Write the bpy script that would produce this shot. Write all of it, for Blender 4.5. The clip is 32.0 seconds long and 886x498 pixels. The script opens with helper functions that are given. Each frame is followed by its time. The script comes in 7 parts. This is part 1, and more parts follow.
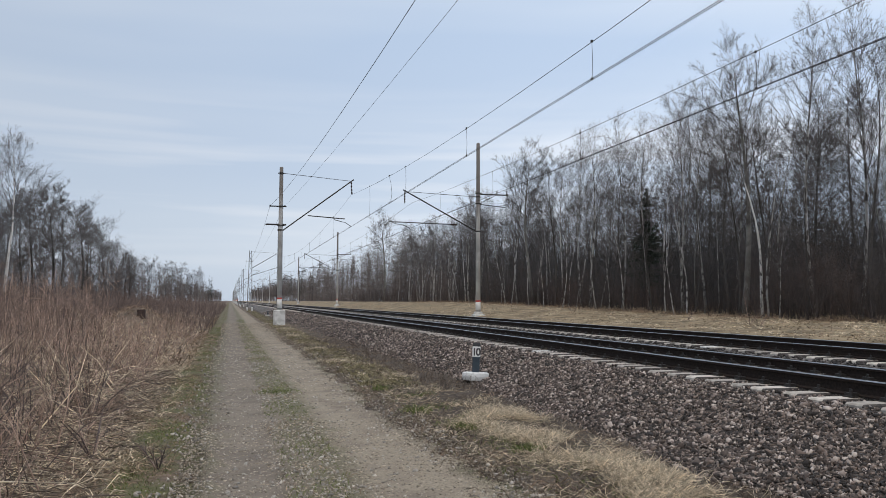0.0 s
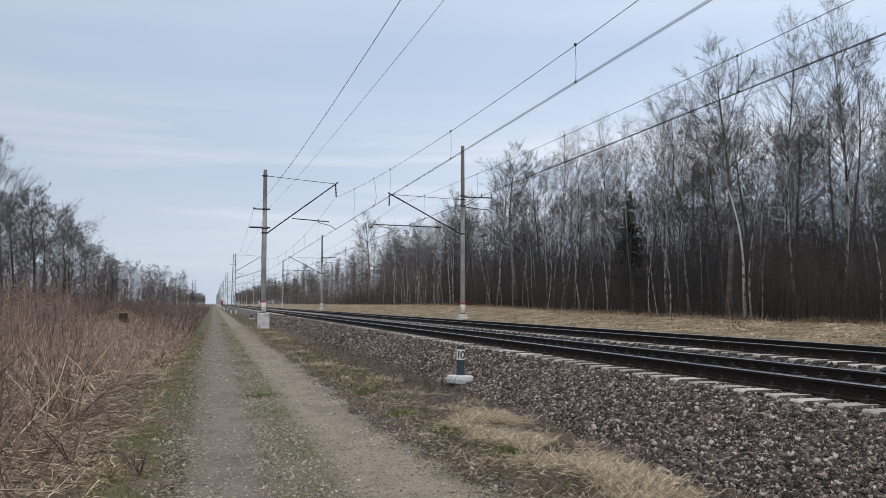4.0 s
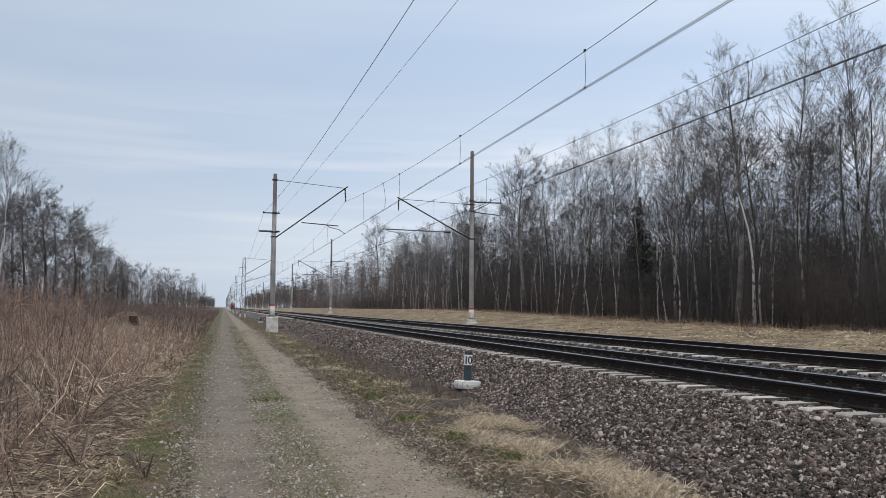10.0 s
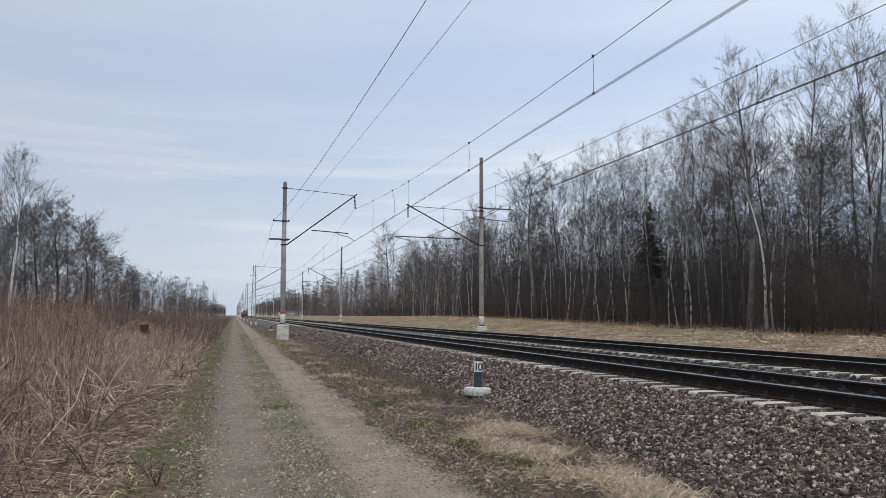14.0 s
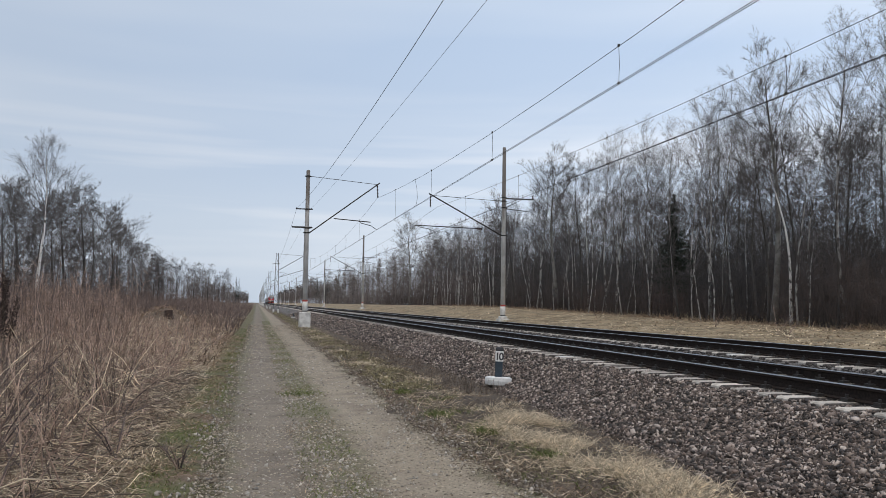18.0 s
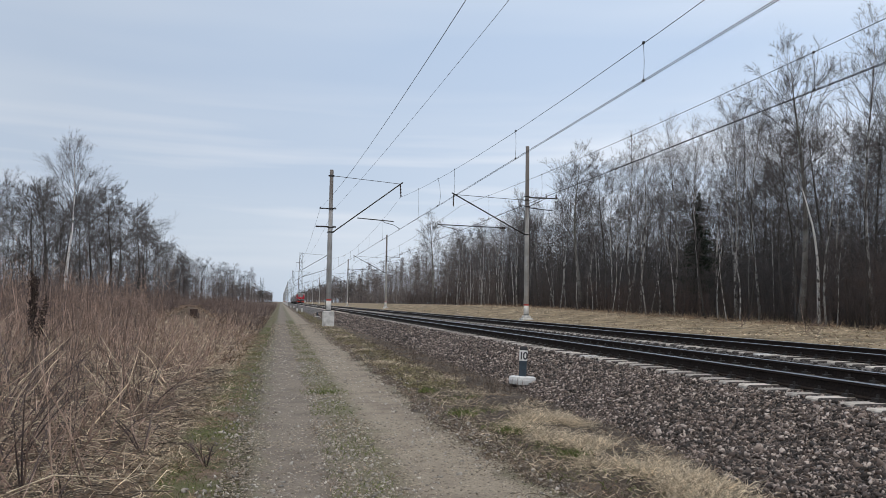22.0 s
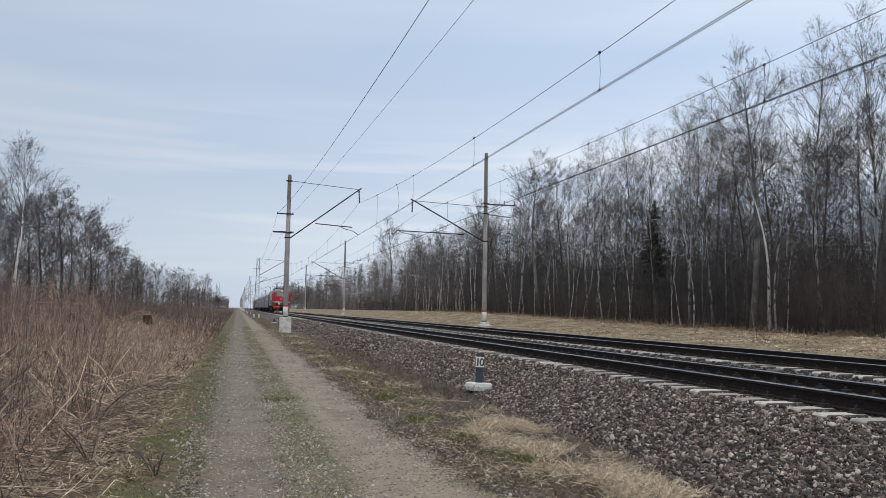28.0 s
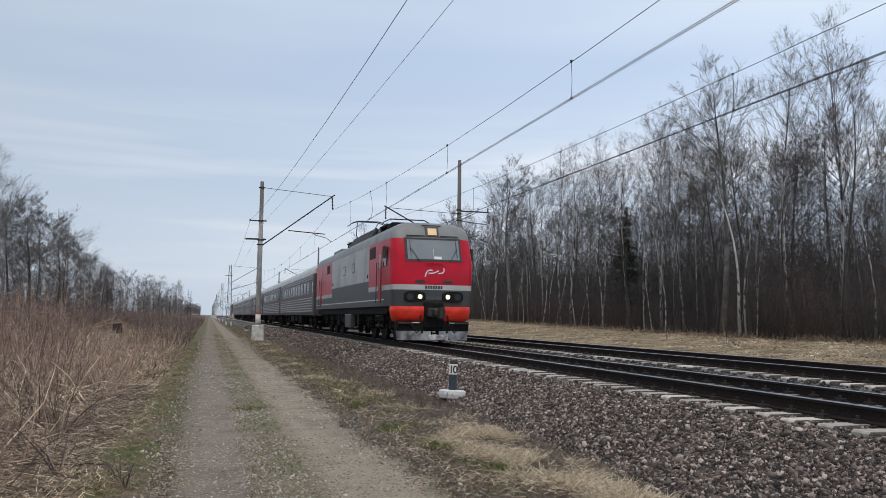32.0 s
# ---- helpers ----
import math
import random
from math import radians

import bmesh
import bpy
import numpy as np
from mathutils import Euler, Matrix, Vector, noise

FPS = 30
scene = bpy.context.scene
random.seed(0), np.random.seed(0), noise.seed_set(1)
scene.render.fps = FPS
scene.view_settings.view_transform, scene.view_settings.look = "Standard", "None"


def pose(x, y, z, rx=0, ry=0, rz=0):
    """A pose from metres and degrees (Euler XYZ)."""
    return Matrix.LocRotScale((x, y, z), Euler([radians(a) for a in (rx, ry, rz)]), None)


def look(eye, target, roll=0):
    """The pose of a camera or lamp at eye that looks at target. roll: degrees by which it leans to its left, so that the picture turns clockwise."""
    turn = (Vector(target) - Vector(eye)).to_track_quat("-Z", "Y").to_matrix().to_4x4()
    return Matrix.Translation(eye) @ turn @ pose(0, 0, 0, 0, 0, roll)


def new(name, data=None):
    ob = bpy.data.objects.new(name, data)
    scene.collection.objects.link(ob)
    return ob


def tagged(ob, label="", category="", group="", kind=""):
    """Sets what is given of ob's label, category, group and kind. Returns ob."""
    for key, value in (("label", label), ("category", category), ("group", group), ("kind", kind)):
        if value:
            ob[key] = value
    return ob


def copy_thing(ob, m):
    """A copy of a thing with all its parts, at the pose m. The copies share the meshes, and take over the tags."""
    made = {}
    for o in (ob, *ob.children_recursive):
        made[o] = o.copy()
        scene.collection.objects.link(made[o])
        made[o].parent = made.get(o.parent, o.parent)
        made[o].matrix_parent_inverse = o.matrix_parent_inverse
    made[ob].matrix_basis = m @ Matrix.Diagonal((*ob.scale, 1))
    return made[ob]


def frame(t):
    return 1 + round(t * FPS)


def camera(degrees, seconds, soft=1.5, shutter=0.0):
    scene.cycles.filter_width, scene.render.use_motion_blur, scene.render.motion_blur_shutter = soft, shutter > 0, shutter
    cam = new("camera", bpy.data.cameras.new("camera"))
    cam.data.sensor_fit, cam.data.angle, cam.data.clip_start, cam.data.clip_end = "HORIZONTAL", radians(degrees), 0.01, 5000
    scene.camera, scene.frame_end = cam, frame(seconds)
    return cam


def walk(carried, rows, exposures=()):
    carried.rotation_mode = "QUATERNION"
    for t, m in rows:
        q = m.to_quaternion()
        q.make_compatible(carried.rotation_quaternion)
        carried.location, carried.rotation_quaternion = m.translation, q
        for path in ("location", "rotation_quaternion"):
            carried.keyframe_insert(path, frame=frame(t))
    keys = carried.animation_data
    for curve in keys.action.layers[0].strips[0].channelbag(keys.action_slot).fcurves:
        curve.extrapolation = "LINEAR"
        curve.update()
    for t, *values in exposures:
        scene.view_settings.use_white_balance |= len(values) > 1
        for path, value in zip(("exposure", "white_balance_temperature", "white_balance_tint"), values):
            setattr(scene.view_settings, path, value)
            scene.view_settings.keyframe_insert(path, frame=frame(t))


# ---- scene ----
# ---- camera ----
cam = camera(56.87, 32.0, 0.55)
PATH = [
    (0, pose(-0.000, -0.003, 0.852, 93.660, 0, -14.565) @ pose(0, 0, 0, 0, 0, 0.178)),
    (0.5, pose(-0.001, 0.002, 0.858, 93.664, 0, -14.599) @ pose(0, 0, 0, 0, 0, 0.179)),
    (1, pose(0.002, -0.006, 0.854, 93.724, 0, -14.773) @ pose(0, 0, 0, 0, 0, 0.085)),
    (1.5, pose(0.005, -0.005, 0.858, 93.740, 0, -14.925) @ pose(0, 0, 0, 0, 0, 0.047)),
    (2, pose(0.014, -0.011, 0.860, 93.724, 0, -14.977) @ pose(0, 0, 0, 0, 0, 0.050)),
    (2.5, pose(0.014, -0.003, 0.854, 93.756, 0, -15.120) @ pose(0, 0, 0, 0, 0, 0.098)),
    (3, pose(0.018, -0.006, 0.858, 93.786, 0, -15.384) @ pose(0, 0, 0, 0, 0, 0.069)),
    (3.5, pose(0.018, 0.010, 0.859, 93.802, 0, -15.662) @ pose(0, 0, 0, 0, 0, 0.025)),
    (5.5, pose(0.026, -0.002, 0.863, 94.034, 0, -15.135) @ pose(0, 0, 0, 0, 0, 0.073)),
    (6, pose(0.033, 0.002, 0.863, 94.077, 0, -14.903) @ pose(0, 0, 0, 0, 0, 0.201)),
    (6.5, pose(0.031, 0.001, 0.858, 94.070, 0, -14.692) @ pose(0, 0, 0, 0, 0, 0.456)),
    (7, pose(0.033, 0.009, 0.853, 94.073, 0, -14.489) @ pose(0, 0, 0, 0, 0, 0.575)),
    (7.5, pose(0.040, 0.008, 0.860, 94.063, 0, -14.355) @ pose(0, 0, 0, 0, 0, 0.520)),
    (8, pose(0.034, 0.001, 0.862, 94.025, 0, -14.389) @ pose(0, 0, 0, 0, 0, 0.452)),
    (8.5, pose(0.029, -0.008, 0.859, 93.956, 0, -14.537) @ pose(0, 0, 0, 0, 0, 0.437)),
    (9, pose(0.032, -0.000, 0.859, 93.948, 0, -14.751) @ pose(0, 0, 0, 0, 0, 0.452)),
    (9.5, pose(0.030, -0.010, 0.864, 94.014, 0, -14.922) @ pose(0, 0, 0, 0, 0, 0.471)),
    (10, pose(0.038, -0.002, 0.864, 94.181, 0, -14.974) @ pose(0, 0, 0, 0, 0, 0.426)),
    (10.5, pose(0.043, -0.006, 0.861, 94.259, 0, -14.974) @ pose(0, 0, 0, 0, 0, 0.414)),
    (11, pose(0.041, -0.014, 0.857, 94.197, 0, -14.938) @ pose(0, 0, 0, 0, 0, 0.478)),
    (11.5, pose(0.036, -0.017, 0.860, 94.115, 0, -14.802) @ pose(0, 0, 0, 0, 0, 0.554)),
    (12, pose(0.037, 0.007, 0.859, 94.110, 0, -14.665) @ pose(0, 0, 0, 0, 0, 0.611)),
    (12.5, pose(0.043, 0.001, 0.861, 94.202, 0, -14.628) @ pose(0, 0, 0, 0, 0, 0.586)),
    (13, pose(0.040, -0.024, 0.861, 94.361, 0, -14.627) @ pose(0, 0, 0, 0, 0, 0.433)),
    (13.5, pose(0.042, -0.007, 0.865, 94.496, 0, -14.520) @ pose(0, 0, 0, 0, 0, 0.211)),
    (14, pose(0.049, -0.005, 0.863, 94.652, 0, -14.277) @ pose(0, 0, 0, 0, 0, 0.092)),
    (14.5, pose(0.041, -0.004, 0.866, 94.767, 0, -14.103) @ pose(0, 0, 0, 0, 0, 0.126)),
    (16.5, pose(0.048, 0.022, 0.854, 94.377, 0, -13.791) @ pose(0, 0, 0, 0, 0, 0.765)),
    (17, pose(0.043, 0.022, 0.853, 94.216, 0, -13.468) @ pose(0, 0, 0, 0, 0, 0.822)),
    (17.5, pose(0.041, 0.005, 0.852, 94.050, 0, -13.061) @ pose(0, 0, 0, 0, 0, 0.803)),
    (18, pose(0.043, 0.009, 0.852, 93.921, 0, -12.750) @ pose(0, 0, 0, 0, 0, 0.828)),
    (18.5, pose(0.040, 0.014, 0.844, 93.879, 0, -12.608) @ pose(0, 0, 0, 0, 0, 0.854)),
    (19, pose(0.045, 0.025, 0.842, 93.822, 0, -12.337) @ pose(0, 0, 0, 0, 0, 0.858)),
    (19.5, pose(0.033, 0.016, 0.845, 93.690, 0, -11.739) @ pose(0, 0, 0, 0, 0, 0.816)),
    (20, pose(0.023, 0.011, 0.842, 93.619, 0, -11.107) @ pose(0, 0, 0, 0, 0, 0.898)),
    (20.5, pose(0.019, 0.039, 0.838, 93.620, 0, -10.785) @ pose(0, 0, 0, 0, 0, 0.926)),
    (21, pose(0.029, 0.011, 0.836, 93.660, 0, -10.805) @ pose(0, 0, 0, 0, 0, 0.867)),
    (21.5, pose(0.024, 0.048, 0.835, 93.744, 0, -10.976) @ pose(0, 0, 0, 0, 0, 0.886)),
    (22, pose(0.032, 0.031, 0.845, 93.853, 0, -11.149) @ pose(0, 0, 0, 0, 0, 0.875)),
    (22.5, pose(0.033, 0.026, 0.842, 93.945, 0, -11.370) @ pose(0, 0, 0, 0, 0, 0.929)),
    (23, pose(0.043, 0.031, 0.844, 93.980, 0, -11.577) @ pose(0, 0, 0, 0, 0, 0.869)),
    (23.5, pose(0.052, 0.031, 0.848, 93.981, 0, -11.635) @ pose(0, 0, 0, 0, 0, 0.826)),
    (24, pose(0.053, 0.009, 0.847, 94.060, 0, -11.620) @ pose(0, 0, 0, 0, 0, 0.779)),
    (24.5, pose(0.048, 0.032, 0.845, 94.198, 0, -11.646) @ pose(0, 0, 0, 0, 0, 0.883)),
    (25, pose(0.044, 0.023, 0.852, 94.251, 0, -11.812) @ pose(0, 0, 0, 0, 0, 0.886)),
    (25.5, pose(0.052, 0.011, 0.844, 94.145, 0, -12.060) @ pose(0, 0, 0, 0, 0, 0.957)),
    (27.5, pose(0.061, 0.029, 0.849, 94.265, 0, -13.647) @ pose(0, 0, 0, 0, 0, 1.012)),
    (28, pose(0.065, 0.018, 0.850, 94.329, 0, -14.015) @ pose(0, 0, 0, 0, 0, 0.957)),
    (28.5, pose(0.070, 0.022, 0.851, 94.355, 0, -14.304) @ pose(0, 0, 0, 0, 0, 0.955)),
    (29, pose(0.071, 0.034, 0.851, 94.424, 0, -14.464) @ pose(0, 0, 0, 0, 0, 0.926)),
    (29.5, pose(0.062, 0.011, 0.853, 94.500, 0, -14.580) @ pose(0, 0, 0, 0, 0, 0.901)),
    (30, pose(0.065, 0.017, 0.857, 94.559, 0, -14.721) @ pose(0, 0, 0, 0, 0, 0.841)),
    (30.5, pose(0.069, -0.001, 0.858, 94.622, 0, -14.863) @ pose(0, 0, 0, 0, 0, 0.854)),
    (31, pose(0.067, 0.005, 0.861, 94.697, 0, -15.031) @ pose(0, 0, 0, 0, 0, 0.839)),
    (31.5, pose(0.067, -0.006, 0.868, 94.750, 0, -15.306) @ pose(0, 0, 0, 0, 0, 0.817)),
    (32, pose(0.071, -0.003, 0.869, 94.810, 0, -15.849) @ pose(0, 0, 0, 0, 0, 0.706)),
]
walk(cam, PATH)

# ---- plan, in metres: x across the line, y along it, z from the top of the rails ----
EYE = 0.854
AXIS_1, AXIS_2 = 7.53, 11.63          # the two tracks
SPAN, POLE_Y = 75.3, 53.0             # masts along the line
LEFT_X, RIGHT_X = 3.05, 16.23

# ---- world and sun ----
world = bpy.data.worlds.new("overcast_sky")
scene.world = world
world.use_nodes = True
wt = world.node_tree
wt.nodes.clear()


def wnode(kind, **inputs):
    n = wt.nodes.new(kind)
    for k, v in inputs.items():
        n.inputs[k].default_value = v
    return n


SUN_UP, SUN_ROUND = radians(60), radians(192)
sky = wnode("ShaderNodeTexSky")
sky.sky_type, sky.sun_disc, sky.sun_elevation, sky.sun_rotation = "NISHITA", False, SUN_UP, SUN_ROUND
coord = wnode("ShaderNodeTexCoord")
stretch = wnode("ShaderNodeMapping", Scale=(1.0, 1.0, 7.0))
wt.links.new(coord.outputs["Generated"], stretch.inputs["Vector"])
clouds = wnode("ShaderNodeTexNoise", Scale=1.3, Detail=3.0, Roughness=0.4)
wt.links.new(stretch.outputs[0], clouds.inputs["Vector"])
ramp = wt.nodes.new("ShaderNodeValToRGB")
ramp.color_ramp.elements[0].position, ramp.color_ramp.elements[1].position = 0.4, 0.66
ramp.color_ramp.elements[0].color, ramp.color_ramp.elements[1].color = (0.475, 0.585, 0.755, 1), (0.6, 0.685, 0.81, 1)
wt.links.new(clouds.outputs["Fac"], ramp.inputs[0])
split = wt.nodes.new("ShaderNodeSeparateXYZ")
wt.links.new(coord.outputs["Generated"], split.inputs[0])
low = wnode("ShaderNodeMapRange")
low.inputs["From Min"].default_value, low.inputs["From Max"].default_value = 0.0, 0.3
low.inputs["To Min"].default_value, low.inputs["To Max"].default_value = 0.8, 0.0
wt.links.new(split.outputs["Z"], low.inputs["Value"])
veil = wt.nodes.new("ShaderNodeMix")
veil.data_type = "RGBA"
veil.inputs[7].default_value = (0.565, 0.645, 0.755, 1)
wt.links.new(low.outputs[0], veil.inputs[0])
wt.links.new(ramp.outputs[0], veil.inputs[6])
# thin bright streaks of cloud low over the horizon
thin = wnode("ShaderNodeMapping", Scale=(2.2, 2.2, 34.0), Location=(0.4, 0.0, 0.2))
wt.links.new(coord.outputs["Generated"], thin.inputs["Vector"])
streaks = wnode("ShaderNodeTexNoise", Scale=1.0, Detail=3.0, Roughness=0.45)
wt.links.new(thin.outputs[0], streaks.inputs["Vector"])
bright = wnode("ShaderNodeMapRange")
bright.inputs["From Min"].default_value, bright.inputs["From Max"].default_value = 0.46, 0.64
wt.links.new(streaks.outputs["Fac"], bright.inputs["Value"])
belt = wt.nodes.new("ShaderNodeValToRGB")
belt.color_ramp.elements[0].color, belt.color_ramp.elements[1].color = (0, 0, 0, 1), (0, 0, 0, 1)
for at, v in ((0.04, 0.25), (0.11, 0.8), (0.16, 0.8), (0.26, 0.0)):
    belt.color_ramp.elements.new(at).color = (v, v, v, 1)
wt.links.new(split.outputs["Z"], belt.inputs[0])
amount = wnode("ShaderNodeMath")
amount.operation = "MULTIPLY"
wt.links.new(bright.outputs[0], amount.inputs[0])
wt.links.new(belt.outputs[0], amount.inputs[1])
lit = wt.nodes.new("ShaderNodeMix")
lit.data_type = "RGBA"
lit.inputs[7].default_value = (0.76, 0.8, 0.87, 1)
wt.links.new(amount.outputs[0], lit.inputs[0])
wt.links.new(veil.outputs[2], lit.inputs[6])
side = wnode("ShaderNodeMapRange")
side.inputs["From Min"].default_value, side.inputs["From Max"].default_value = -0.25, 0.75
side.inputs["To Min"].default_value, side.inputs["To Max"].default_value = 0.93, 1.3
wt.links.new(split.outputs["X"], side.inputs["Value"])
cover = wnode("ShaderNodeBackground", Strength=1.0)
wt.links.new(lit.outputs[2], cover.inputs["Color"])
wt.links.new(side.outputs[0], cover.inputs["Strength"])
clear = wnode("ShaderNodeBackground", Strength=0.1)
wt.links.new(sky.outputs[0], clear.inputs["Color"])
both = wnode("ShaderNodeMixShader", Fac=0.93)
wt.links.new(clear.outputs[0], both.inputs[1])
wt.links.new(cover.outputs[0], both.inputs[2])
wout = wt.nodes.new("ShaderNodeOutputWorld")
wt.links.new(both.outputs[0], wout.inputs["Surface"])

sun_data = bpy.data.lights.new("sun", "SUN")
sun_data.energy, sun_data.angle, sun_data.color = 1.4, radians(32), (1.0, 0.86, 0.7)
sun = new("sun", sun_data)
sun.matrix_world = look((0, 0, 50), (math.sin(SUN_ROUND) * -40, math.cos(SUN_ROUND) * -40, 50 - 40 * math.tan(SUN_UP)))
scene.view_settings.exposure = 0.0


# ---- materials ----
def mat(name, c1, c2, scale=8.0, rough=0.8, bump=0.0, bscale=60.0, metal=0.0, c3=None, s3=1.0, vary=0.0, islands=0.0, bdist=0.02, cut=(0.35, 0.65),
        world_space=False):
    """Two colours by a noise, a third in larger patches, fine relief, and a change from object to object or piece to piece."""
    m = bpy.data.materials.new(name)
    m.use_nodes = True
    nt = m.node_tree
    b = nt.nodes["Principled BSDF"]
    b.inputs["Roughness"].default_value, b.inputs["Metallic"].default_value = rough, metal
    if world_space:
        src = nt.nodes.new("ShaderNodeNewGeometry").outputs["Position"]
    else:
        src = nt.nodes.new("ShaderNodeTexCoord").outputs["Object"]

    def noise_at(s, detail=4.0):
        n = nt.nodes.new("ShaderNodeTexNoise")
        n.inputs["Scale"].default_value, n.inputs["Detail"].default_value = s, detail
        nt.links.new(src, n.inputs["Vector"])
        return n.outputs["Fac"]

    def mixed(fac, a, c):
        n = nt.nodes.new("ShaderNodeMix")
        n.data_type = "RGBA"
        nt.links.new(fac, n.inputs[0])
        for i, v in ((6, a), (7, c)):
            if isinstance(v, tuple):
                n.inputs[i].default_value = (*v, 1)
            else:
                nt.links.new(v, n.inputs[i])
        return n.outputs[2]

    def stepped(fac, lo, hi):
        n = nt.nodes.new("ShaderNodeMapRange")
        n.inputs["From Min"].default_value, n.inputs["From Max"].default_value = lo, hi
        nt.links.new(fac, n.inputs["Value"])
        return n.outputs[0]

    col = mixed(stepped(noise_at(scale), *cut), c1, c2)
    if c3:
        col = mixed(stepped(noise_at(s3, 3.0), 0.45, 0.7), col, c3)
    if vary or islands:
        if vary:
            rnd = nt.nodes.new("ShaderNodeObjectInfo").outputs["Random"]
        else:
            rnd = nt.nodes.new("ShaderNodeNewGeometry").outputs["Random Per Island"]
        amount = vary or islands
        hsv = nt.nodes.new("ShaderNodeHueSaturation")
        r = nt.nodes.new("ShaderNodeMapRange")
        r.inputs["To Min"].default_value, r.inputs["To Max"].default_value = 1 - amount, 1 + amount
        nt.links.new(rnd, r.inputs["Value"])
        nt.links.new(r.outputs[0], hsv.inputs["Value"])
        nt.links.new(col, hsv.inputs["Color"])
        col = hsv.outputs[0]
    nt.links.new(col, b.inputs["Base Color"])
    if bump:
        bp = nt.nodes.new("ShaderNodeBump")
        bp.inputs["Strength"].default_value, bp.inputs["Distance"].default_value = bump, bdist
        nt.links.new(noise_at(bscale, 6.0), bp.inputs["Height"])
        nt.links.new(bp.outputs[0], b.inputs["Normal"])
    return m


def glow(name, color, strength):
    m = bpy.data.materials.new(name)
    m.use_nodes = True
    b = m.node_tree.nodes["Principled BSDF"]
    b.inputs["Base Color"].default_value = (0.35, 0.3, 0.22, 1)
    b.inputs["Emission Color"].default_value, b.inputs["Emission Strength"].default_value = (*color, 1), strength
    return m


def banded(name, base, mark, scale, amount=0.62):
    """Birch bark: pale with dark cross marks that thicken in places."""
    m = mat(name, base, tuple(c * 0.8 for c in base), 6, 0.75, 0.3, 40, vary=0.15)
    nt = m.node_tree
    b = nt.nodes["Principled BSDF"]
    old = b.inputs["Base Color"].links[0].from_socket
    tc, mp = nt.nodes.new("ShaderNodeTexCoord"), nt.nodes.new("ShaderNodeMapping")
    mp.inputs["Scale"].default_value = (3.0, 3.0, 1.3)
    n = nt.nodes.new("ShaderNodeTexNoise")
    n.inputs["Scale"].default_value, n.inputs["Detail"].default_value = scale, 3
    r = nt.nodes.new("ShaderNodeMapRange")
    r.inputs["From Min"].default_value, r.inputs["From Max"].default_value = amount - 0.05, amount
    mx = nt.nodes.new("ShaderNodeMix")
    mx.data_type = "RGBA"
    mx.inputs[7].default_value = (*mark, 1)
    nt.links.new(tc.outputs["Object"], mp.inputs["Vector"])
    nt.links.new(mp.outputs[0], n.inputs["Vector"])
    nt.links.new(n.outputs["Fac"], r.inputs["Value"])
    nt.links.new(r.outputs[0], mx.inputs[0])
    nt.links.new(old, mx.inputs[6])
    nt.links.new(mx.outputs[2], b.inputs["Base Color"])
    return m


def shades(m, source):
    """Lets each stone take its own shade, most of them dark and a few pale."""
    nt = m.node_tree
    b = nt.nodes["Principled BSDF"]
    old = b.inputs["Base Color"].links[0].from_socket
    rnd = nt.nodes.new("ShaderNodeNewGeometry" if "Island" in source else "ShaderNodeObjectInfo").outputs[source]
    r = nt.nodes.new("ShaderNodeValToRGB")
    r.color_ramp.elements[0].color, r.color_ramp.elements[1].color = (0.045, 0.04, 0.037, 1), (0.98, 0.92, 0.86, 1)
    for at, c in ((0.2, (0.066, 0.062, 0.06, 1)), (0.42, (0.128, 0.103, 0.09, 1)), (0.6, (0.215, 0.192, 0.178, 1)), (0.78, (0.37, 0.31, 0.275, 1)), (0.91, (0.66, 0.605, 0.56, 1))):
        r.color_ramp.elements.new(at).color = c
    mx = nt.nodes.new("ShaderNodeMix")
    mx.data_type, mx.blend_type = "RGBA", "MULTIPLY"
    mx.inputs[0].default_value = 1.0
    nt.links.new(rnd, r.inputs[0])
    nt.links.new(old, mx.inputs[6])
    nt.links.new(r.outputs[0], mx.inputs[7])
    nt.links.new(mx.outputs[2], b.inputs["Base Color"])
    return m


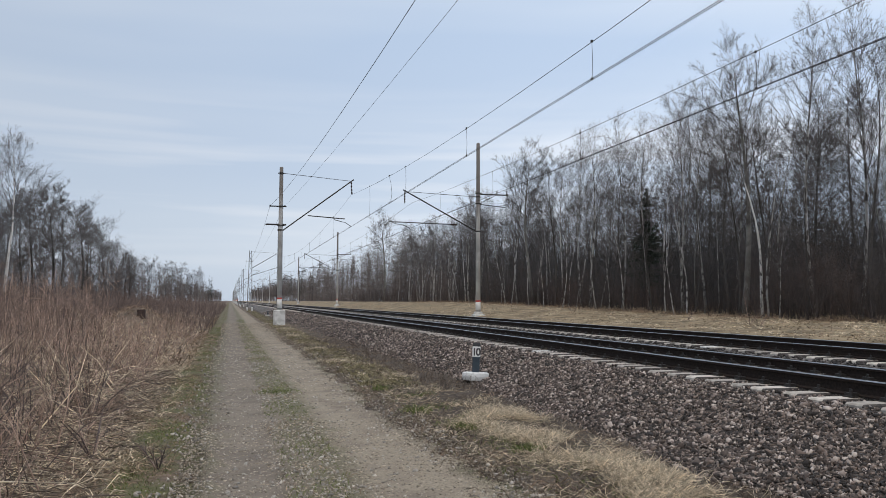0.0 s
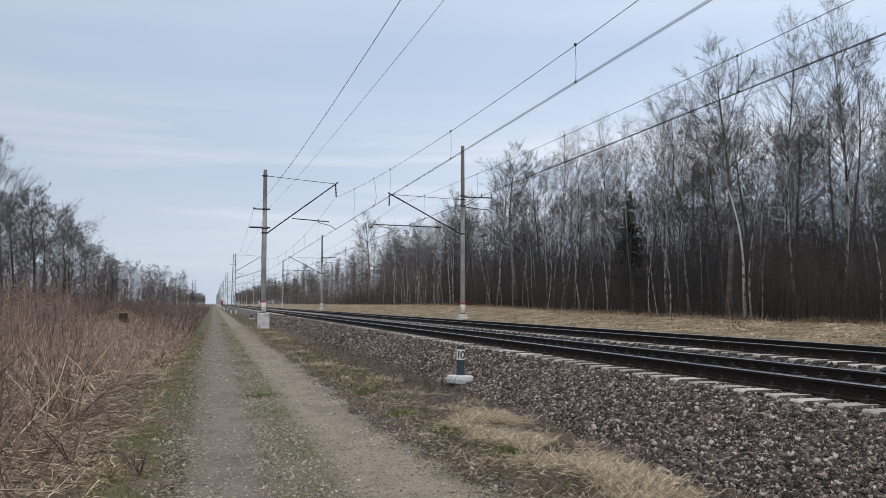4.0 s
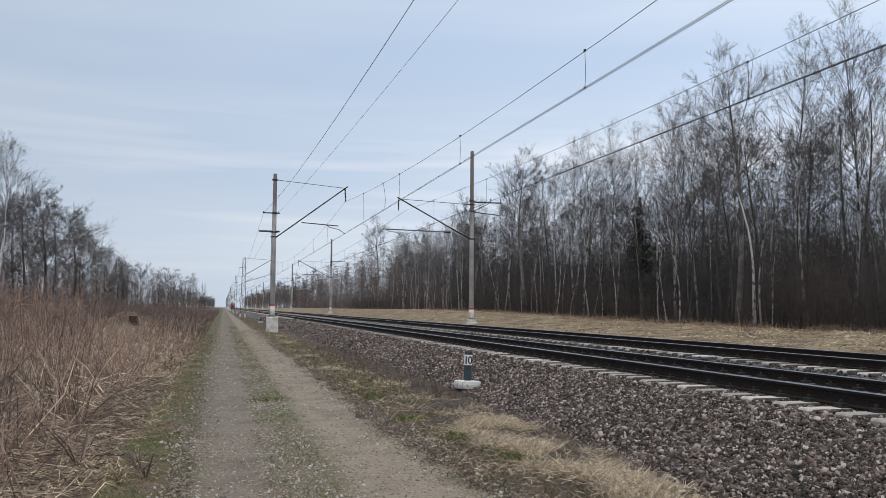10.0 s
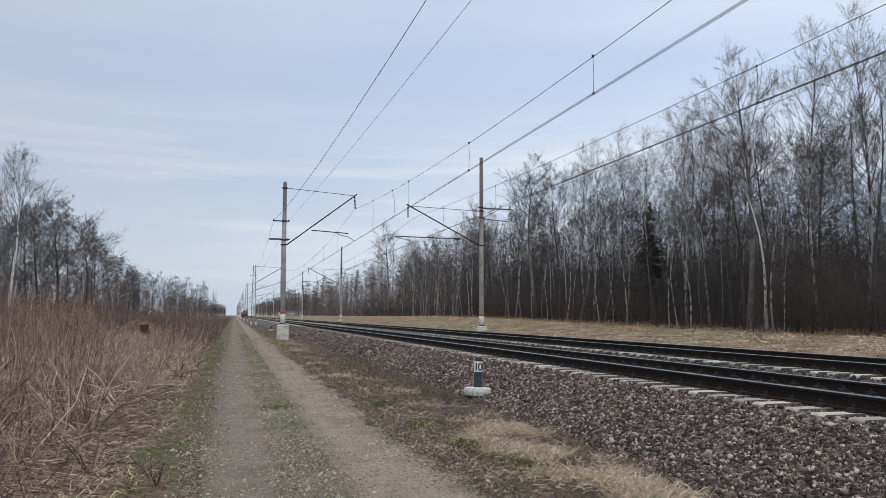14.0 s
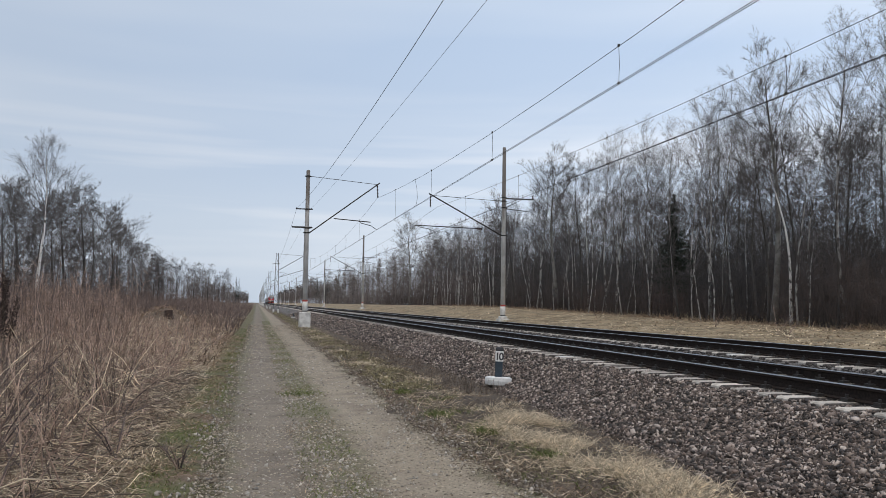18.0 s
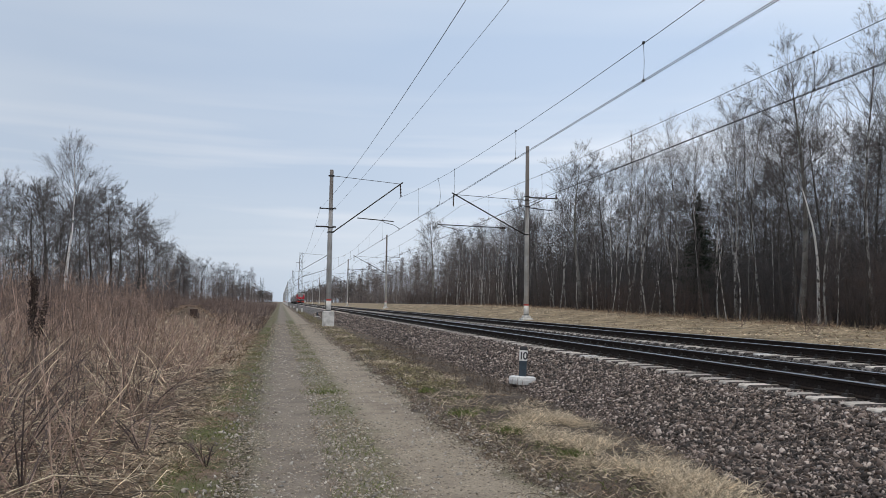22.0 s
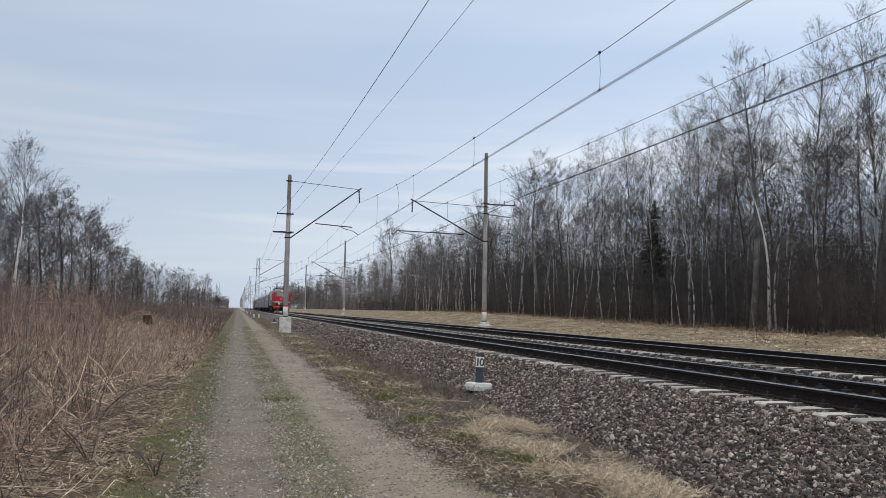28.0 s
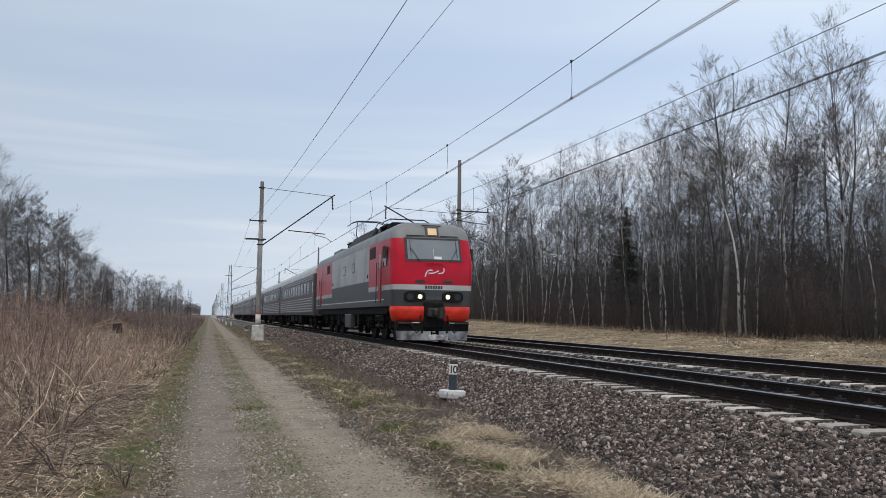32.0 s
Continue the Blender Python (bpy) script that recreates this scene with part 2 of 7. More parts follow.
def ground_material():
    """Brown litter over the field, dark humus with moss on the verge, and straw-coloured turf before the wood."""
    m = mat("spring_ground", (0.115, 0.08, 0.056), (0.25, 0.18, 0.125), 9, 0.95, 0.9, 22, c3=(0.085, 0.066, 0.05), s3=0.9, world_space=True, bdist=0.06)
    nt = m.node_tree
    b = nt.nodes["Principled BSDF"]
    col = b.inputs["Base Color"].links[0].from_socket
    geo, sep = nt.nodes.new("ShaderNodeNewGeometry"), nt.nodes.new("ShaderNodeSeparateXYZ")
    nt.links.new(geo.outputs["Position"], sep.inputs[0])

    def speckle(scale, c1, c2, lo, hi):
        n, r = nt.nodes.new("ShaderNodeTexNoise"), nt.nodes.new("ShaderNodeMapRange")
        n.inputs["Scale"].default_value, n.inputs["Detail"].default_value, n.inputs["Roughness"].default_value = scale, 8.0, 0.7
        r.inputs["From Min"].default_value, r.inputs["From Max"].default_value = lo, hi
        x = nt.nodes.new("ShaderNodeMix")
        x.data_type = "RGBA"
        x.inputs[6].default_value, x.inputs[7].default_value = (*c1, 1), (*c2, 1)
        nt.links.new(geo.outputs["Position"], n.inputs["Vector"])
        nt.links.new(n.outputs["Fac"], r.inputs["Value"])
        nt.links.new(r.outputs[0], x.inputs[0])
        return x.outputs[2]

    for x0, x1, c2 in ((2.0, 3.0, speckle(7.0, (0.036, 0.026, 0.019), (0.155, 0.117, 0.08), 0.38, 0.66)), (13.6, 15.0, speckle(0.7, (0.105, 0.082, 0.047), (0.42, 0.32, 0.195), 0.36, 0.64))):
        r = nt.nodes.new("ShaderNodeMapRange")
        r.inputs["From Min"].default_value, r.inputs["From Max"].default_value = x0, x1
        nt.links.new(sep.outputs["X"], r.inputs["Value"])
        x = nt.nodes.new("ShaderNodeMix")
        x.data_type = "RGBA"
        nt.links.new(r.outputs[0], x.inputs[0])
        nt.links.new(col, x.inputs[6])
        nt.links.new(c2, x.inputs[7])
        col = x.outputs[2]
    # a mossy hem along the road
    hem, n, mul = nt.nodes.new("ShaderNodeMapRange"), nt.nodes.new("ShaderNodeTexNoise"), nt.nodes.new("ShaderNodeMath")
    hem.inputs["From Min"].default_value, hem.inputs["From Max"].default_value = -1.3, -0.85
    n.inputs["Scale"].default_value, n.inputs["Detail"].default_value = 2.2, 8.0
    mul.operation = "MULTIPLY"
    nt.links.new(geo.outputs["Position"], n.inputs["Vector"])
    nt.links.new(sep.outputs["X"], hem.inputs["Value"])
    cap = nt.nodes.new("ShaderNodeMapRange")
    cap.inputs["From Min"].default_value, cap.inputs["From Max"].default_value = 0.36, 0.56
    nt.links.new(n.outputs["Fac"], cap.inputs["Value"])
    less = nt.nodes.new("ShaderNodeMapRange")
    less.inputs["From Min"].default_value, less.inputs["From Max"].default_value = 1.0, 0.0
    nt.links.new(sep.outputs["X"], less.inputs["Value"])
    m2 = nt.nodes.new("ShaderNodeMath")
    m2.operation = "MULTIPLY"
    nt.links.new(hem.outputs[0], mul.inputs[0])
    nt.links.new(cap.outputs[0], mul.inputs[1])
    nt.links.new(mul.outputs[0], m2.inputs[0])
    nt.links.new(less.outputs[0], m2.inputs[1])
    x = nt.nodes.new("ShaderNodeMix")
    x.data_type = "RGBA"
    x.inputs[7].default_value = (0.125, 0.118, 0.05, 1)
    nt.links.new(m2.outputs[0], x.inputs[0])
    nt.links.new(col, x.inputs[6])
    nt.links.new(x.outputs[2], b.inputs["Base Color"])
    return m


def road_material():
    """Worn gravel: two pale wheel tracks, and a mossy strip of soil between and beside them."""
    m = mat("packed_gravel_road", (0.18, 0.145, 0.104), (0.41, 0.342, 0.25), 40, 0.95, 0.5, 70, c3=(0.19, 0.15, 0.112), s3=1.7, world_space=True, bdist=0.01, cut=(0.2, 0.8))
    nt = m.node_tree
    b = nt.nodes["Principled BSDF"]
    old = b.inputs["Base Color"].links[0].from_socket
    geo, sep = nt.nodes.new("ShaderNodeNewGeometry"), nt.nodes.new("ShaderNodeSeparateXYZ")
    nt.links.new(geo.outputs["Position"], sep.inputs[0])
    n = nt.nodes.new("ShaderNodeTexNoise")
    n.inputs["Scale"].default_value, n.inputs["Detail"].default_value, n.inputs["Roughness"].default_value = 1.7, 6.0, 0.65
    nt.links.new(geo.outputs["Position"], n.inputs["Vector"])
    shift = nt.nodes.new("ShaderNodeMath")
    shift.operation = "MULTIPLY_ADD"
    shift.inputs[1].default_value = 1.1
    nt.links.new(n.outputs["Fac"], shift.inputs[0])
    nt.links.new(sep.outputs["X"], shift.inputs[2])
    r = nt.nodes.new("ShaderNodeValToRGB")
    r.color_ramp.elements[0].position, r.color_ramp.elements[1].position = 0.0, 1.0
    r.color_ramp.elements[0].color, r.color_ramp.elements[1].color = (1, 1, 1, 1), (1, 1, 1, 1)
    for at, v in ((0.1, 0.75), (0.17, 0.0), (0.36, 0.0), (0.45, 0.72), (0.53, 0.66), (0.61, 0.0), (0.85, 0.0), (0.95, 0.7)):
        r.color_ramp.elements.new(at).color = (v, v, v, 1)
    lay = nt.nodes.new("ShaderNodeMapRange")
    lay.inputs["From Min"].default_value, lay.inputs["From Max"].default_value = 0.0, 3.0
    nt.links.new(shift.outputs[0], lay.inputs["Value"])
    nt.links.new(lay.outputs[0], r.inputs[0])
    soil = nt.nodes.new("ShaderNodeMix")
    soil.data_type = "RGBA"
    soil.inputs[6].default_value, soil.inputs[7].default_value = (0.078, 0.088, 0.03, 1), (0.17, 0.142, 0.088, 1)
    n2 = nt.nodes.new("ShaderNodeTexNoise")
    n2.inputs["Scale"].default_value = 4.0
    nt.links.new(geo.outputs["Position"], n2.inputs["Vector"])
    nt.links.new(n2.outputs["Fac"], soil.inputs[0])
    # the wheel track nearer to the field is damp and greyer
    damp, wet = nt.nodes.new("ShaderNodeMapRange"), nt.nodes.new("ShaderNodeMix")
    damp.inputs["From Min"].default_value, damp.inputs["From Max"].default_value = 1.65, 1.15
    nt.links.new(shift.outputs[0], damp.inputs["Value"])
    wet.data_type, wet.blend_type = "RGBA", "MULTIPLY"
    wet.inputs[7].default_value = (0.74, 0.74, 0.77, 1)
    nt.links.new(damp.outputs[0], wet.inputs[0])
    nt.links.new(old, wet.inputs[6])
    old = wet.outputs[2]
    mx = nt.nodes.new("ShaderNodeMix")
    mx.data_type = "RGBA"
    nt.links.new(r.outputs[0], mx.inputs[0])
    nt.links.new(old, mx.inputs[6])
    nt.links.new(soil.outputs[2], mx.inputs[7])
    nt.links.new(mx.outputs[2], b.inputs["Base Color"])
    return m


def rain_stained(m):
    """Concrete that has blackened towards the top of a mast, with a ragged lower limit."""
    nt = m.node_tree
    b = nt.nodes["Principled BSDF"]
    old = b.inputs["Base Color"].links[0].from_socket
    tc, sep = nt.nodes.new("ShaderNodeTexCoord"), nt.nodes.new("ShaderNodeSeparateXYZ")
    nt.links.new(tc.outputs["Object"], sep.inputs[0])
    mp, n = nt.nodes.new("ShaderNodeMapping"), nt.nodes.new("ShaderNodeTexNoise")
    mp.inputs["Scale"].default_value = (6.0, 6.0, 0.6)
    n.inputs["Scale"].default_value, n.inputs["Detail"].default_value, n.inputs["Roughness"].default_value = 1.6, 6.0, 0.65
    nt.links.new(tc.outputs["Object"], mp.inputs["Vector"])
    nt.links.new(mp.outputs[0], n.inputs["Vector"])
    up = nt.nodes.new("ShaderNodeMath")
    up.operation = "MULTIPLY_ADD"
    up.inputs[1].default_value = 5.0
    nt.links.new(n.outputs["Fac"], up.inputs[0])
    nt.links.new(sep.outputs["Z"], up.inputs[2])
    r = nt.nodes.new("ShaderNodeMapRange")
    r.inputs["From Min"].default_value, r.inputs["From Max"].default_value = 8.3, 10.3
    nt.links.new(up.outputs[0], r.inputs["Value"])
    x = nt.nodes.new("ShaderNodeMix")
    x.data_type = "RGBA"
    x.inputs[7].default_value = (0.2, 0.18, 0.165, 1)
    nt.links.new(r.outputs[0], x.inputs[0])
    nt.links.new(old, x.inputs[6])
    nt.links.new(x.outputs[2], b.inputs["Base Color"])
    return m


M_FIELD = ground_material()
M_ROAD = road_material()
M_BED = mat("ballast_bed", (0.05, 0.045, 0.041), (0.26, 0.235, 0.215), 24, 0.95, 1.0, 26, c3=(0.045, 0.038, 0.032), s3=0.8, world_space=True, bdist=0.05)
M_STONE = shades(mat("crushed_granite", (0.54, 0.487, 0.455), (0.66, 0.605, 0.57), 40, 0.85, 0.3, 90, bdist=0.006), "Random Per Island")
M_STONE_ONE = shades(mat("crushed_granite_piece", (0.54, 0.487, 0.455), (0.66, 0.605, 0.57), 40, 0.85, 0.3, 90, bdist=0.006), "Random")
M_DARKSTONE = mat("dark_ballast_and_sleeper_shade", (0.03, 0.026, 0.024), (0.085, 0.075, 0.068), 30, 0.9, 0.3, 90, islands=0.6, bdist=0.006)
M_PEBBLE = mat("road_pebbles", (0.3, 0.265, 0.225), (0.46, 0.42, 0.365), 40, 0.85, islands=0.55)
M_CHIP = mat("road_grit", (0.25, 0.208, 0.158), (0.4, 0.338, 0.262), 40, 0.9, islands=0.6)
M_SLEEPER = mat("weathered_concrete_sleeper", (0.5, 0.45, 0.39), (0.62, 0.565, 0.5), 14, 0.9, 0.4, 70, vary=0.3, c3=(0.34, 0.29, 0.24), s3=3)
M_RAIL = mat("rusty_dark_rail", (0.02, 0.015, 0.013), (0.036, 0.026, 0.021), 30, 0.9, 0.3, 80)
M_RAIL.node_tree.nodes["Principled BSDF"].inputs["Specular IOR Level"].default_value = 0.15
M_HEAD = mat("worn_steel_running_face", (0.42, 0.42, 0.43), (0.55, 0.55, 0.56), 20, 0.28, metal=1.0)
M_IRON = mat("dark_iron", (0.03, 0.028, 0.027), (0.05, 0.045, 0.042), 20, 0.6, 0.2, 60, metal=0.4)
M_CONC = mat("pole_concrete", (0.62, 0.61, 0.59), (0.72, 0.71, 0.69), 3, 0.9, 0.3, 50, c3=(0.44, 0.42, 0.395), s3=0.8)
M_CONC = rain_stained(M_CONC)
M_WHITE = mat("flaking_whitewash", (0.62, 0.61, 0.58), (0.72, 0.71, 0.68), 6, 0.85, 0.5, 30, c3=(0.36, 0.35, 0.33), s3=3.5)
M_DISC = mat("white_enamel_paint", (0.74, 0.74, 0.72), (0.82, 0.82, 0.8), 5, 0.7, 0.3, 30, c3=(0.6, 0.59, 0.57), s3=5)
M_REDP = mat("faded_red_paint", (0.42, 0.06, 0.05), (0.5, 0.1, 0.08), 8, 0.8)
M_BLACKP = mat("black_paint", (0.03, 0.03, 0.033), (0.05, 0.05, 0.055), 12, 0.7, 0.2, 60)
M_NAVY = mat("dark_blue_grey_paint", (0.022, 0.036, 0.05), (0.035, 0.052, 0.068), 14, 0.75, 0.3, 50)
M_WIRE = mat("oxidised_copper_wire", (0.035, 0.03, 0.028), (0.05, 0.042, 0.038), 3, 0.6, metal=0.5)
M_PORC = mat("brown_glazed_insulator", (0.03, 0.018, 0.015), (0.05, 0.03, 0.025), 9, 0.25)
M_LATT = mat("weathered_steel_lattice", (0.1, 0.1, 0.105), (0.15, 0.145, 0.14), 4, 0.6, metal=0.3)
M_BARK = mat("grey_brown_bark", (0.05, 0.046, 0.043), (0.085, 0.079, 0.075), 5, 0.95, 0.6, 25, vary=0.35)
M_ASPEN = mat("grey_green_aspen_bark", (0.19, 0.184, 0.168), (0.27, 0.26, 0.238), 3, 0.9, 0.4, 25, vary=0.2, c3=(0.09, 0.085, 0.075), s3=1.5)
M_BIRCH = banded("white_birch_bark", (0.4, 0.385, 0.365), (0.07, 0.064, 0.06), 1.6, 0.56)
M_BIRCH_W = banded("bright_birch_bark", (0.68, 0.665, 0.64), (0.1, 0.09, 0.085), 1.6, 0.62)
M_TWIG = mat("grey_brown_twigs", (0.062, 0.057, 0.056), (0.104, 0.096, 0.095), 2, 0.9, vary=0.35)
M_TWIG_B = mat("purple_brown_birch_twigs", (0.1, 0.093, 0.094), (0.155, 0.146, 0.148), 2, 0.9, vary=0.3)
M_TWIG_R = mat("red_brown_shoots", (0.078, 0.058, 0.052), (0.125, 0.095, 0.086), 2, 0.9, vary=0.3)
M_UNDER = mat("dark_brown_undergrowth", (0.053, 0.046, 0.044), (0.098, 0.085, 0.081), 0.35, 0.9, islands=0.4, c3=(0.105, 0.074, 0.064), s3=0.25)
M_SCRUB = mat("red_brown_scrub", (0.105, 0.075, 0.064), (0.18, 0.135, 0.117), 2, 0.9, islands=0.4)
# far twigs are grey-brown, with distance haze painted in as a paler tone
M_FARTWIG = mat("haze_paled_grey_brown_far_twigs", (0.12, 0.101, 0.095), (0.18, 0.155, 0.146), 2, 0.9, islands=0.4)
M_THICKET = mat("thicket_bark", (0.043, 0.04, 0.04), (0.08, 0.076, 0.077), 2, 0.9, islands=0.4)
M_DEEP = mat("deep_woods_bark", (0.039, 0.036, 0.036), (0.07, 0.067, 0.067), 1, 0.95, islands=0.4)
M_TBARK = mat("dark_brown_seed_husks", (0.035, 0.022, 0.018), (0.07, 0.045, 0.036), 9, 0.95)
M_NEEDLE = mat("dark_spruce_needles", (0.014, 0.026, 0.016), (0.028, 0.048, 0.028), 3, 0.85, vary=0.2)
M_STRAW = mat("pale_dry_straw", (0.48, 0.385, 0.265), (0.78, 0.655, 0.475), 6, 0.8, islands=0.65)
M_HAY = mat("brown_dead_grass", (0.19, 0.135, 0.094), (0.37, 0.268, 0.178), 6, 0.9, islands=0.7)
M_STALK = mat("dead_weed_stalks", (0.19, 0.128, 0.098), (0.43, 0.315, 0.245), 3, 0.9, islands=0.8)
M_MAUVE = mat("mauve_brown_dry_stems", (0.22, 0.147, 0.11), (0.42, 0.298, 0.235), 3, 0.9, islands=0.6)
M_GREEN = mat("new_green_grass", (0.095, 0.12, 0.026), (0.165, 0.185, 0.052), 6, 0.8, islands=0.45)
M_PALEGREEN = mat("olive_sprouting_grass", (0.155, 0.138, 0.066), (0.32, 0.272, 0.16), 4, 0.9, islands=0.5)
M_DARKWEED = mat("blackened_dead_weeds", (0.064, 0.048, 0.037), (0.175, 0.134, 0.1), 6, 0.95, islands=0.6)
M_TRED = mat("locomotive_red_enamel", (0.5, 0.008, 0.028), (0.56, 0.011, 0.034), 2, 0.3, c3=(0.42, 0.012, 0.026), s3=1.2)
M_TORANGE = mat("bright_red_orange_enamel", (0.78, 0.045, 0.022), (0.7, 0.04, 0.02), 3, 0.4, c3=(0.42, 0.03, 0.02), s3=2)
M_TGREY = mat("light_grey_enamel", (0.48, 0.48, 0.468), (0.55, 0.55, 0.538), 1.5, 0.45, c3=(0.36, 0.355, 0.34), s3=0.7)
M_TROOF = mat("roof_grey_paint", (0.2, 0.208, 0.205), (0.25, 0.258, 0.255), 2, 0.5, c3=(0.15, 0.15, 0.148), s3=1)
M_TDARK = mat("dark_grey_enamel", (0.052, 0.058, 0.062), (0.07, 0.077, 0.081), 2, 0.4, c3=(0.06, 0.064, 0.066), s3=0.8)
M_TWHITE = mat("white_lining", (0.65, 0.65, 0.65), (0.72, 0.72, 0.72), 3, 0.5)
M_TBLACK = mat("grimy_underframe", (0.008, 0.008, 0.008), (0.018, 0.017, 0.016), 6, 0.75, 0.2, 30)
M_CSIDE = mat("coach_wine_grey_enamel", (0.08, 0.062, 0.068), (0.11, 0.088, 0.094), 1.5, 0.45, c3=(0.06, 0.05, 0.053), s3=0.5)
M_CRIB = mat("coach_pale_ribs", (0.46, 0.46, 0.47), (0.54, 0.54, 0.55), 2, 0.5, c3=(0.36, 0.355, 0.36), s3=0.8)
M_CRED = mat("coach_red_lining", (0.35, 0.06, 0.06), (0.4, 0.075, 0.07), 3, 0.5)
M_GLASS = mat("dark_window_glass", (0.02, 0.023, 0.026), (0.03, 0.034, 0.038), 1, 0.12)
M_TBLACK.node_tree.nodes["Principled BSDF"].inputs["Specular IOR Level"].default_value = 0.12
M_GLASS.node_tree.nodes["Principled BSDF"].inputs["Specular IOR Level"].default_value = 0.25
for _m in (M_TRED, M_TORANGE):
    _m.node_tree.nodes["Principled BSDF"].inputs["Specular IOR Level"].default_value = 0.22
# glossy glass; its grey base also paints in part of the sky's reflection
M_SCREEN = mat("windscreen_with_painted_sky_tone", (0.17, 0.19, 0.19), (0.22, 0.24, 0.24), 1, 0.05)
M_SCREEN.node_tree.nodes["Principled BSDF"].inputs["IOR"].default_value = 1.9
M_SNOW = mat("stained_white_plate", (0.5, 0.5, 0.5), (0.7, 0.7, 0.71), 7, 0.8, 0.5, 20, c3=(0.12, 0.12, 0.12), s3=4)
M_PLOUGH = mat("scraped_grey_steel", (0.24, 0.248, 0.26), (0.36, 0.37, 0.385), 5, 0.6, 0.2, 30, c3=(0.07, 0.07, 0.07), s3=3)
M_LAMP = glow("warm_headlamp", (1.0, 0.62, 0.28), 0.5)
M_LAMP_W = glow("pale_yellow_lamp", (1.0, 0.93, 0.55), 2.2)


# ---- building blocks ----
def mesh_of(name, verts, faces, material, smooth=False):
    """A mesh from a list of corners and a list of faces, or from two arrays of corners and triangles."""
    me = bpy.data.meshes.new(name)
    if isinstance(verts, np.ndarray):
        me.vertices.add(len(verts))
        me.vertices.foreach_set("co", np.ascontiguousarray(verts, dtype=np.float32).ravel())
        k = faces.shape[1]
        me.loops.add(faces.size)
        me.loops.foreach_set("vertex_index", np.ascontiguousarray(faces, dtype=np.int32).ravel())
        me.polygons.add(len(faces))
        me.polygons.foreach_set("loop_start", np.arange(0, faces.size, k, dtype=np.int32))
        me.update(calc_edges=True)
    else:
        me.from_pydata(verts, [], faces)
        bm = bmesh.new()
        bm.from_mesh(me)
        bmesh.ops.recalc_face_normals(bm, faces=bm.faces)
        bm.to_mesh(me)
        bm.free()
    if smooth:
        me.polygons.foreach_set("use_smooth", np.ones(len(me.polygons), dtype=bool))
    me.materials.append(material)
    return me


def part(name, geo, material, parent=None, label="", smooth=False):
    """One mesh object from a Shape, from a pair of arrays or from a finished mesh."""
    if isinstance(geo, bpy.types.Mesh):
        me = geo
    elif isinstance(geo, Shape):
        me = mesh_of(name, geo.v, geo.f, material, smooth)
    else:
        me = mesh_of(name, geo[0], geo[1], material, smooth)
    ob = new(name, me)
    if parent:
        ob.parent = parent
    return tagged(ob, label)


def thing(name, label, category, x=0, y=0, z=0, group="", kind=""):
    ob = new(name)
    ob.location = (x, y, z)
    ob.empty_display_size = 0.2
    return tagged(ob, label, category, group, kind)


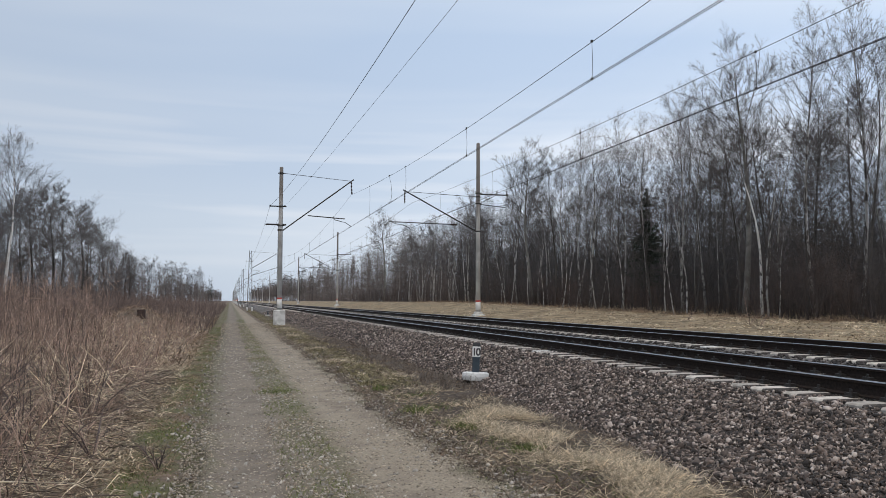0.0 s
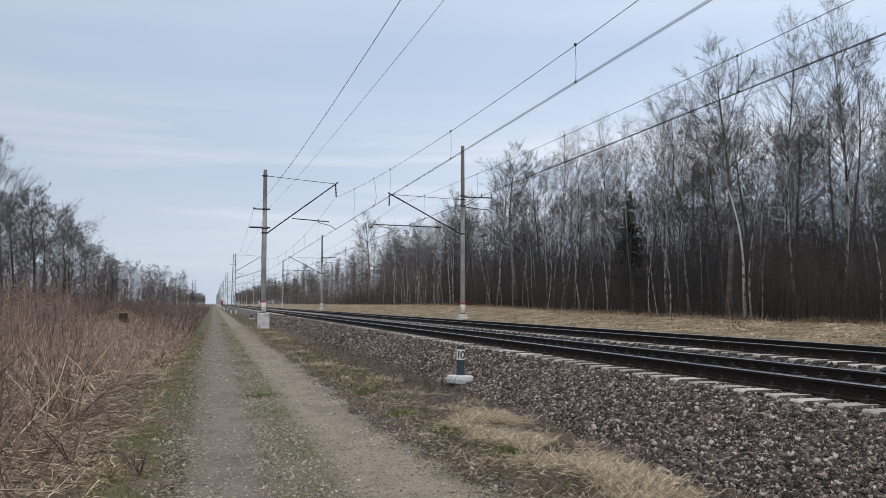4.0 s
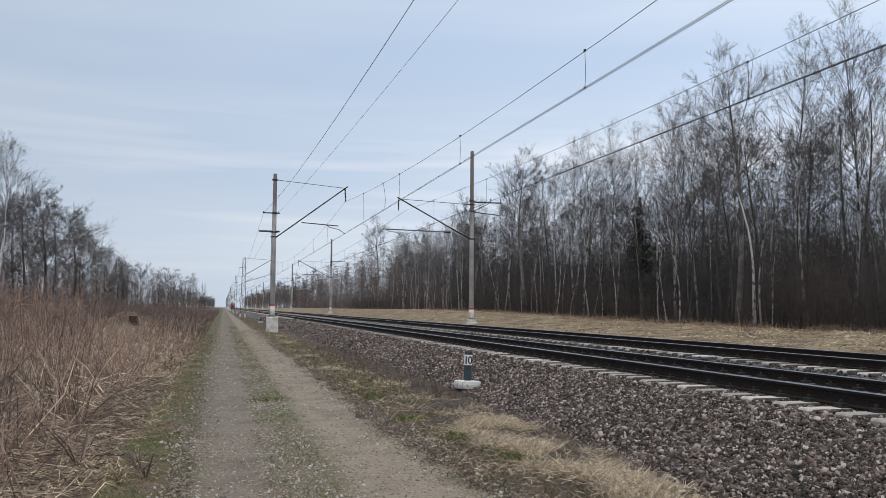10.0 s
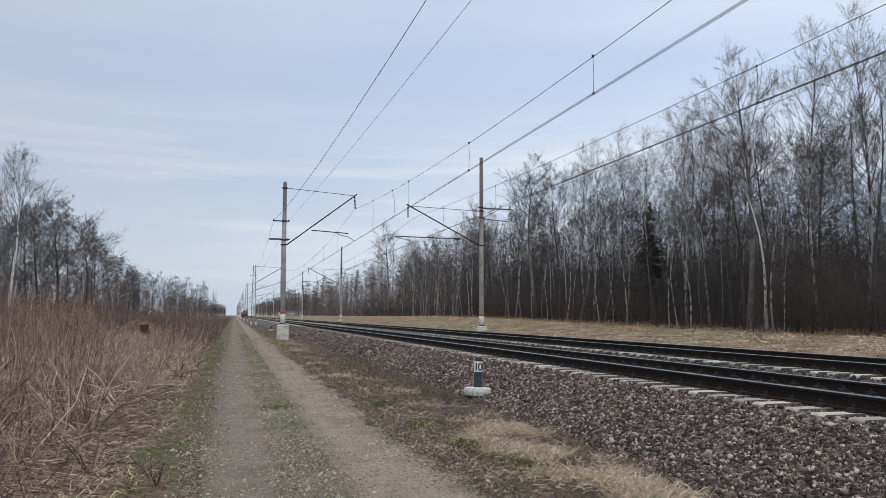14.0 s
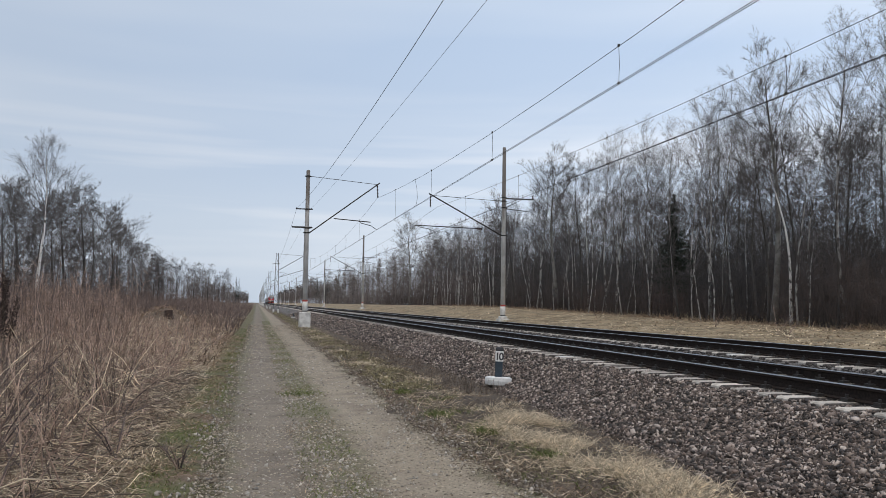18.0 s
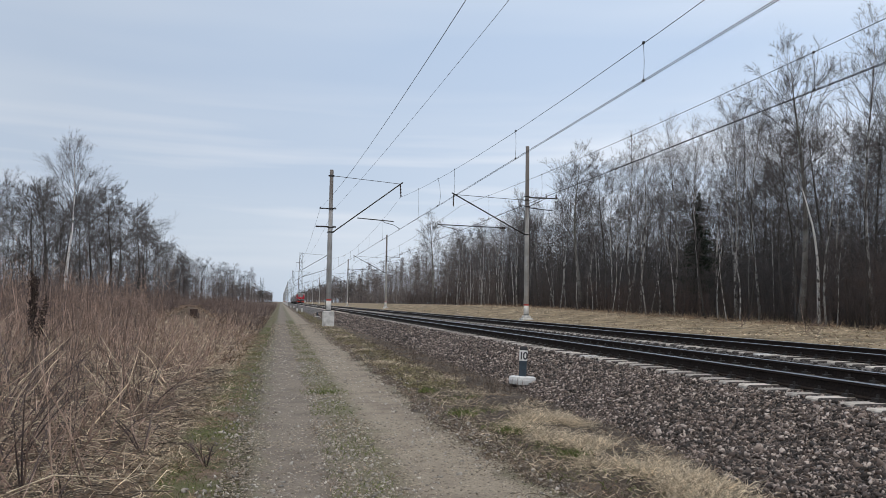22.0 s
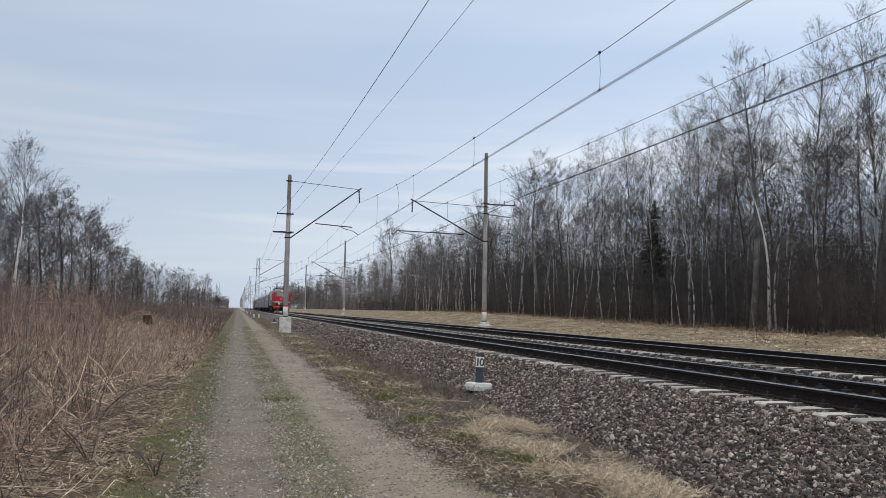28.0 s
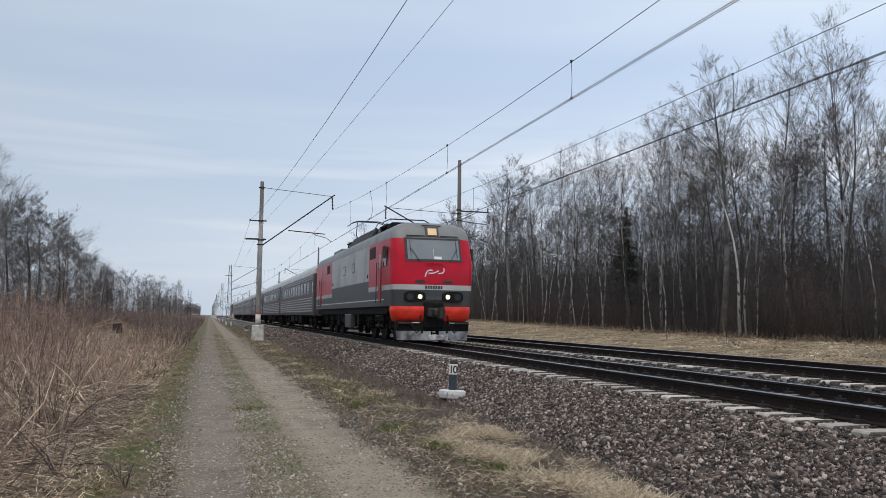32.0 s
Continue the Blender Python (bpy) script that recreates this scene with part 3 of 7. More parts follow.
class Shape:
    def __init__(self):
        self.v, self.f = [], []

    def add(self, verts, faces):
        n = len(self.v)
        self.v += [tuple(p) for p in verts]
        self.f += [tuple(i + n for i in q) for q in faces]
        return self

    def box(self, x0, x1, y0, y1, z0, z1, b=0.0):
        if b <= 0:
            v = [(x, y, z) for x in (x0, x1) for y in (y0, y1) for z in (z0, z1)]
            return self.add(v, [(0, 1, 3, 2), (4, 6, 7, 5), (0, 4, 5, 1), (2, 3, 7, 6), (0, 2, 6, 4), (1, 5, 7, 3)])
        lo, hi = (x0, y0, z0), (x1, y1, z1)
        ids, v = {}, []
        for s in [(i, j, k) for i in (0, 1) for j in (0, 1) for k in (0, 1)]:
            for a in range(3):
                p = [(hi if s[c] else lo)[c] + (0 if c == a else (-b if s[c] else b)) for c in range(3)]
                ids[s, a] = len(v)
                v.append(p)
        f = [tuple(ids[s, a] for a in range(3)) for s in [(i, j, k) for i in (0, 1) for j in (0, 1) for k in (0, 1)]]
        for a in range(3):
            o1, o2 = [c for c in range(3) if c != a]

            def corner(sa, s1, s2):
                s = [0, 0, 0]
                s[a], s[o1], s[o2] = sa, s1, s2
                return tuple(s)
            for sa in (0, 1):
                f.append(tuple(ids[corner(sa, s1, s2), a] for s1, s2 in ((0, 0), (1, 0), (1, 1), (0, 1))))
            for s1 in (0, 1):
                for s2 in (0, 1):
                    p, q = corner(0, s1, s2), corner(1, s1, s2)
                    f.append((ids[p, o1], ids[q, o1], ids[q, o2], ids[p, o2]))
        return self.add(v, f)

    def tube(self, pts, radii, n=8, caps=True):
        pts = [Vector(p) for p in pts]
        if not isinstance(radii, (list, tuple)):
            radii = [radii] * len(pts)
        v, f = [], []
        d0 = (pts[1] - pts[0]).normalized()
        up = Vector((0, 0, 1)) if abs(d0.z) < 0.9 else Vector((1, 0, 0))
        side = d0.cross(up).normalized()
        for i, p in enumerate(pts):
            d = (pts[min(i + 1, len(pts) - 1)] - pts[max(i - 1, 0)]).normalized()
            side = (side - d * side.dot(d)).normalized()
            other = d.cross(side)
            for k in range(n):
                a = 2 * math.pi * k / n
                v.append(p + (side * math.cos(a) + other * math.sin(a)) * radii[i])
        for i in range(len(pts) - 1):
            for k in range(n):
                f.append((i * n + k, i * n + (k + 1) % n, (i + 1) * n + (k + 1) % n, (i + 1) * n + k))
        if caps:
            f += [tuple(range(n))[::-1], tuple(range((len(pts) - 1) * n, len(pts) * n))]
        return self.add(v, f)

    def disc(self, c, r, axis, depth, n=24):
        c = Vector(c)
        d = Vector([(1, 0, 0), (0, 1, 0), (0, 0, 1)]["xyz".index(axis)]) * depth
        return self.tube([c, c + d], r, n)

    def prism(self, outline, y0, y1):
        """An outline in x and z, drawn out along y."""
        n = len(outline)
        v = [(x, y0, z) for x, z in outline] + [(x, y1, z) for x, z in outline]
        return self.add(v, [(i, (i + 1) % n, n + (i + 1) % n, n + i) for i in range(n)] + [tuple(range(n))[::-1], tuple(range(n, 2 * n))])


def unit(a):
    return a / np.maximum(np.linalg.norm(a, axis=-1, keepdims=True), 1e-9)


def around(d):
    ref = np.where(np.abs(d[:, 2:3]) < 0.9, np.array([[0, 0, 1.0]]), np.array([[1.0, 0, 0]]))
    a = unit(np.cross(d, ref))
    return a, np.cross(d, a)


RING = np.array([[math.cos(2 * math.pi * k / 3), math.sin(2 * math.pi * k / 3)] for k in range(3)])


def ring_at(p, a, b, r):
    return p[:, None, :] + (a[:, None, :] * RING[None, :, :1] + b[:, None, :] * RING[None, :, 1:]) * np.reshape(r, (-1, 1, 1))


def spikes(p0, p1, r):
    """Thin tapering twigs from p0 to p1."""
    n = len(p0)
    a, b = around(unit(p1 - p0))
    v = np.concatenate([ring_at(p0, a, b, np.broadcast_to(r, (n,))), p1[:, None, :]], 1)
    f = np.array([[0, 1, 3], [1, 2, 3], [2, 0, 3]])
    return v.reshape(-1, 3), (f[None] + 4 * np.arange(n)[:, None, None]).reshape(-1, 3)


def bents(p0, pm, p1, r0, rm):
    """Twigs with one bend."""
    n = len(p0)
    a, b = around(unit(p1 - p0))
    v = np.concatenate([ring_at(p0, a, b, np.broadcast_to(r0, (n,))), ring_at(pm, a, b, np.broadcast_to(rm, (n,))), p1[:, None, :]], 1)
    f = np.array([[0, 1, 4], [0, 4, 3], [1, 2, 5], [1, 5, 4], [2, 0, 3], [2, 3, 5], [3, 4, 6], [4, 5, 6], [5, 3, 6]])
    return v.reshape(-1, 3), (f[None] + 7 * np.arange(n)[:, None, None]).reshape(-1, 3)


def blades(p0, pm, p1, w):
    """Narrow grass blades that curve from root to tip by way of pm."""
    n = len(p0)
    x, y = around(unit(p1 - p0))
    spin = np.random.default_rng(n).uniform(0, 6.28, (n, 1))
    side = (x * np.cos(spin) + y * np.sin(spin)) * np.reshape(np.broadcast_to(w, (n,)), (-1, 1))
    mid = [p0 * (1 - t) ** 2 + pm * 2 * t * (1 - t) + p1 * t * t for t in (0.36, 0.7)]
    v = np.stack([p0 - side, p0 + side, mid[0] - side * 0.9, mid[0] + side * 0.9, mid[1] - side * 0.7, mid[1] + side * 0.7, p1], 1)
    f = np.array([[0, 1, 3], [0, 3, 2], [2, 3, 5], [2, 5, 4], [4, 5, 6]])
    if n > 3000:
        bow = p0 * 0.25 + pm * 0.5 + p1 * 0.25
        v = np.stack([p0 - side, p0 + side, bow - side * 0.85, bow + side * 0.85, p1], 1)
        f = np.array([[0, 1, 3], [0, 3, 2], [2, 3, 4]])
        return v.reshape(-1, 3), (f[None] + 5 * np.arange(n)[:, None, None]).reshape(-1, 3)
    return v.reshape(-1, 3), (f[None] + 7 * np.arange(n)[:, None, None]).reshape(-1, 3)


def joined(parts):
    v, f, n = [], [], 0
    for a, b in parts:
        v.append(a)
        f.append(b + n)
        n += len(a)
    return np.concatenate(v), np.concatenate(f)


CUBE = np.array([[x, y, z] for x in (-1, 1) for y in (-1, 1) for z in (-1, 1)], float)
CUBE_F = np.array([[0, 1, 3], [0, 3, 2], [4, 6, 7], [4, 7, 5], [0, 4, 5], [0, 5, 1], [2, 3, 7], [2, 7, 6], [0, 2, 6], [0, 6, 4], [1, 5, 7], [1, 7, 3]])
GOLD = (1 + 5 ** 0.5) / 2
ICO = unit(np.array([[-1, GOLD, 0], [1, GOLD, 0], [-1, -GOLD, 0], [1, -GOLD, 0], [0, -1, GOLD], [0, 1, GOLD], [0, -1, -GOLD], [0, 1, -GOLD],
                     [GOLD, 0, -1], [GOLD, 0, 1], [-GOLD, 0, -1], [-GOLD, 0, 1]], float))
ICO_F = np.array([[0, 11, 5], [0, 5, 1], [0, 1, 7], [0, 7, 10], [0, 10, 11], [1, 5, 9], [5, 11, 4], [11, 10, 2], [10, 7, 6], [7, 1, 8],
                  [3, 9, 4], [3, 4, 2], [3, 2, 6], [3, 6, 8], [3, 8, 9], [4, 9, 5], [2, 4, 11], [6, 2, 10], [8, 6, 7], [9, 8, 1]])


def stones(rng, p, size, fine=False):
    """Broken angular stones of about that half size, lying at p."""
    base, faces = (ICO, ICO_F) if fine else (CUBE * 0.75, CUBE_F)
    n, k = len(p), len(base)
    v = base[None] * (1 + rng.uniform(-0.28, 0.28, (n, k, 1))) + rng.uniform(-0.16, 0.16, (n, k, 3))
    for _ in range(4 if fine else 2):
        cut = unit(rng.normal(size=(n, 1, 3)))
        v = v - np.maximum((v * cut).sum(-1, keepdims=True) - rng.uniform(0.2, 0.6, (n, 1, 1)), 0) * cut
    v = v * rng.uniform(0.65, 1.5, (n, 1, 3)) * np.array([1.15, 1, 0.7])
    q = unit(rng.normal(size=(n, 4)) * np.array([1.2, 0.45, 0.45, 1.2]))
    w, x, y, z = q.T
    rot = np.stack([1 - 2 * (y * y + z * z), 2 * (x * y - w * z), 2 * (x * z + w * y), 2 * (x * y + w * z), 1 - 2 * (x * x + z * z), 2 * (y * z - w * x),
                    2 * (x * z - w * y), 2 * (y * z + w * x), 1 - 2 * (x * x + y * y)], 1).reshape(-1, 3, 3)
    v = np.einsum("nij,nkj->nki", rot, v) * np.reshape(np.broadcast_to(size, (n,)), (-1, 1, 1)) + p[:, None, :]
    return v.reshape(-1, 3), (faces[None] + k * np.arange(n)[:, None, None]).reshape(-1, 3)


def smooth_step(a, b, x):
    t = np.clip((x - a) / (b - a), 0, 1)
    return t * t * (3 - 2 * t)


def wobble(x, y, s, seed=0.0):
    """A soft bumpy field of about -1 to 1, with bumps about s metres wide."""
    x, y = np.asarray(x, float) / s * 2.2, np.asarray(y, float) / s * 2.2
    return (np.sin(x * 1.3 + 2.1 * np.sin(y * 0.7 + seed) + seed) + np.sin(y * 1.1 + 1.7 * np.sin(x * 0.9 - seed) + 2 * seed)
            + 0.6 * np.sin(2.3 * x - 1.9 * y + 3 * seed)) / 2.6


# ---- the ground ----
def ground_z(x, y):
    x, y = np.broadcast_arrays(np.asarray(x, float), np.asarray(y, float))
    left = -0.72 + 0.35 * smooth_step(-1.5, -9, x) + smooth_step(-0.5, -1.6, x) * (0.05 * wobble(x, y, 1.3) + 0.05 * wobble(x, y, 3.7, 1.0))
    for mx, my, h, sx, sy in ((-4.5, 45, 1.05, 1.5, 3.0), (-6.9, 40, 0.75, 1.2, 2.5), (-10.5, 48, 0.6, 2.5, 4.0), (-3.2, 66, 0.4, 1.5, 4.0)):
        left = left + h * np.exp(-((x - mx) / sx) ** 2 - ((y - my) / sy) ** 2)
    road = -0.75 - 0.025 * np.exp(-((x - 0.2) / 0.3) ** 2) - 0.025 * np.exp(-((x - 1.6) / 0.4) ** 2)
    verge = -0.72 + 0.03 * wobble(x, y, 0.9, 2.0) + 0.04 * np.exp(-((x - 2.8) / 0.5) ** 2)
    bank = 0.02 + 0.72 * smooth_step(28, 98, y)
    right = -0.62 + (0.45 + 0.3 * (bank + 0.1)) * smooth_step(13.8, 16.5, x) + (0.17 + 0.7 * bank - 0.03) * smooth_step(16.5, 21, x)
    right = right + smooth_step(14.5, 16, x) * 0.06 * wobble(x, y, 2.8, 4.0) * smooth_step(120, 60, y)
    z = np.where(x < -0.4, left, np.where(x < 2.3, road, verge))
    edge = smooth_step(-0.7, -0.25, x)
    z = np.where((x > -0.7) & (x < -0.25), left * (1 - edge) + road * edge, z)
    edge = smooth_step(2.1, 2.5, x)
    z = np.where((x > 2.1) & (x < 2.5), road * (1 - edge) + verge * edge, z)
    z = np.where(x > 4.3, -0.74, z)
    z = np.where(x > 13.8, right, z)
    far = smooth_step(300, 700, np.abs(x)) + smooth_step(900, 1500, y)
    return z * (1 - np.clip(far, 0, 1)) - 0.4 * np.clip(far, 0, 1)


def sheet(xs, ys, height):
    xx, yy = np.meshgrid(np.asarray(xs, float), np.asarray(ys, float))
    v = np.stack([xx, yy, height(xx, yy)], -1).reshape(-1, 3)
    nx, ny = len(xs), len(ys)
    i = (np.arange(ny - 1)[:, None] * nx + np.arange(nx - 1)[None]).ravel()
    return v, np.stack([i, i + 1, i + nx + 1, i + nx], 1)


def steps(*runs):
    out = []
    for a, b, d in runs:
        out += list(np.arange(a, b - 1e-6, d))
    return out + [runs[-1][1]]


GX = steps((-3000, -600, 600), (-600, -100, 100), (-100, -20, 8), (-20, -8, 0.8), (-8, 4.4, 0.2), (4.4, 13.8, 1.9), (13.8, 28, 0.55), (28, 100, 8), (100, 600, 100), (600, 3000, 600))
GY = steps((-600, -40, 140), (-40, 0, 8), (0, 4, 0.8), (4, 30, 0.3), (30, 60, 0.6), (60, 130, 2), (130, 400, 15), (400, 1000, 100), (1000, 3400, 400))
tagged(part("ground", sheet(GX, GY, ground_z), M_FIELD, smooth=True), "bare brown spring ground of a field beside the railway", "ground", kind="structure")


def road_edges(y):
    """Where the worn gravel gives way to grass on either hand."""
    left = -0.4 + 0.1 * wobble(0, y, 9, 3.0) + 0.06 * wobble(1, y, 1.3, 5.0) + 0.03 * wobble(2, y, 0.45, 1.0)
    right = 2.22 + 0.1 * wobble(3, y, 8, 1.0) + 0.11 * wobble(4, y, 1.5, 2.0) + 0.07 * wobble(5, y, 0.5, 4.0) + 0.03 * wobble(2, y, 0.24, 7.0) + 0.25 * smooth_step(10, 6, y)
    return left, right


def road_z(x, y):
    return ground_z(x, y) + 0.018 + 0.003 * wobble(x, y, 1.5, 6.0)


def road_sheet():
    across, along = np.linspace(0, 1, 34), np.array(steps((-6, 4, 1), (4, 26, 0.09), (26, 60, 0.4), (60, 140, 2), (140, 900, 20)))
    s, y = np.meshgrid(across, along)
    left, right = road_edges(y)
    x = left + (right - left) * s
    hem = np.clip(np.minimum(s, 1 - s) / 0.06, 0, 1)
    z = ground_z(x, y) - 0.012 + 0.03 * hem + 0.003 * wobble(x, y, 1.5, 6.0)
    nx = len(across)
    i = (np.arange(len(along) - 1)[:, None] * nx + np.arange(nx - 1)[None]).ravel()
    return np.stack([x, y, z], -1).reshape(-1, 3), np.stack([i, i + 1, i + nx + 1, i + nx], 1)


tagged(part("road", road_sheet(), M_ROAD, smooth=True), "two-track gravel service road with stones and worn wheel ruts", "road", kind="structure")


def bed_z(x, y):
    toe = 3.95 + 0.35 * smooth_step(9, 14, y) - 0.5 * smooth_step(18, 60, y) + 0.12 * wobble(x, y, 1.5, 7.0) + 0.1 * wobble(0, y, 4, 2.0)
    z = -0.82 + 0.6 * np.clip((x - toe) / (6.0 - toe), 0, 1)
    z = np.where(x > 6.0, -0.235 + 0.02 * np.clip((x - 6.1) / 0.12, 0, 1), z)
    z = z - 0.13 * np.exp(-((x - 9.6) / 0.4) ** 2)
    z = z + 0.045 * np.clip((x - 9.95) / 0.25, 0, 1)
    z = np.where(x > 13.35, -0.16 - 0.6 * (x - 13.35) / 1.1, z)
    return z + np.where((x > 6.1) & (x < 13.3), 0.2, 1.0) * (0.016 * wobble(x, y, 0.22, 1.0) + 0.02 * wobble(x, y, 0.8, 2.0))


BED = tagged(part("ballast_bed", sheet(steps((3.3, 6.2, 0.1), (6.2, 13.4, 0.4), (13.4, 14.6, 0.3)), steps((-30, 3, 3), (3, 30, 0.12), (30, 70, 0.5), (70, 200, 5), (200, 1100, 50)), bed_z),
                  M_BED, smooth=True), "grey crushed-stone ballast bed carrying two railway tracks", "ballast", kind="structure")


# ---- tracks ----
def rail_outline(head):
    if head:
        return [(-0.036, -0.002), (-0.03, 0.004), (0.03, 0.004), (0.036, -0.002)]
    half = [(0.037, -0.004), (0.037, -0.03), (0.012, -0.045), (0.009, -0.1), (0.016, -0.145), (0.075, -0.16), (0.075, -0.175)]
    return half + [(-x, z) for x, z in reversed(half)]


SLEEPER = Shape().box(-1.35, 1.35, -0.135, 0.135, -0.12, 0.0, 0.02)
SLEEPER_MESH = mesh_of("sleeper", SLEEPER.v, SLEEPER.f, M_SLEEPER)
# shade on the sleepers' long sides is painted in with the dark stone material
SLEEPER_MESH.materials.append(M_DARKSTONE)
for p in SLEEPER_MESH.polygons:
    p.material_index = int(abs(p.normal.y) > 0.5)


def fastening_mesh():
    s = Shape().box(-0.17, 0.17, -0.075, 0.075, -0.01, 0.012)
    for k in (-1, 1):
        s.box(k * 0.11 - 0.045, k * 0.11 + 0.045, -0.06, 0.06, 0.008, 0.045)
        s.tube([(k * 0.12, 0, 0.04), (k * 0.12, 0, 0.085)], 0.02, 5)
    return mesh_of("fastening", s.v, s.f, M_IRON)


FASTENING = fastening_mesh()
SLEEPER_PALE = mesh_of("sleeper", SLEEPER.v, SLEEPER.f, M_WHITE)


def railway_track(axis, z1, z2, y0, label):
    t = thing("railway_track", label, "railway track", axis, 0, 0, group="railway tracks")
    for x, z in ((-0.795, z1), (0.795, z2)):
        r = part("rail", Shape().add([], []).prism([(x + a, z + b) for a, b in rail_outline(False)], -40, 1500), M_RAIL, t, "dark rusty steel rail with a bright running face")
        part("running_face", Shape().prism([(x + a, z + b) for a, b in rail_outline(True)], -40, 1500), M_HEAD, r)
    zs = max(z1, z2) - 0.178
    for i in range(150):
        y = y0 + 0.5085 * (i - 8)
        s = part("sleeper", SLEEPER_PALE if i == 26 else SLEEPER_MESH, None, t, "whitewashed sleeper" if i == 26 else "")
        s.location = (0.03 * math.sin(i * 2.7), y, zs + 0.006 * math.sin(i * 1.9))
        s.rotation_euler = (0, 0, 0.01 * math.sin(i * 3.3))
        for x in (-0.795, 0.795):
            f = part("fastening", FASTENING, None, t)
            f.location = (x, y, zs)
    far = np.array([[0, y0 + 0.5085 * i, zs - 0.06] for i in range(142, 900)])
    v = CUBE[None] * np.array([1.35, 0.135, 0.06]) + far[:, None, :]
    tagged(part("far_sleepers", (v.reshape(-1, 3), (CUBE_F[None] + 8 * np.arange(len(far))[:, None, None]).reshape(-1, 3)), M_SLEEPER, t), kind="stuff")
    return t


railway_track(AXIS_1, 0.0, -0.028, 7.13, "railway track of dark rails on pale concrete sleepers in ballast")
railway_track(AXIS_2, 0.0425, 0.0425, 7.3, "second railway track of dark rails on concrete sleepers near the wood")


# ---- masts and overhead line ----
def insulator(shape, a, b, r=0.06, n=4):
    a, b = Vector(a), Vector(b)
    pts, rad = [], []
    for i in range(n * 2 + 1):
        pts.append(a.lerp(b, i / (n * 2)))
        rad.append(r if i % 2 else r * 0.4)
    return shape.tube(pts, rad, 8)


def rod(a, b, r=0.03, n=6):
    return Shape().tube([a, b], r, n)


def concrete_mast(x, y, base, foot, top, side, label, block):
    """A tapered concrete mast with its bracket to the track. side: 1 where the track lies towards +x."""
    t = thing("catenary_mast", label, "mast", x, y, 0, group="masts along the railway")
    part("shaft", Shape().tube([(0, 0, foot + 0.0), (0, 0, top - 0.05), (0, 0, top)], [0.165, 0.118, 0.1], 20), M_CONC, t, smooth=True)
    wide = lambda z: 0.168 - 0.047 * (z - foot) / (top - foot)
    low = Shape().tube([(0, 0, foot), (0, 0, foot + 0.68)], [wide(foot) + 0.003, wide(foot + 0.68) + 0.003], 20)
    part("painted_foot", low, M_WHITE, t, "whitewashed lower end", smooth=True)
    part("stripe", Shape().tube([(0, 0, foot + 0.68), (0, 0, foot + 0.79)], [wide(foot + 0.68) + 0.004, wide(foot + 0.79) + 0.004], 20), M_REDP, t, "faded red painted ring")
    part("ring", Shape().tube([(0, 0, foot + 0.04), (0, 0, foot + 0.1)], [wide(foot) + 0.006] * 2, 20), M_BLACKP, t, "black painted ring")
    if block:
        f = Shape().box(-0.36, 0.36, -0.36, 0.36, base - 0.3, foot, 0.05)
    else:
        f = Shape().box(-0.36, 0.36, -0.36, 0.36, base - 0.3, base + 0.12, 0.03).box(-0.25, 0.25, -0.25, 0.25, base + 0.1, foot + 0.02, 0.04)
    part("foundation", f, M_WHITE, t, "chipped whitewashed concrete foundation")
    return t


def mast_clamp(t, z, r=0.16):
    part("clamp", Shape().tube([(0, 0, z - 0.04), (0, 0, z + 0.04)], r, 16).box(-r - 0.06, r + 0.06, -0.04, 0.04, z - 0.03, z + 0.03, 0.01), M_IRON, t)


def left_mast(y, x=LEFT_X, dx=0.0):
    t = concrete_mast(x, y, -0.74, 0.27, 9.42, 1, "grey concrete catenary mast with whitewashed foot beside the gravel road", True)
    o = -x
    for z in (9.02, 6.88, 5.66, 5.36):
        mast_clamp(t, z, 0.155 if z > 7 else 0.17)
    part("bracket_arm", rod((0.16, 0, 5.36), (7.72 + o, 0, 8.8), 0.045), M_IRON, t, "slanting dark steel cantilever arm")
    part("tie_rod", rod((0.15, 0, 9.02), (7.6 + o, 0, 8.68), 0.018), M_IRON, t)
    part("messenger_insulator", insulator(Shape(), (7.55 + o, 0, 8.66), (7.6 + o, 0, 7.8)), M_PORC, t, "brown ribbed insulator")
    part("steady_rod", rod((4.77 + o, 0, 6.34), (7.15 + o, 0, 6.19), 0.035), M_IRON, t)
    part("steady_arm", Shape().tube([(6.4 + o, 0, 6.22), (6.55 + o, 0, 6.1), (7.2 + o, 0, 5.95), (7.58 + o, 0, 5.7)], 0.022, 6), M_IRON, t)
    part("feeder_crossarm", Shape().box(2.37 + o - 0.05, 3.4 + o, -0.04, 0.04, 6.85, 6.92, 0.01), M_IRON, t)
    part("spare_crossarm", Shape().box(2.1 + o, 3.4 + o, -0.05, 0.05, 5.66, 5.76, 0.01), M_IRON, t)
    for a in (2.37, 3.3):
        part("feeder_insulator", insulator(Shape(), (a + o, 0, 6.98), (a + o, 0, 6.9), 0.05, 3), M_PORC, t)
    part("earth_wire", rod((-0.19, 0, 0.4), (-0.15, 0, 5.6), 0.012), M_IRON, t)
    return t


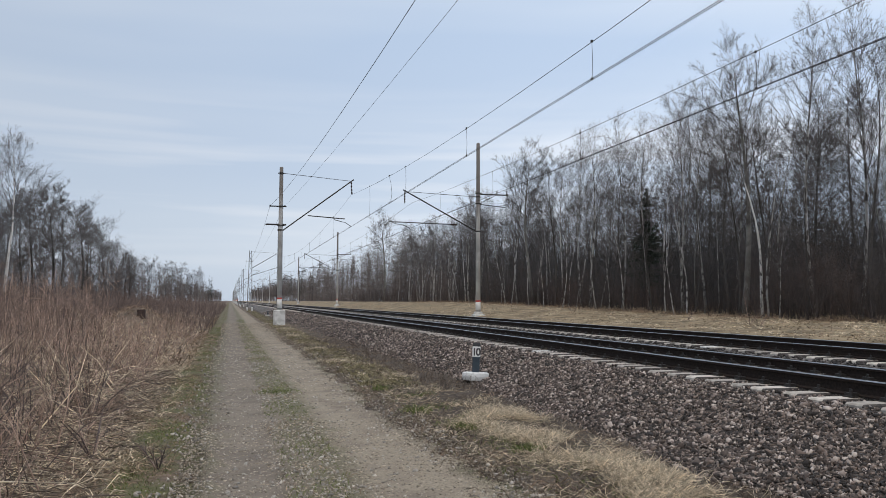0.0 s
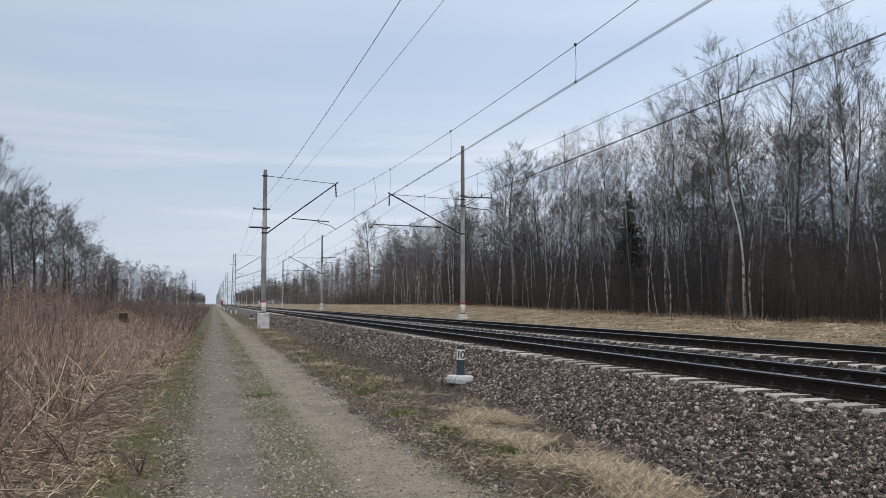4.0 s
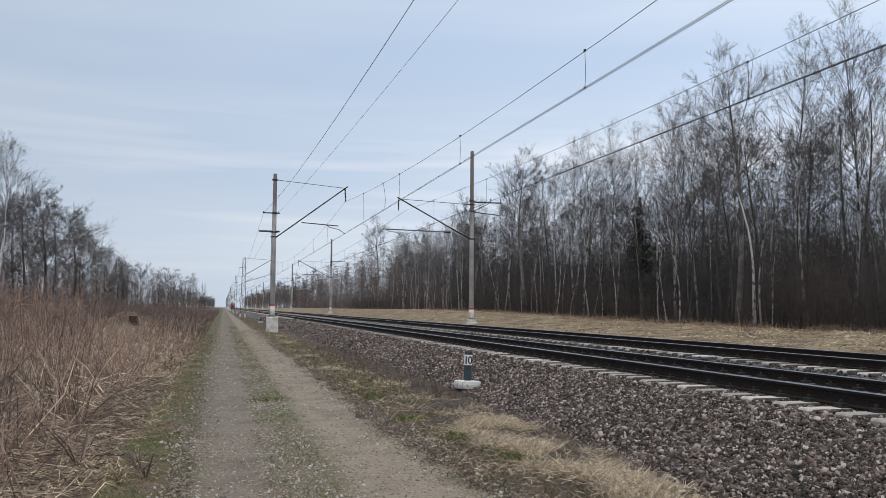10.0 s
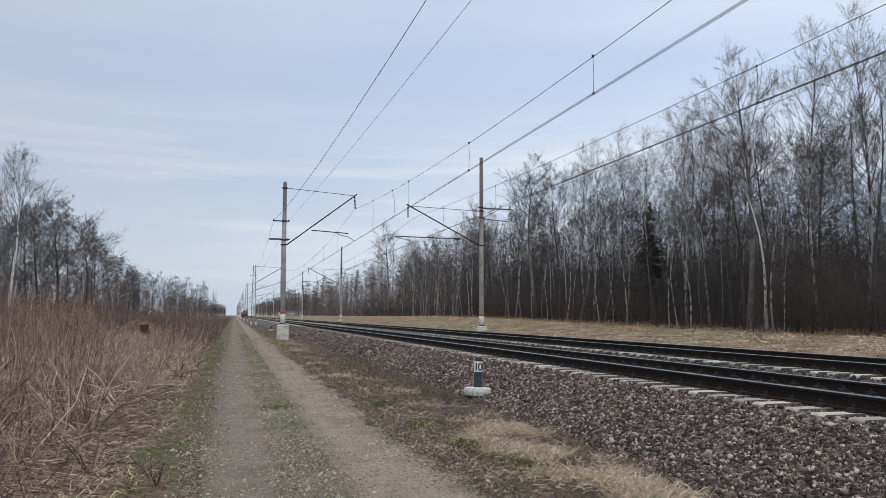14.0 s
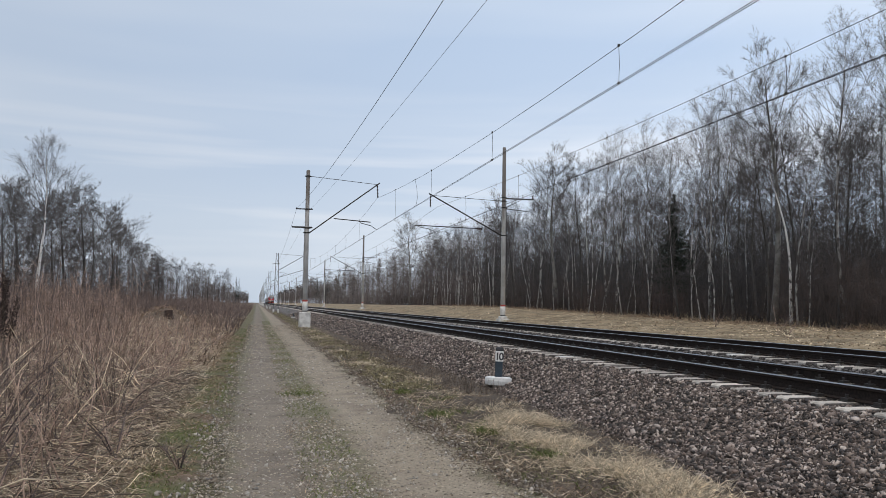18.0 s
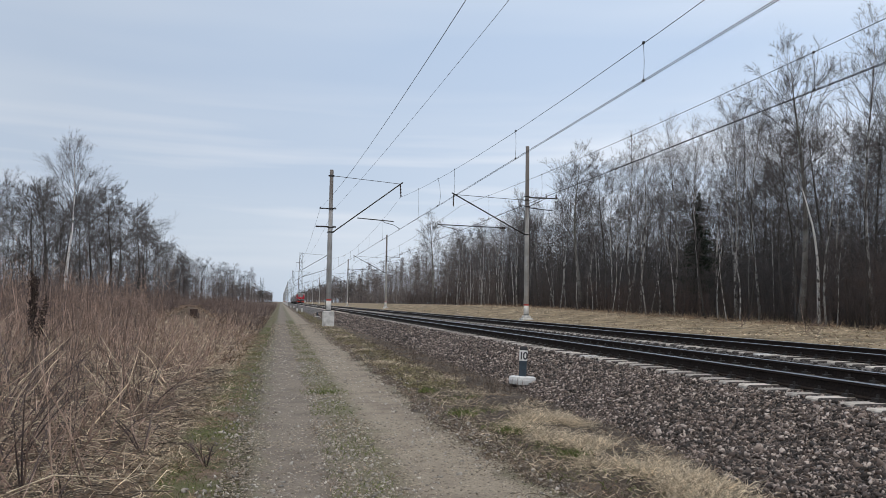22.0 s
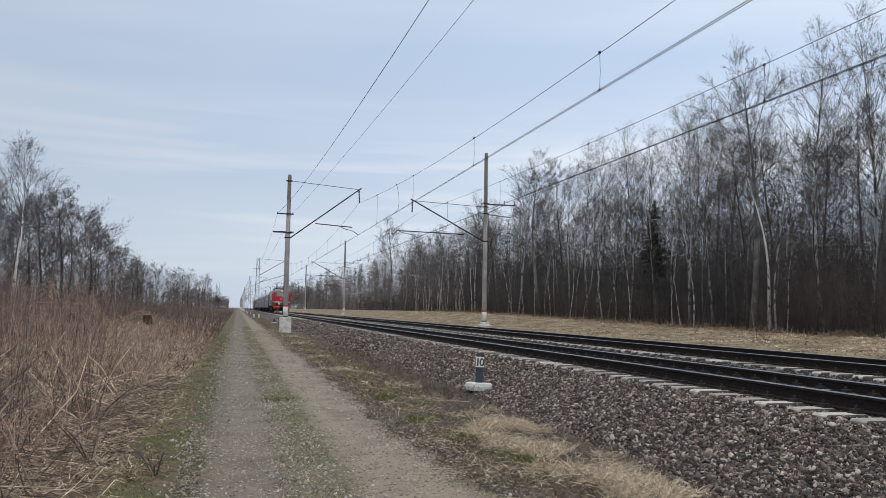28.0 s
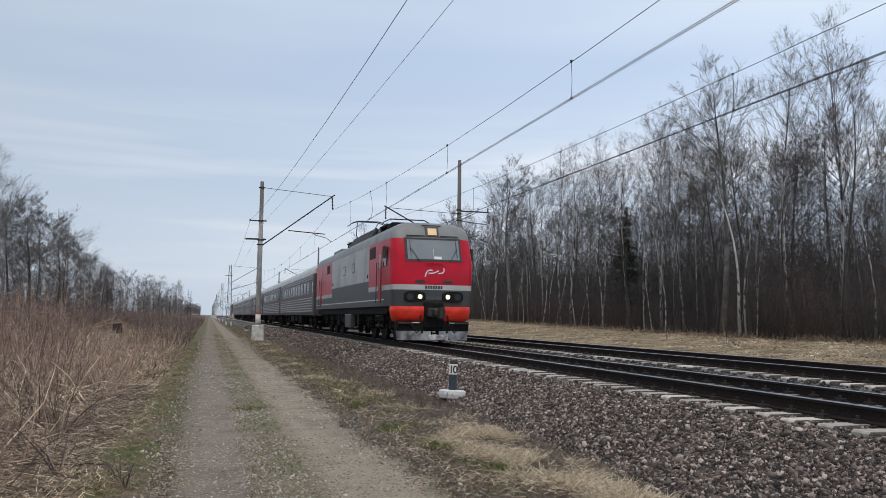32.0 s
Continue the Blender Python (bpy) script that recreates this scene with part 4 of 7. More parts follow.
def right_mast(y, x=RIGHT_X, full=True):
    t = concrete_mast(x, y, float(ground_z(x, y)), 0.14 + float(ground_z(x, y) - ground_z(RIGHT_X, 53)), 11.65, -1,
                      "tall concrete catenary mast with red ring near the wood", False)
    o = -x
    for z in (8.2, 7.95, 7.5, 5.6):
        mast_clamp(t, z, 0.16)
    part("bracket_arm", rod((16.1 + o, 0, 5.6), (11.03 + o, 0, 8.25), 0.045), M_IRON, t, "slanting dark steel cantilever arm")
    part("tie_rod", rod((-0.14, 0, 7.95), (11.1 + o, 0, 8.14), 0.018), M_IRON, t)
    part("messenger_insulator", insulator(Shape(), (11.13 + o, 0, 8.1), (11.13 + o, 0, 7.36)), M_PORC, t, "brown ribbed insulator")
    part("steady_rod", rod((10.1 + o, 0, 6.1), (14.66 + o, 0, 6.02), 0.035), M_IRON, t)
    part("rod_insulator", insulator(Shape(), (14.3 + o, 0, 6.02), (14.75 + o, 0, 6.01), 0.075, 3), M_PORC, t)
    part("steady_arm", Shape().tube([(10.3 + o, 0, 6.06), (10.45 + o, 0, 5.98), (11.0 + o, 0, 5.9), (11.45 + o, 0, 5.73)], 0.022, 6), M_IRON, t)
    part("feeder_crossarm", Shape().box(0.1, 2.15, -0.04, 0.04, 8.1, 8.18, 0.01), M_IRON, t)
    part("lower_crossarm", rod((0.1, 0, 7.45), (2.0, 0, 7.28), 0.03), M_IRON, t)
    part("crossarm_brace", rod((0.1, 0, 7.5), (1.3, 0, 8.12), 0.025), M_IRON, t)
    for a in (1.35, 2.05):
        part("feeder_insulator", insulator(Shape(), (a, 0, 8.18), (a, 0, 8.42), 0.05, 3), M_PORC, t)
    part("number_plate", Shape().box(-0.12, 0.12, -0.17, -0.155, 3.45, 3.55, 0.004), M_WHITE, t, "small pale enamel plate")
    return t


def lattice_mast(y, x):
    t = thing("lattice_mast", "weathered steel lattice catenary mast on a whitewashed base beside the road", "mast", x, y, 0, group="masts along the railway")
    top, foot = 8.5, -0.1
    w = lambda z: 0.36 - 0.2 * (z - foot) / (top - foot)
    for sx in (-1, 1):
        for sy in (-1, 1):
            part("leg", rod((sx * w(foot), sy * w(foot), foot), (sx * w(top), sy * w(top), top), 0.04, 5), M_LATT, t)
    for i in range(11):
        za, zb = foot + (top - foot) * i / 11, foot + (top - foot) * (i + 1) / 11
        s = 1 if i % 2 else -1
        for k in (-1, 1):
            part("brace", rod((s * w(za), k * w(za), za), (-s * w(zb), k * w(zb), zb), 0.022, 4), M_LATT, t)
            part("brace", rod((k * w(za), s * w(za), za), (k * w(zb), -s * w(zb), zb), 0.022, 4), M_LATT, t)
    for sx in (-1, 1):
        for sy in (-1, 1):
            part("footing", Shape().box(sx * 0.36 - 0.12, sx * 0.36 + 0.12, sy * 0.36 - 0.12, sy * 0.36 + 0.12, -0.95, foot, 0.02), M_WHITE, t)
    o = -x
    part("bracket_arm", rod((0.2, 0, 5.8), (6.9 + o, 0, 8.1), 0.045), M_IRON, t)
    part("tie_rod", rod((0.15, 0, 8.35), (6.9 + o, 0, 8.15), 0.02), M_IRON, t)
    part("steady_rod", rod((0.2, 0, 4.7), (7.4 + o, 0, 6.1), 0.035), M_IRON, t)
    part("steady_arm", rod((7.4 + o, 0, 6.1), (7.6 + o, 0, 5.7), 0.022), M_IRON, t)
    part("feeder_crossarm", Shape().box(-0.7, 0.4, -0.04, 0.04, 6.85, 6.92, 0.01), M_IRON, t)
    return t


left_mast(POLE_Y)
left_mast(POLE_Y - SPAN)
for k in (1, 2, 3):
    lattice_mast(POLE_Y + SPAN * k, 3.0 - 0.06 * k)
for k in range(-1, 12):
    right_mast(POLE_Y + SPAN * k)
for k in range(4, 12):
    left_mast(POLE_Y + SPAN * k, 2.8)


def wire_run(name, x, zmast, sag, r, label, swing=0.0, spans=range(-1, 10), n=14):
    pts = []
    for k in spans:
        for i in range(n):
            s = i / n
            xx = x + (swing * (1 - s) if k < 0 else 0.0)
            pts.append((xx, POLE_Y + SPAN * (k + s), zmast - 4 * sag * s * (1 - s)))
    t = part(name, Shape().tube(pts, r, 5), M_WIRE)
    return tagged(t, label, "wire", group="overhead wires")


wire_run("contact_wire", AXIS_1 + 0.025, 5.68, 0.0, 0.0075, "dark copper contact wire over the nearer track")
wire_run("contact_wire", AXIS_1 - 0.03, 5.68, 0.0, 0.0075, "dark copper contact wire over the nearer track")
wire_run("messenger_wire", AXIS_1 + 0.03, 7.79, 1.27, 0.0075, "sagging messenger wire over the nearer track")
wire_run("contact_wire", AXIS_2, 5.76, 0.0, 0.0075, "dark copper contact wire over the second track")
wire_run("contact_wire", AXIS_2 + 0.05, 5.76, 0.0, 0.0075, "dark copper contact wire over the second track")
wire_run("messenger_wire", AXIS_2, 7.4, 0.78, 0.0075, "sagging messenger wire over the second track")
wire_run("feeder_wire", 2.37, 6.9, 1.1, 0.0068, "slack feeder wire on the road side of the masts", 0.93)
wire_run("feeder_wire", 3.25, 6.87, 0.5, 0.0048, "thin slack cable on the road side of the masts", 1.35)
wire_run("feeder_wire", RIGHT_X + 1.35, 8.42, 0.2, 0.006, "thin feeder wire near the wood")
wire_run("feeder_wire", RIGHT_X + 2.05, 8.42, 0.1, 0.006, "thin feeder wire near the wood")


def dropper(x, y, z_top, z_bot, loose=False):
    t = thing("dropper", "thin dropper wire hanging between messenger and contact wire", "wire", x, y, 0, group="droppers")
    if loose:
        a = Shape().tube([(0, 0, z_top), (0, -0.5, z_top - 0.5), (0, -0.7, z_top - 1.0), (0, -0.4, z_bot + 0.05), (0, 0.2, z_bot)], 0.008, 4)
    else:
        a = Shape().tube([(0, 0, z_top), (0.02, 0.01, (z_top + z_bot) / 2), (0, 0, z_bot)], 0.006, 4)
    part("strand", a, M_WIRE, t)
    for z in (z_top, z_bot):
        part("clip", Shape().box(-0.025, 0.025, -0.025, 0.025, z - 0.03, z + 0.03, 0.008), M_IRON, t)


for k in range(-1, 3):
    for i in range(1, 8):
        s = (i - 0.07) / 7.7
        for axis, zm, sag, zc in ((AXIS_1, 7.79, 1.27, 5.69), (AXIS_2, 7.4, 0.78, 5.77)):
            y = POLE_Y + SPAN * (k + s)
            if abs(y - 20) > 45 and k < 0:
                continue
            dropper(axis, y, zm - 4 * sag * s * (1 - s), zc)
dropper(AXIS_1, 39.6, 7.05, 5.7, True)


# ---- marker post ----
def marker_post(x, y, z):
    t = thing("marker_post", "small dark blue marker post on a round white base", "marker post", x, y, z)
    part("base", Shape().tube([(0, 0, -0.03), (0, 0, 0.035), (0, 0, 0.085), (0, 0, 0.1)], [0.215, 0.235, 0.23, 0.2], 28), M_DISC, t, "chipped white concrete disc")
    part("post", Shape().box(-0.062, 0.062, -0.06, 0.06, 0.08, 0.52, 0.012), M_NAVY, t, "dark blue-grey painted post")
    part("cap", Shape().box(-0.066, 0.066, -0.064, 0.064, 0.52, 0.585, 0.015), M_BLACKP, t)
    plate = part("plate", Shape().box(-0.07, 0.07, -0.067, -0.055, 0.35, 0.52, 0.004), M_DISC, t, "white plate with a black number")
    txt = bpy.data.curves.new("number", "FONT")
    txt.body, txt.size, txt.extrude, txt.align_x, txt.space_character, txt.offset = "10", 0.17, 0.001, "CENTER", 0.8, 0.004
    tmp = bpy.data.objects.new("number", txt)
    me = bpy.data.meshes.new_from_object(tmp)
    me.materials.clear()
    me.materials.append(M_BLACKP)
    me.transform(pose(0, -0.0685, 0.375, 90, 0, 0))
    n = part("number", me, None, plate, "black figures ten")
    t.rotation_euler = (radians(-3), radians(2), radians(-18))
    return t


marker_post(4.68, 15.45, float(bed_z(4.68, 15.45)) + 0.03).scale = (1.13, 1.13, 1.19)
tiny = thing("small_marker", "tiny white and dark marker post on the road verge", "marker post", 3.9, 88, -0.74)
part("post", Shape().box(-0.07, 0.07, -0.07, 0.07, 0, 0.5, 0.02), M_NAVY, tiny)
part("base", Shape().tube([(0, 0, 0), (0, 0, 0.14)], 0.28, 16), M_WHITE, tiny)


# ---- the train ----
def grid_faces(rows, cols):
    return [(r * cols + c, r * cols + c + 1, (r + 1) * cols + c + 1, (r + 1) * cols + c) for r in range(rows - 1) for c in range(cols - 1)]


LOCO_LEN = 20.6
SIDE_Y = [20.6, 19.9, 17.0, 14.4, 11.5, 8.5, 6.0, 4.3, 2.6, 1.7]


def loco_row(z, y0, hw, side=1.5, bow=0.55):
    """One level of the body in plan: the near side, the rounded nose, the other side."""
    left = [(-side, y, z) for y in SIDE_Y]
    nose = []
    for i in range(17):
        a = -math.pi / 2 + math.pi * i / 16
        s, c = math.sin(a), math.cos(a)
        nose.append((math.copysign(abs(s) ** 0.4, s) * hw, y0 + bow * (1 - abs(c) ** 0.4), z))
    return left + nose + [(side, y, z) for y in reversed(SIDE_Y)]


def loco_skin(t, name, rows, c0, c1, material, label=""):
    pts = []
    for r in rows:
        pts += loco_row(*r)[c0:c1 + 1]
    return part(name, Shape().add(pts, grid_faces(len(rows), c1 - c0 + 1)), material, t, label, smooth=True)


def wheelset(t, y, r=0.625, gauge=0.76):
    w = part("wheelset", Shape().tube([(-1.0, y, r), (1.0, y, r)], 0.09, 10), M_TBLACK, t)
    for s in (-1, 1):
        part("wheel", Shape().tube([(s * gauge, y, r), (s * (gauge + 0.05), y, r), (s * (gauge + 0.14), y, r)], [r + 0.03, r, r], 28), M_TBLACK, w)
        part("axlebox", Shape().box(s * 1.02 - 0.12, s * 1.02 + 0.12, y - 0.22, y + 0.22, r - 0.2, r + 0.2, 0.05), M_TBLACK, w)


def bogie(t, y0, y1, wheels, z=0.75):
    b = part("bogie_frame", Shape().box(-1.16, -0.98, y0, y1, z, z + 0.22, 0.03).box(0.98, 1.16, y0, y1, z, z + 0.22, 0.03), M_TBLACK, t, "black cast bogie frame")
    part("bogie_body", Shape().box(-0.7, 0.7, y0 + 0.1, y1 - 0.1, z - 0.35, z + 0.3, 0.05), M_TBLACK, b)
    for y in wheels:
        for s in (-1, 1):
            part("brake_rigging", Shape().box(s * 0.93 - 0.05, s * 0.93 + 0.05, y - 0.75, y - 0.62, z - 0.3, z + 0.3, 0.02), M_TBLACK, b)
            for d in (-0.42, 0.42):
                pts = [(s * 1.1 + 0.075 * math.cos(i * 1.9), y + d + 0.075 * math.sin(i * 1.9), z - 0.25 + 0.55 * i / 12) for i in range(13)]
                part("spring", Shape().tube(pts, 0.022, 4), M_IRON, b)
            part("damper", Shape().tube([(s * 1.2, y + 0.6, z - 0.1), (s * 1.3, y + 0.55, z + 0.5)], 0.045, 8), M_TBLACK, b)
    return b


def pantograph(t, y, up):
    p = part("pantograph", Shape().box(-0.9, 0.9, y - 0.7, y + 0.7, 4.5, 4.56, 0.02), M_IRON, t, "dark steel pantograph")
    for sx in (-0.8, 0.8):
        for sy in (-0.6, 0.6):
            part("insulator", insulator(Shape(), (sx, y + sy, 4.28), (sx, y + sy, 4.5), 0.07, 3), M_PORC, p)
    if up:
        for s in (-0.45, 0.45):
            part("lower_arm", rod((s, y - 0.6, 4.56), (s * 0.8, y + 1.0, 5.05), 0.03), M_IRON, p)
            part("upper_arm", rod((s * 0.8, y + 1.0, 5.05), (s * 1.2, y - 0.3, 5.6), 0.022), M_IRON, p)
        for d in (-0.15, 0.2):
            pts = [(-1.0, y - 0.3 + d, 5.38), (-0.75, y - 0.3 + d, 5.56), (-0.5, y - 0.3 + d, 5.63), (0.5, y - 0.3 + d, 5.63), (0.75, y - 0.3 + d, 5.56), (1.0, y - 0.3 + d, 5.38)]
            part("collector", Shape().tube(pts, 0.025, 6), M_IRON, p)
    else:
        for s in (-0.4, 0.4):
            part("lower_arm", rod((s, y - 0.7, 4.58), (s * 0.8, y + 0.9, 4.72), 0.03), M_IRON, p)
        part("collector", Shape().tube([(-1.0, y - 0.4, 4.62), (-0.7, y - 0.4, 4.78), (0.7, y - 0.4, 4.78), (1.0, y - 0.4, 4.62)], 0.025, 6), M_IRON, p)


def front_y(z):
    """How far the nose has leaned back at that height."""
    return 0.0 if z < 2.8 else 0.3 * (z - 2.8) / 0.88


def on_front(x0, x1, z0, z1, d=0.02, b=0.005, lift=0.0):
    """A thin plate that lies on the nose between those heights."""
    ya, yb = front_y(z0) - lift, front_y(z1) - lift
    v = [(x0, ya - d, z0), (x1, ya - d, z0), (x1, yb - d, z1), (x0, yb - d, z1), (x0, ya + 0.05, z0), (x1, ya + 0.05, z0), (x1, yb + 0.05, z1), (x0, yb + 0.05, z1)]
    return Shape().add(v, [(0, 1, 2, 3), (4, 7, 6, 5), (0, 4, 5, 1), (1, 5, 6, 2), (2, 6, 7, 3), (3, 7, 4, 0)])


def ribbon(pts, half):
    """A flat painted stroke of even width that follows those points on the nose."""
    v = []
    for i, (x, z) in enumerate(pts):
        a, b = pts[max(i - 1, 0)], pts[min(i + 1, len(pts) - 1)]
        dx, dz = b[0] - a[0], b[1] - a[1]
        ln = math.hypot(dx, dz)
        nx, nz = -dz / ln * half, dx / ln * half
        v += [(x + nx, -0.012, z + nz), (x - nx, -0.012, z - nz), (x + nx, 0.02, z + nz), (x - nx, 0.02, z - nz)]
    f = []
    for i in range(len(pts) - 1):
        k = 4 * i
        f += [(k, k + 1, k + 5, k + 4), (k, k + 4, k + 6, k + 2), (k + 1, k + 3, k + 7, k + 5)]
    return Shape().add(v, f)


def oval(cx, cz, rx, rz, y, d, n=28, power=0.6):
    pts = []
    for i in range(n):
        a = 2 * math.pi * i / n
        c, s = math.cos(a), math.sin(a)
        pts.append((cx + rx * math.copysign(abs(c) ** power, c), cz + rz * math.copysign(abs(s) ** power, s)))
    return Shape().prism(pts, y - d, y + 0.06)


def skirt(s):
    """One half of the front skirt: rounded at its outer corner and tucked in below."""
    v, n = [], 10
    for z, tuck in ((1.265, 0.0), (1.1, -0.02), (0.92, 0.02), (0.8, 0.07), (0.73, 0.16)):
        for i in range(n):
            a = math.pi / 2 * max(0, i - 3) / (n - 4)
            x = 0.36 + 0.22 * min(i, 3) + 0.42 * math.sin(a)
            v.append((s * min(x - tuck * math.sin(a), 1.46), -0.06 + tuck + 0.62 * (1 - math.cos(a)), z))
    return Shape().add(v + [(x, max(y, 0.5), z) for x, y, z in v], grid_faces(5, n) + [tuple(k + 5 * n for k in q) for q in grid_faces(5, n)]
                       + [(i, i + 1, i + 1 + 5 * n, i + 5 * n) for i in range(n - 1)] + [(4 * n + i, 4 * n + i + 1, 9 * n + i + 1, 9 * n + i) for i in range(n - 1)])


def locomotive():
    t = thing("locomotive", "red and grey electric passenger locomotive with lit headlights", "locomotive")
    n = len(SIDE_Y)
    last = 2 * n + 16
    base = (1.27, 0.05, 1.42), (1.84, 0.0, 1.46)
    loco_skin(t, "skirt_panel", base, 0, last, M_TDARK, "dark grey lower body panel")
    for c0, c1 in ((0, 3), (7, last - 7), (last - 3, last)):
        loco_skin(t, "band", ((1.84, 0.0, 1.46), (2.02, 0.0, 1.47)), c0, c1, M_TGREY, "light grey band")
    mid = (2.02, 0.0, 1.47), (2.8, 0.0, 1.48), (3.66, 0.3, 1.44)
    loco_skin(t, "cab", mid, 7, last - 7, M_TRED, "glossy red cab shell")
    loco_skin(t, "rear_cab", mid, 0, 3, M_TRED, "glossy red rear cab side")
    loco_skin(t, "rear_cab", mid, last - 3, last, M_TRED)
    for c0, c1 in ((3, 7), (last - 7, last - 3)):
        loco_skin(t, "side_panel", ((2.28, 0, 1.47), (2.8, 0, 1.48), (3.66, 0.3, 1.44)), c0, c1, M_TGREY, "light grey body side")
        loco_skin(t, "dark_panel", ((1.84, 0, 1.46), (2.28, 0, 1.47)), c0, c1, M_TDARK, "dark grey body side")
    roof = ((3.66, 0.3, 1.44), (3.9, 0.38, 1.41, 1.45), (4.1, 0.5, 1.28, 1.3), (4.23, 0.7, 1.04, 1.05), (4.3, 1.05, 0.6, 0.6), (4.32, 1.6, 0.01, 0.01))
    loco_skin(t, "roof", roof, 0, last, M_TROOF, "weathered grey roof with a domed front")
    part("rear_wall", Shape().box(-1.48, 1.48, 20.5, 20.62, 1.27, 3.66, 0.02).box(-1.1, 1.1, 20.5, 20.6, 3.6, 4.2, 0.02), M_TRED, t)
    part("underframe", Shape().box(-1.4, 1.4, 0.6, 20.4, 1.08, 1.3, 0.03), M_TBLACK, t)
    # nose
    part("windscreen_frame", on_front(-1.02, 1.02, 2.84, 3.68, 0.015), M_BLACKP, t, "black rubber window frame")
    part("windscreen", on_front(-0.94, 0.94, 2.91, 3.61, 0.025), M_SCREEN, t, "wide reflective windscreen")
    part("windscreen_post", on_front(-0.012, 0.012, 2.91, 3.3, 0.03), M_TGREY, t)
    part("paper", on_front(0.0, 0.28, 2.92, 3.02, 0.028), M_TWHITE, t, "white paper behind the glass")
    for s, e in ((-0.5, -0.82), (0.55, 0.85)):
        w = part("wiper", Shape().tube([(s, -0.05, 2.8), (e, 0.09, 3.3)], 0.012, 5), M_BLACKP, t)
        part("wiper_blade", Shape().tube([(e, 0.02, 2.98), (e - 0.02, 0.21, 3.58)], 0.01, 5), M_BLACKP, w)
    part("top_lamp_box", on_front(-0.24, 0.24, 3.75, 4.1, 0.03, lift=0.0), M_TDARK, t)
    part("top_headlight", on_front(-0.16, 0.16, 3.8, 4.04, 0.045, lift=0.0), M_LAMP, t, "large warm glowing headlight")
    for x0, x1, z in ((-0.95, -0.28, 3.76), (0.28, 0.95, 3.76)):
        part("handrail", rod((x0, 0.3, z), (x1, 0.3, z), 0.02), M_BLACKP, t)
    part("handrail", rod((-0.35, 0.5, 4.15), (0.35, 0.5, 4.15), 0.022), M_BLACKP, t)
    part("lower_handrail", rod((-0.3, -0.05, 2.77), (0.3, -0.05, 2.77), 0.018), M_TRED, t)
    for s in (-1, 1):
        c = part("lamp_housing", oval(s * 0.68, 1.6, 0.38, 0.19, -0.0, 0.03), M_TBLACK, t, "black oval lamp housing")
        part("marker_lamp", oval(s * 0.86, 1.6, 0.13, 0.12, -0.03, 0.02, 20, 1.0), M_GLASS, c)
        part("buffer_light", oval(s * 0.5, 1.6, 0.075, 0.075, -0.03, 0.025, 20, 1.0), M_LAMP_W, c, "pale yellow lit lamp")
        part("vent", on_front(s * 0.5 - 0.17, s * 0.5 + 0.17, 2.08, 2.18, 0.012), M_BLACKP, t)
        part("bumper", skirt(s), M_TORANGE, t, "bright red-orange front skirt", smooth=True)
        part("bumper_slot", Shape().box(s * 0.75 - 0.16, s * 0.75 + 0.16, -0.045, -0.02, 0.92, 0.99, 0.01), M_BLACKP, t)
        part("bumper_step", Shape().box(s * 1.0 - 0.25, s * 1.0 + 0.25, -0.16, 0.0, 0.66, 0.71, 0.01), M_IRON, t)
        part("air_hose", Shape().tube([(s * 0.48, -0.06, 0.95), (s * 0.5, -0.2, 0.7), (s * 0.46, -0.18, 0.42), (s * 0.4, -0.1, 0.3)], 0.03, 7), M_TBLACK, t)
        part("plough_wing", Shape().add([(s * 0.15, -0.28, 0.1), (s * 1.25, 0.1, 0.1), (s * 1.3, 0.12, 0.42), (s * 0.15, -0.22, 0.42), (s * 0.15, -0.2, 0.1), (s * 1.25, 0.18, 0.1), (s * 1.3, 0.2, 0.42), (s * 0.15, -0.14, 0.42)],
             [(0, 1, 2, 3), (4, 7, 6, 5), (0, 4, 5, 1), (3, 2, 6, 7), (0, 3, 7, 4), (1, 5, 6, 2)]), M_PLOUGH, t, "scraped grey track plough")
        part("plough_strut", rod((s * 0.9, 0.1, 0.4), (s * 0.9, 0.4, 1.1), 0.05), M_TBLACK, t)
        m = part("mirror", Shape().box(s * 1.62 - 0.06, s * 1.62 + 0.06, 0.75, 0.85, 2.95, 3.4, 0.03), M_BLACKP, t)
        part("mirror_arm", rod((s * 1.5, 0.8, 3.2), (s * 1.6, 0.8, 3.2), 0.02), M_BLACKP, m)
    part("plough_patch", Shape().box(-0.25, 0.45, -0.31, -0.26, 0.11, 0.3, 0.02), M_SNOW, t, "chalky white stained plate")
    part("buffer_beam", Shape().box(-1.3, 1.3, 0.02, 0.5, 0.42, 0.75, 0.04), M_TBLACK, t)
    k = part("coupler", Shape().box(-0.2, 0.2, -0.3, 0.3, 0.88, 1.22, 0.06).box(-0.12, 0.3, -0.5, -0.2, 0.92, 1.18, 0.05), M_IRON, t, "black automatic coupler")
    part("coupler_head", Shape().box(-0.36, 0.36, -0.04, 0.4, 0.5, 1.42, 0.05), M_TBLACK, k)
    part("coupler_jaw", Shape().tube([(0.14, -0.52, 0.86), (0.14, -0.52, 1.24)], 0.11, 12).box(-0.3, -0.12, -0.42, -0.1, 0.9, 1.2, 0.04), M_IRON, k)
    for x0, x1 in ((-0.85, -0.5), (0.5, 0.85)):
        part("brake_hose", Shape().tube([(x0, -0.04, 0.78), (x0 * 0.98, -0.24, 0.6), ((x0 + x1) / 2, -0.3, 0.36), (x1, -0.2, 0.5)], 0.026, 7), M_TBLACK, t)
        part("uncoupling_rod", rod((x0, -0.1, 0.7), (x1, -0.1, 0.7), 0.015), M_TWHITE, t)
    part("skirt_bar", on_front(-0.28, 0.28, 1.5, 1.62, 0.02), M_TDARK, t)
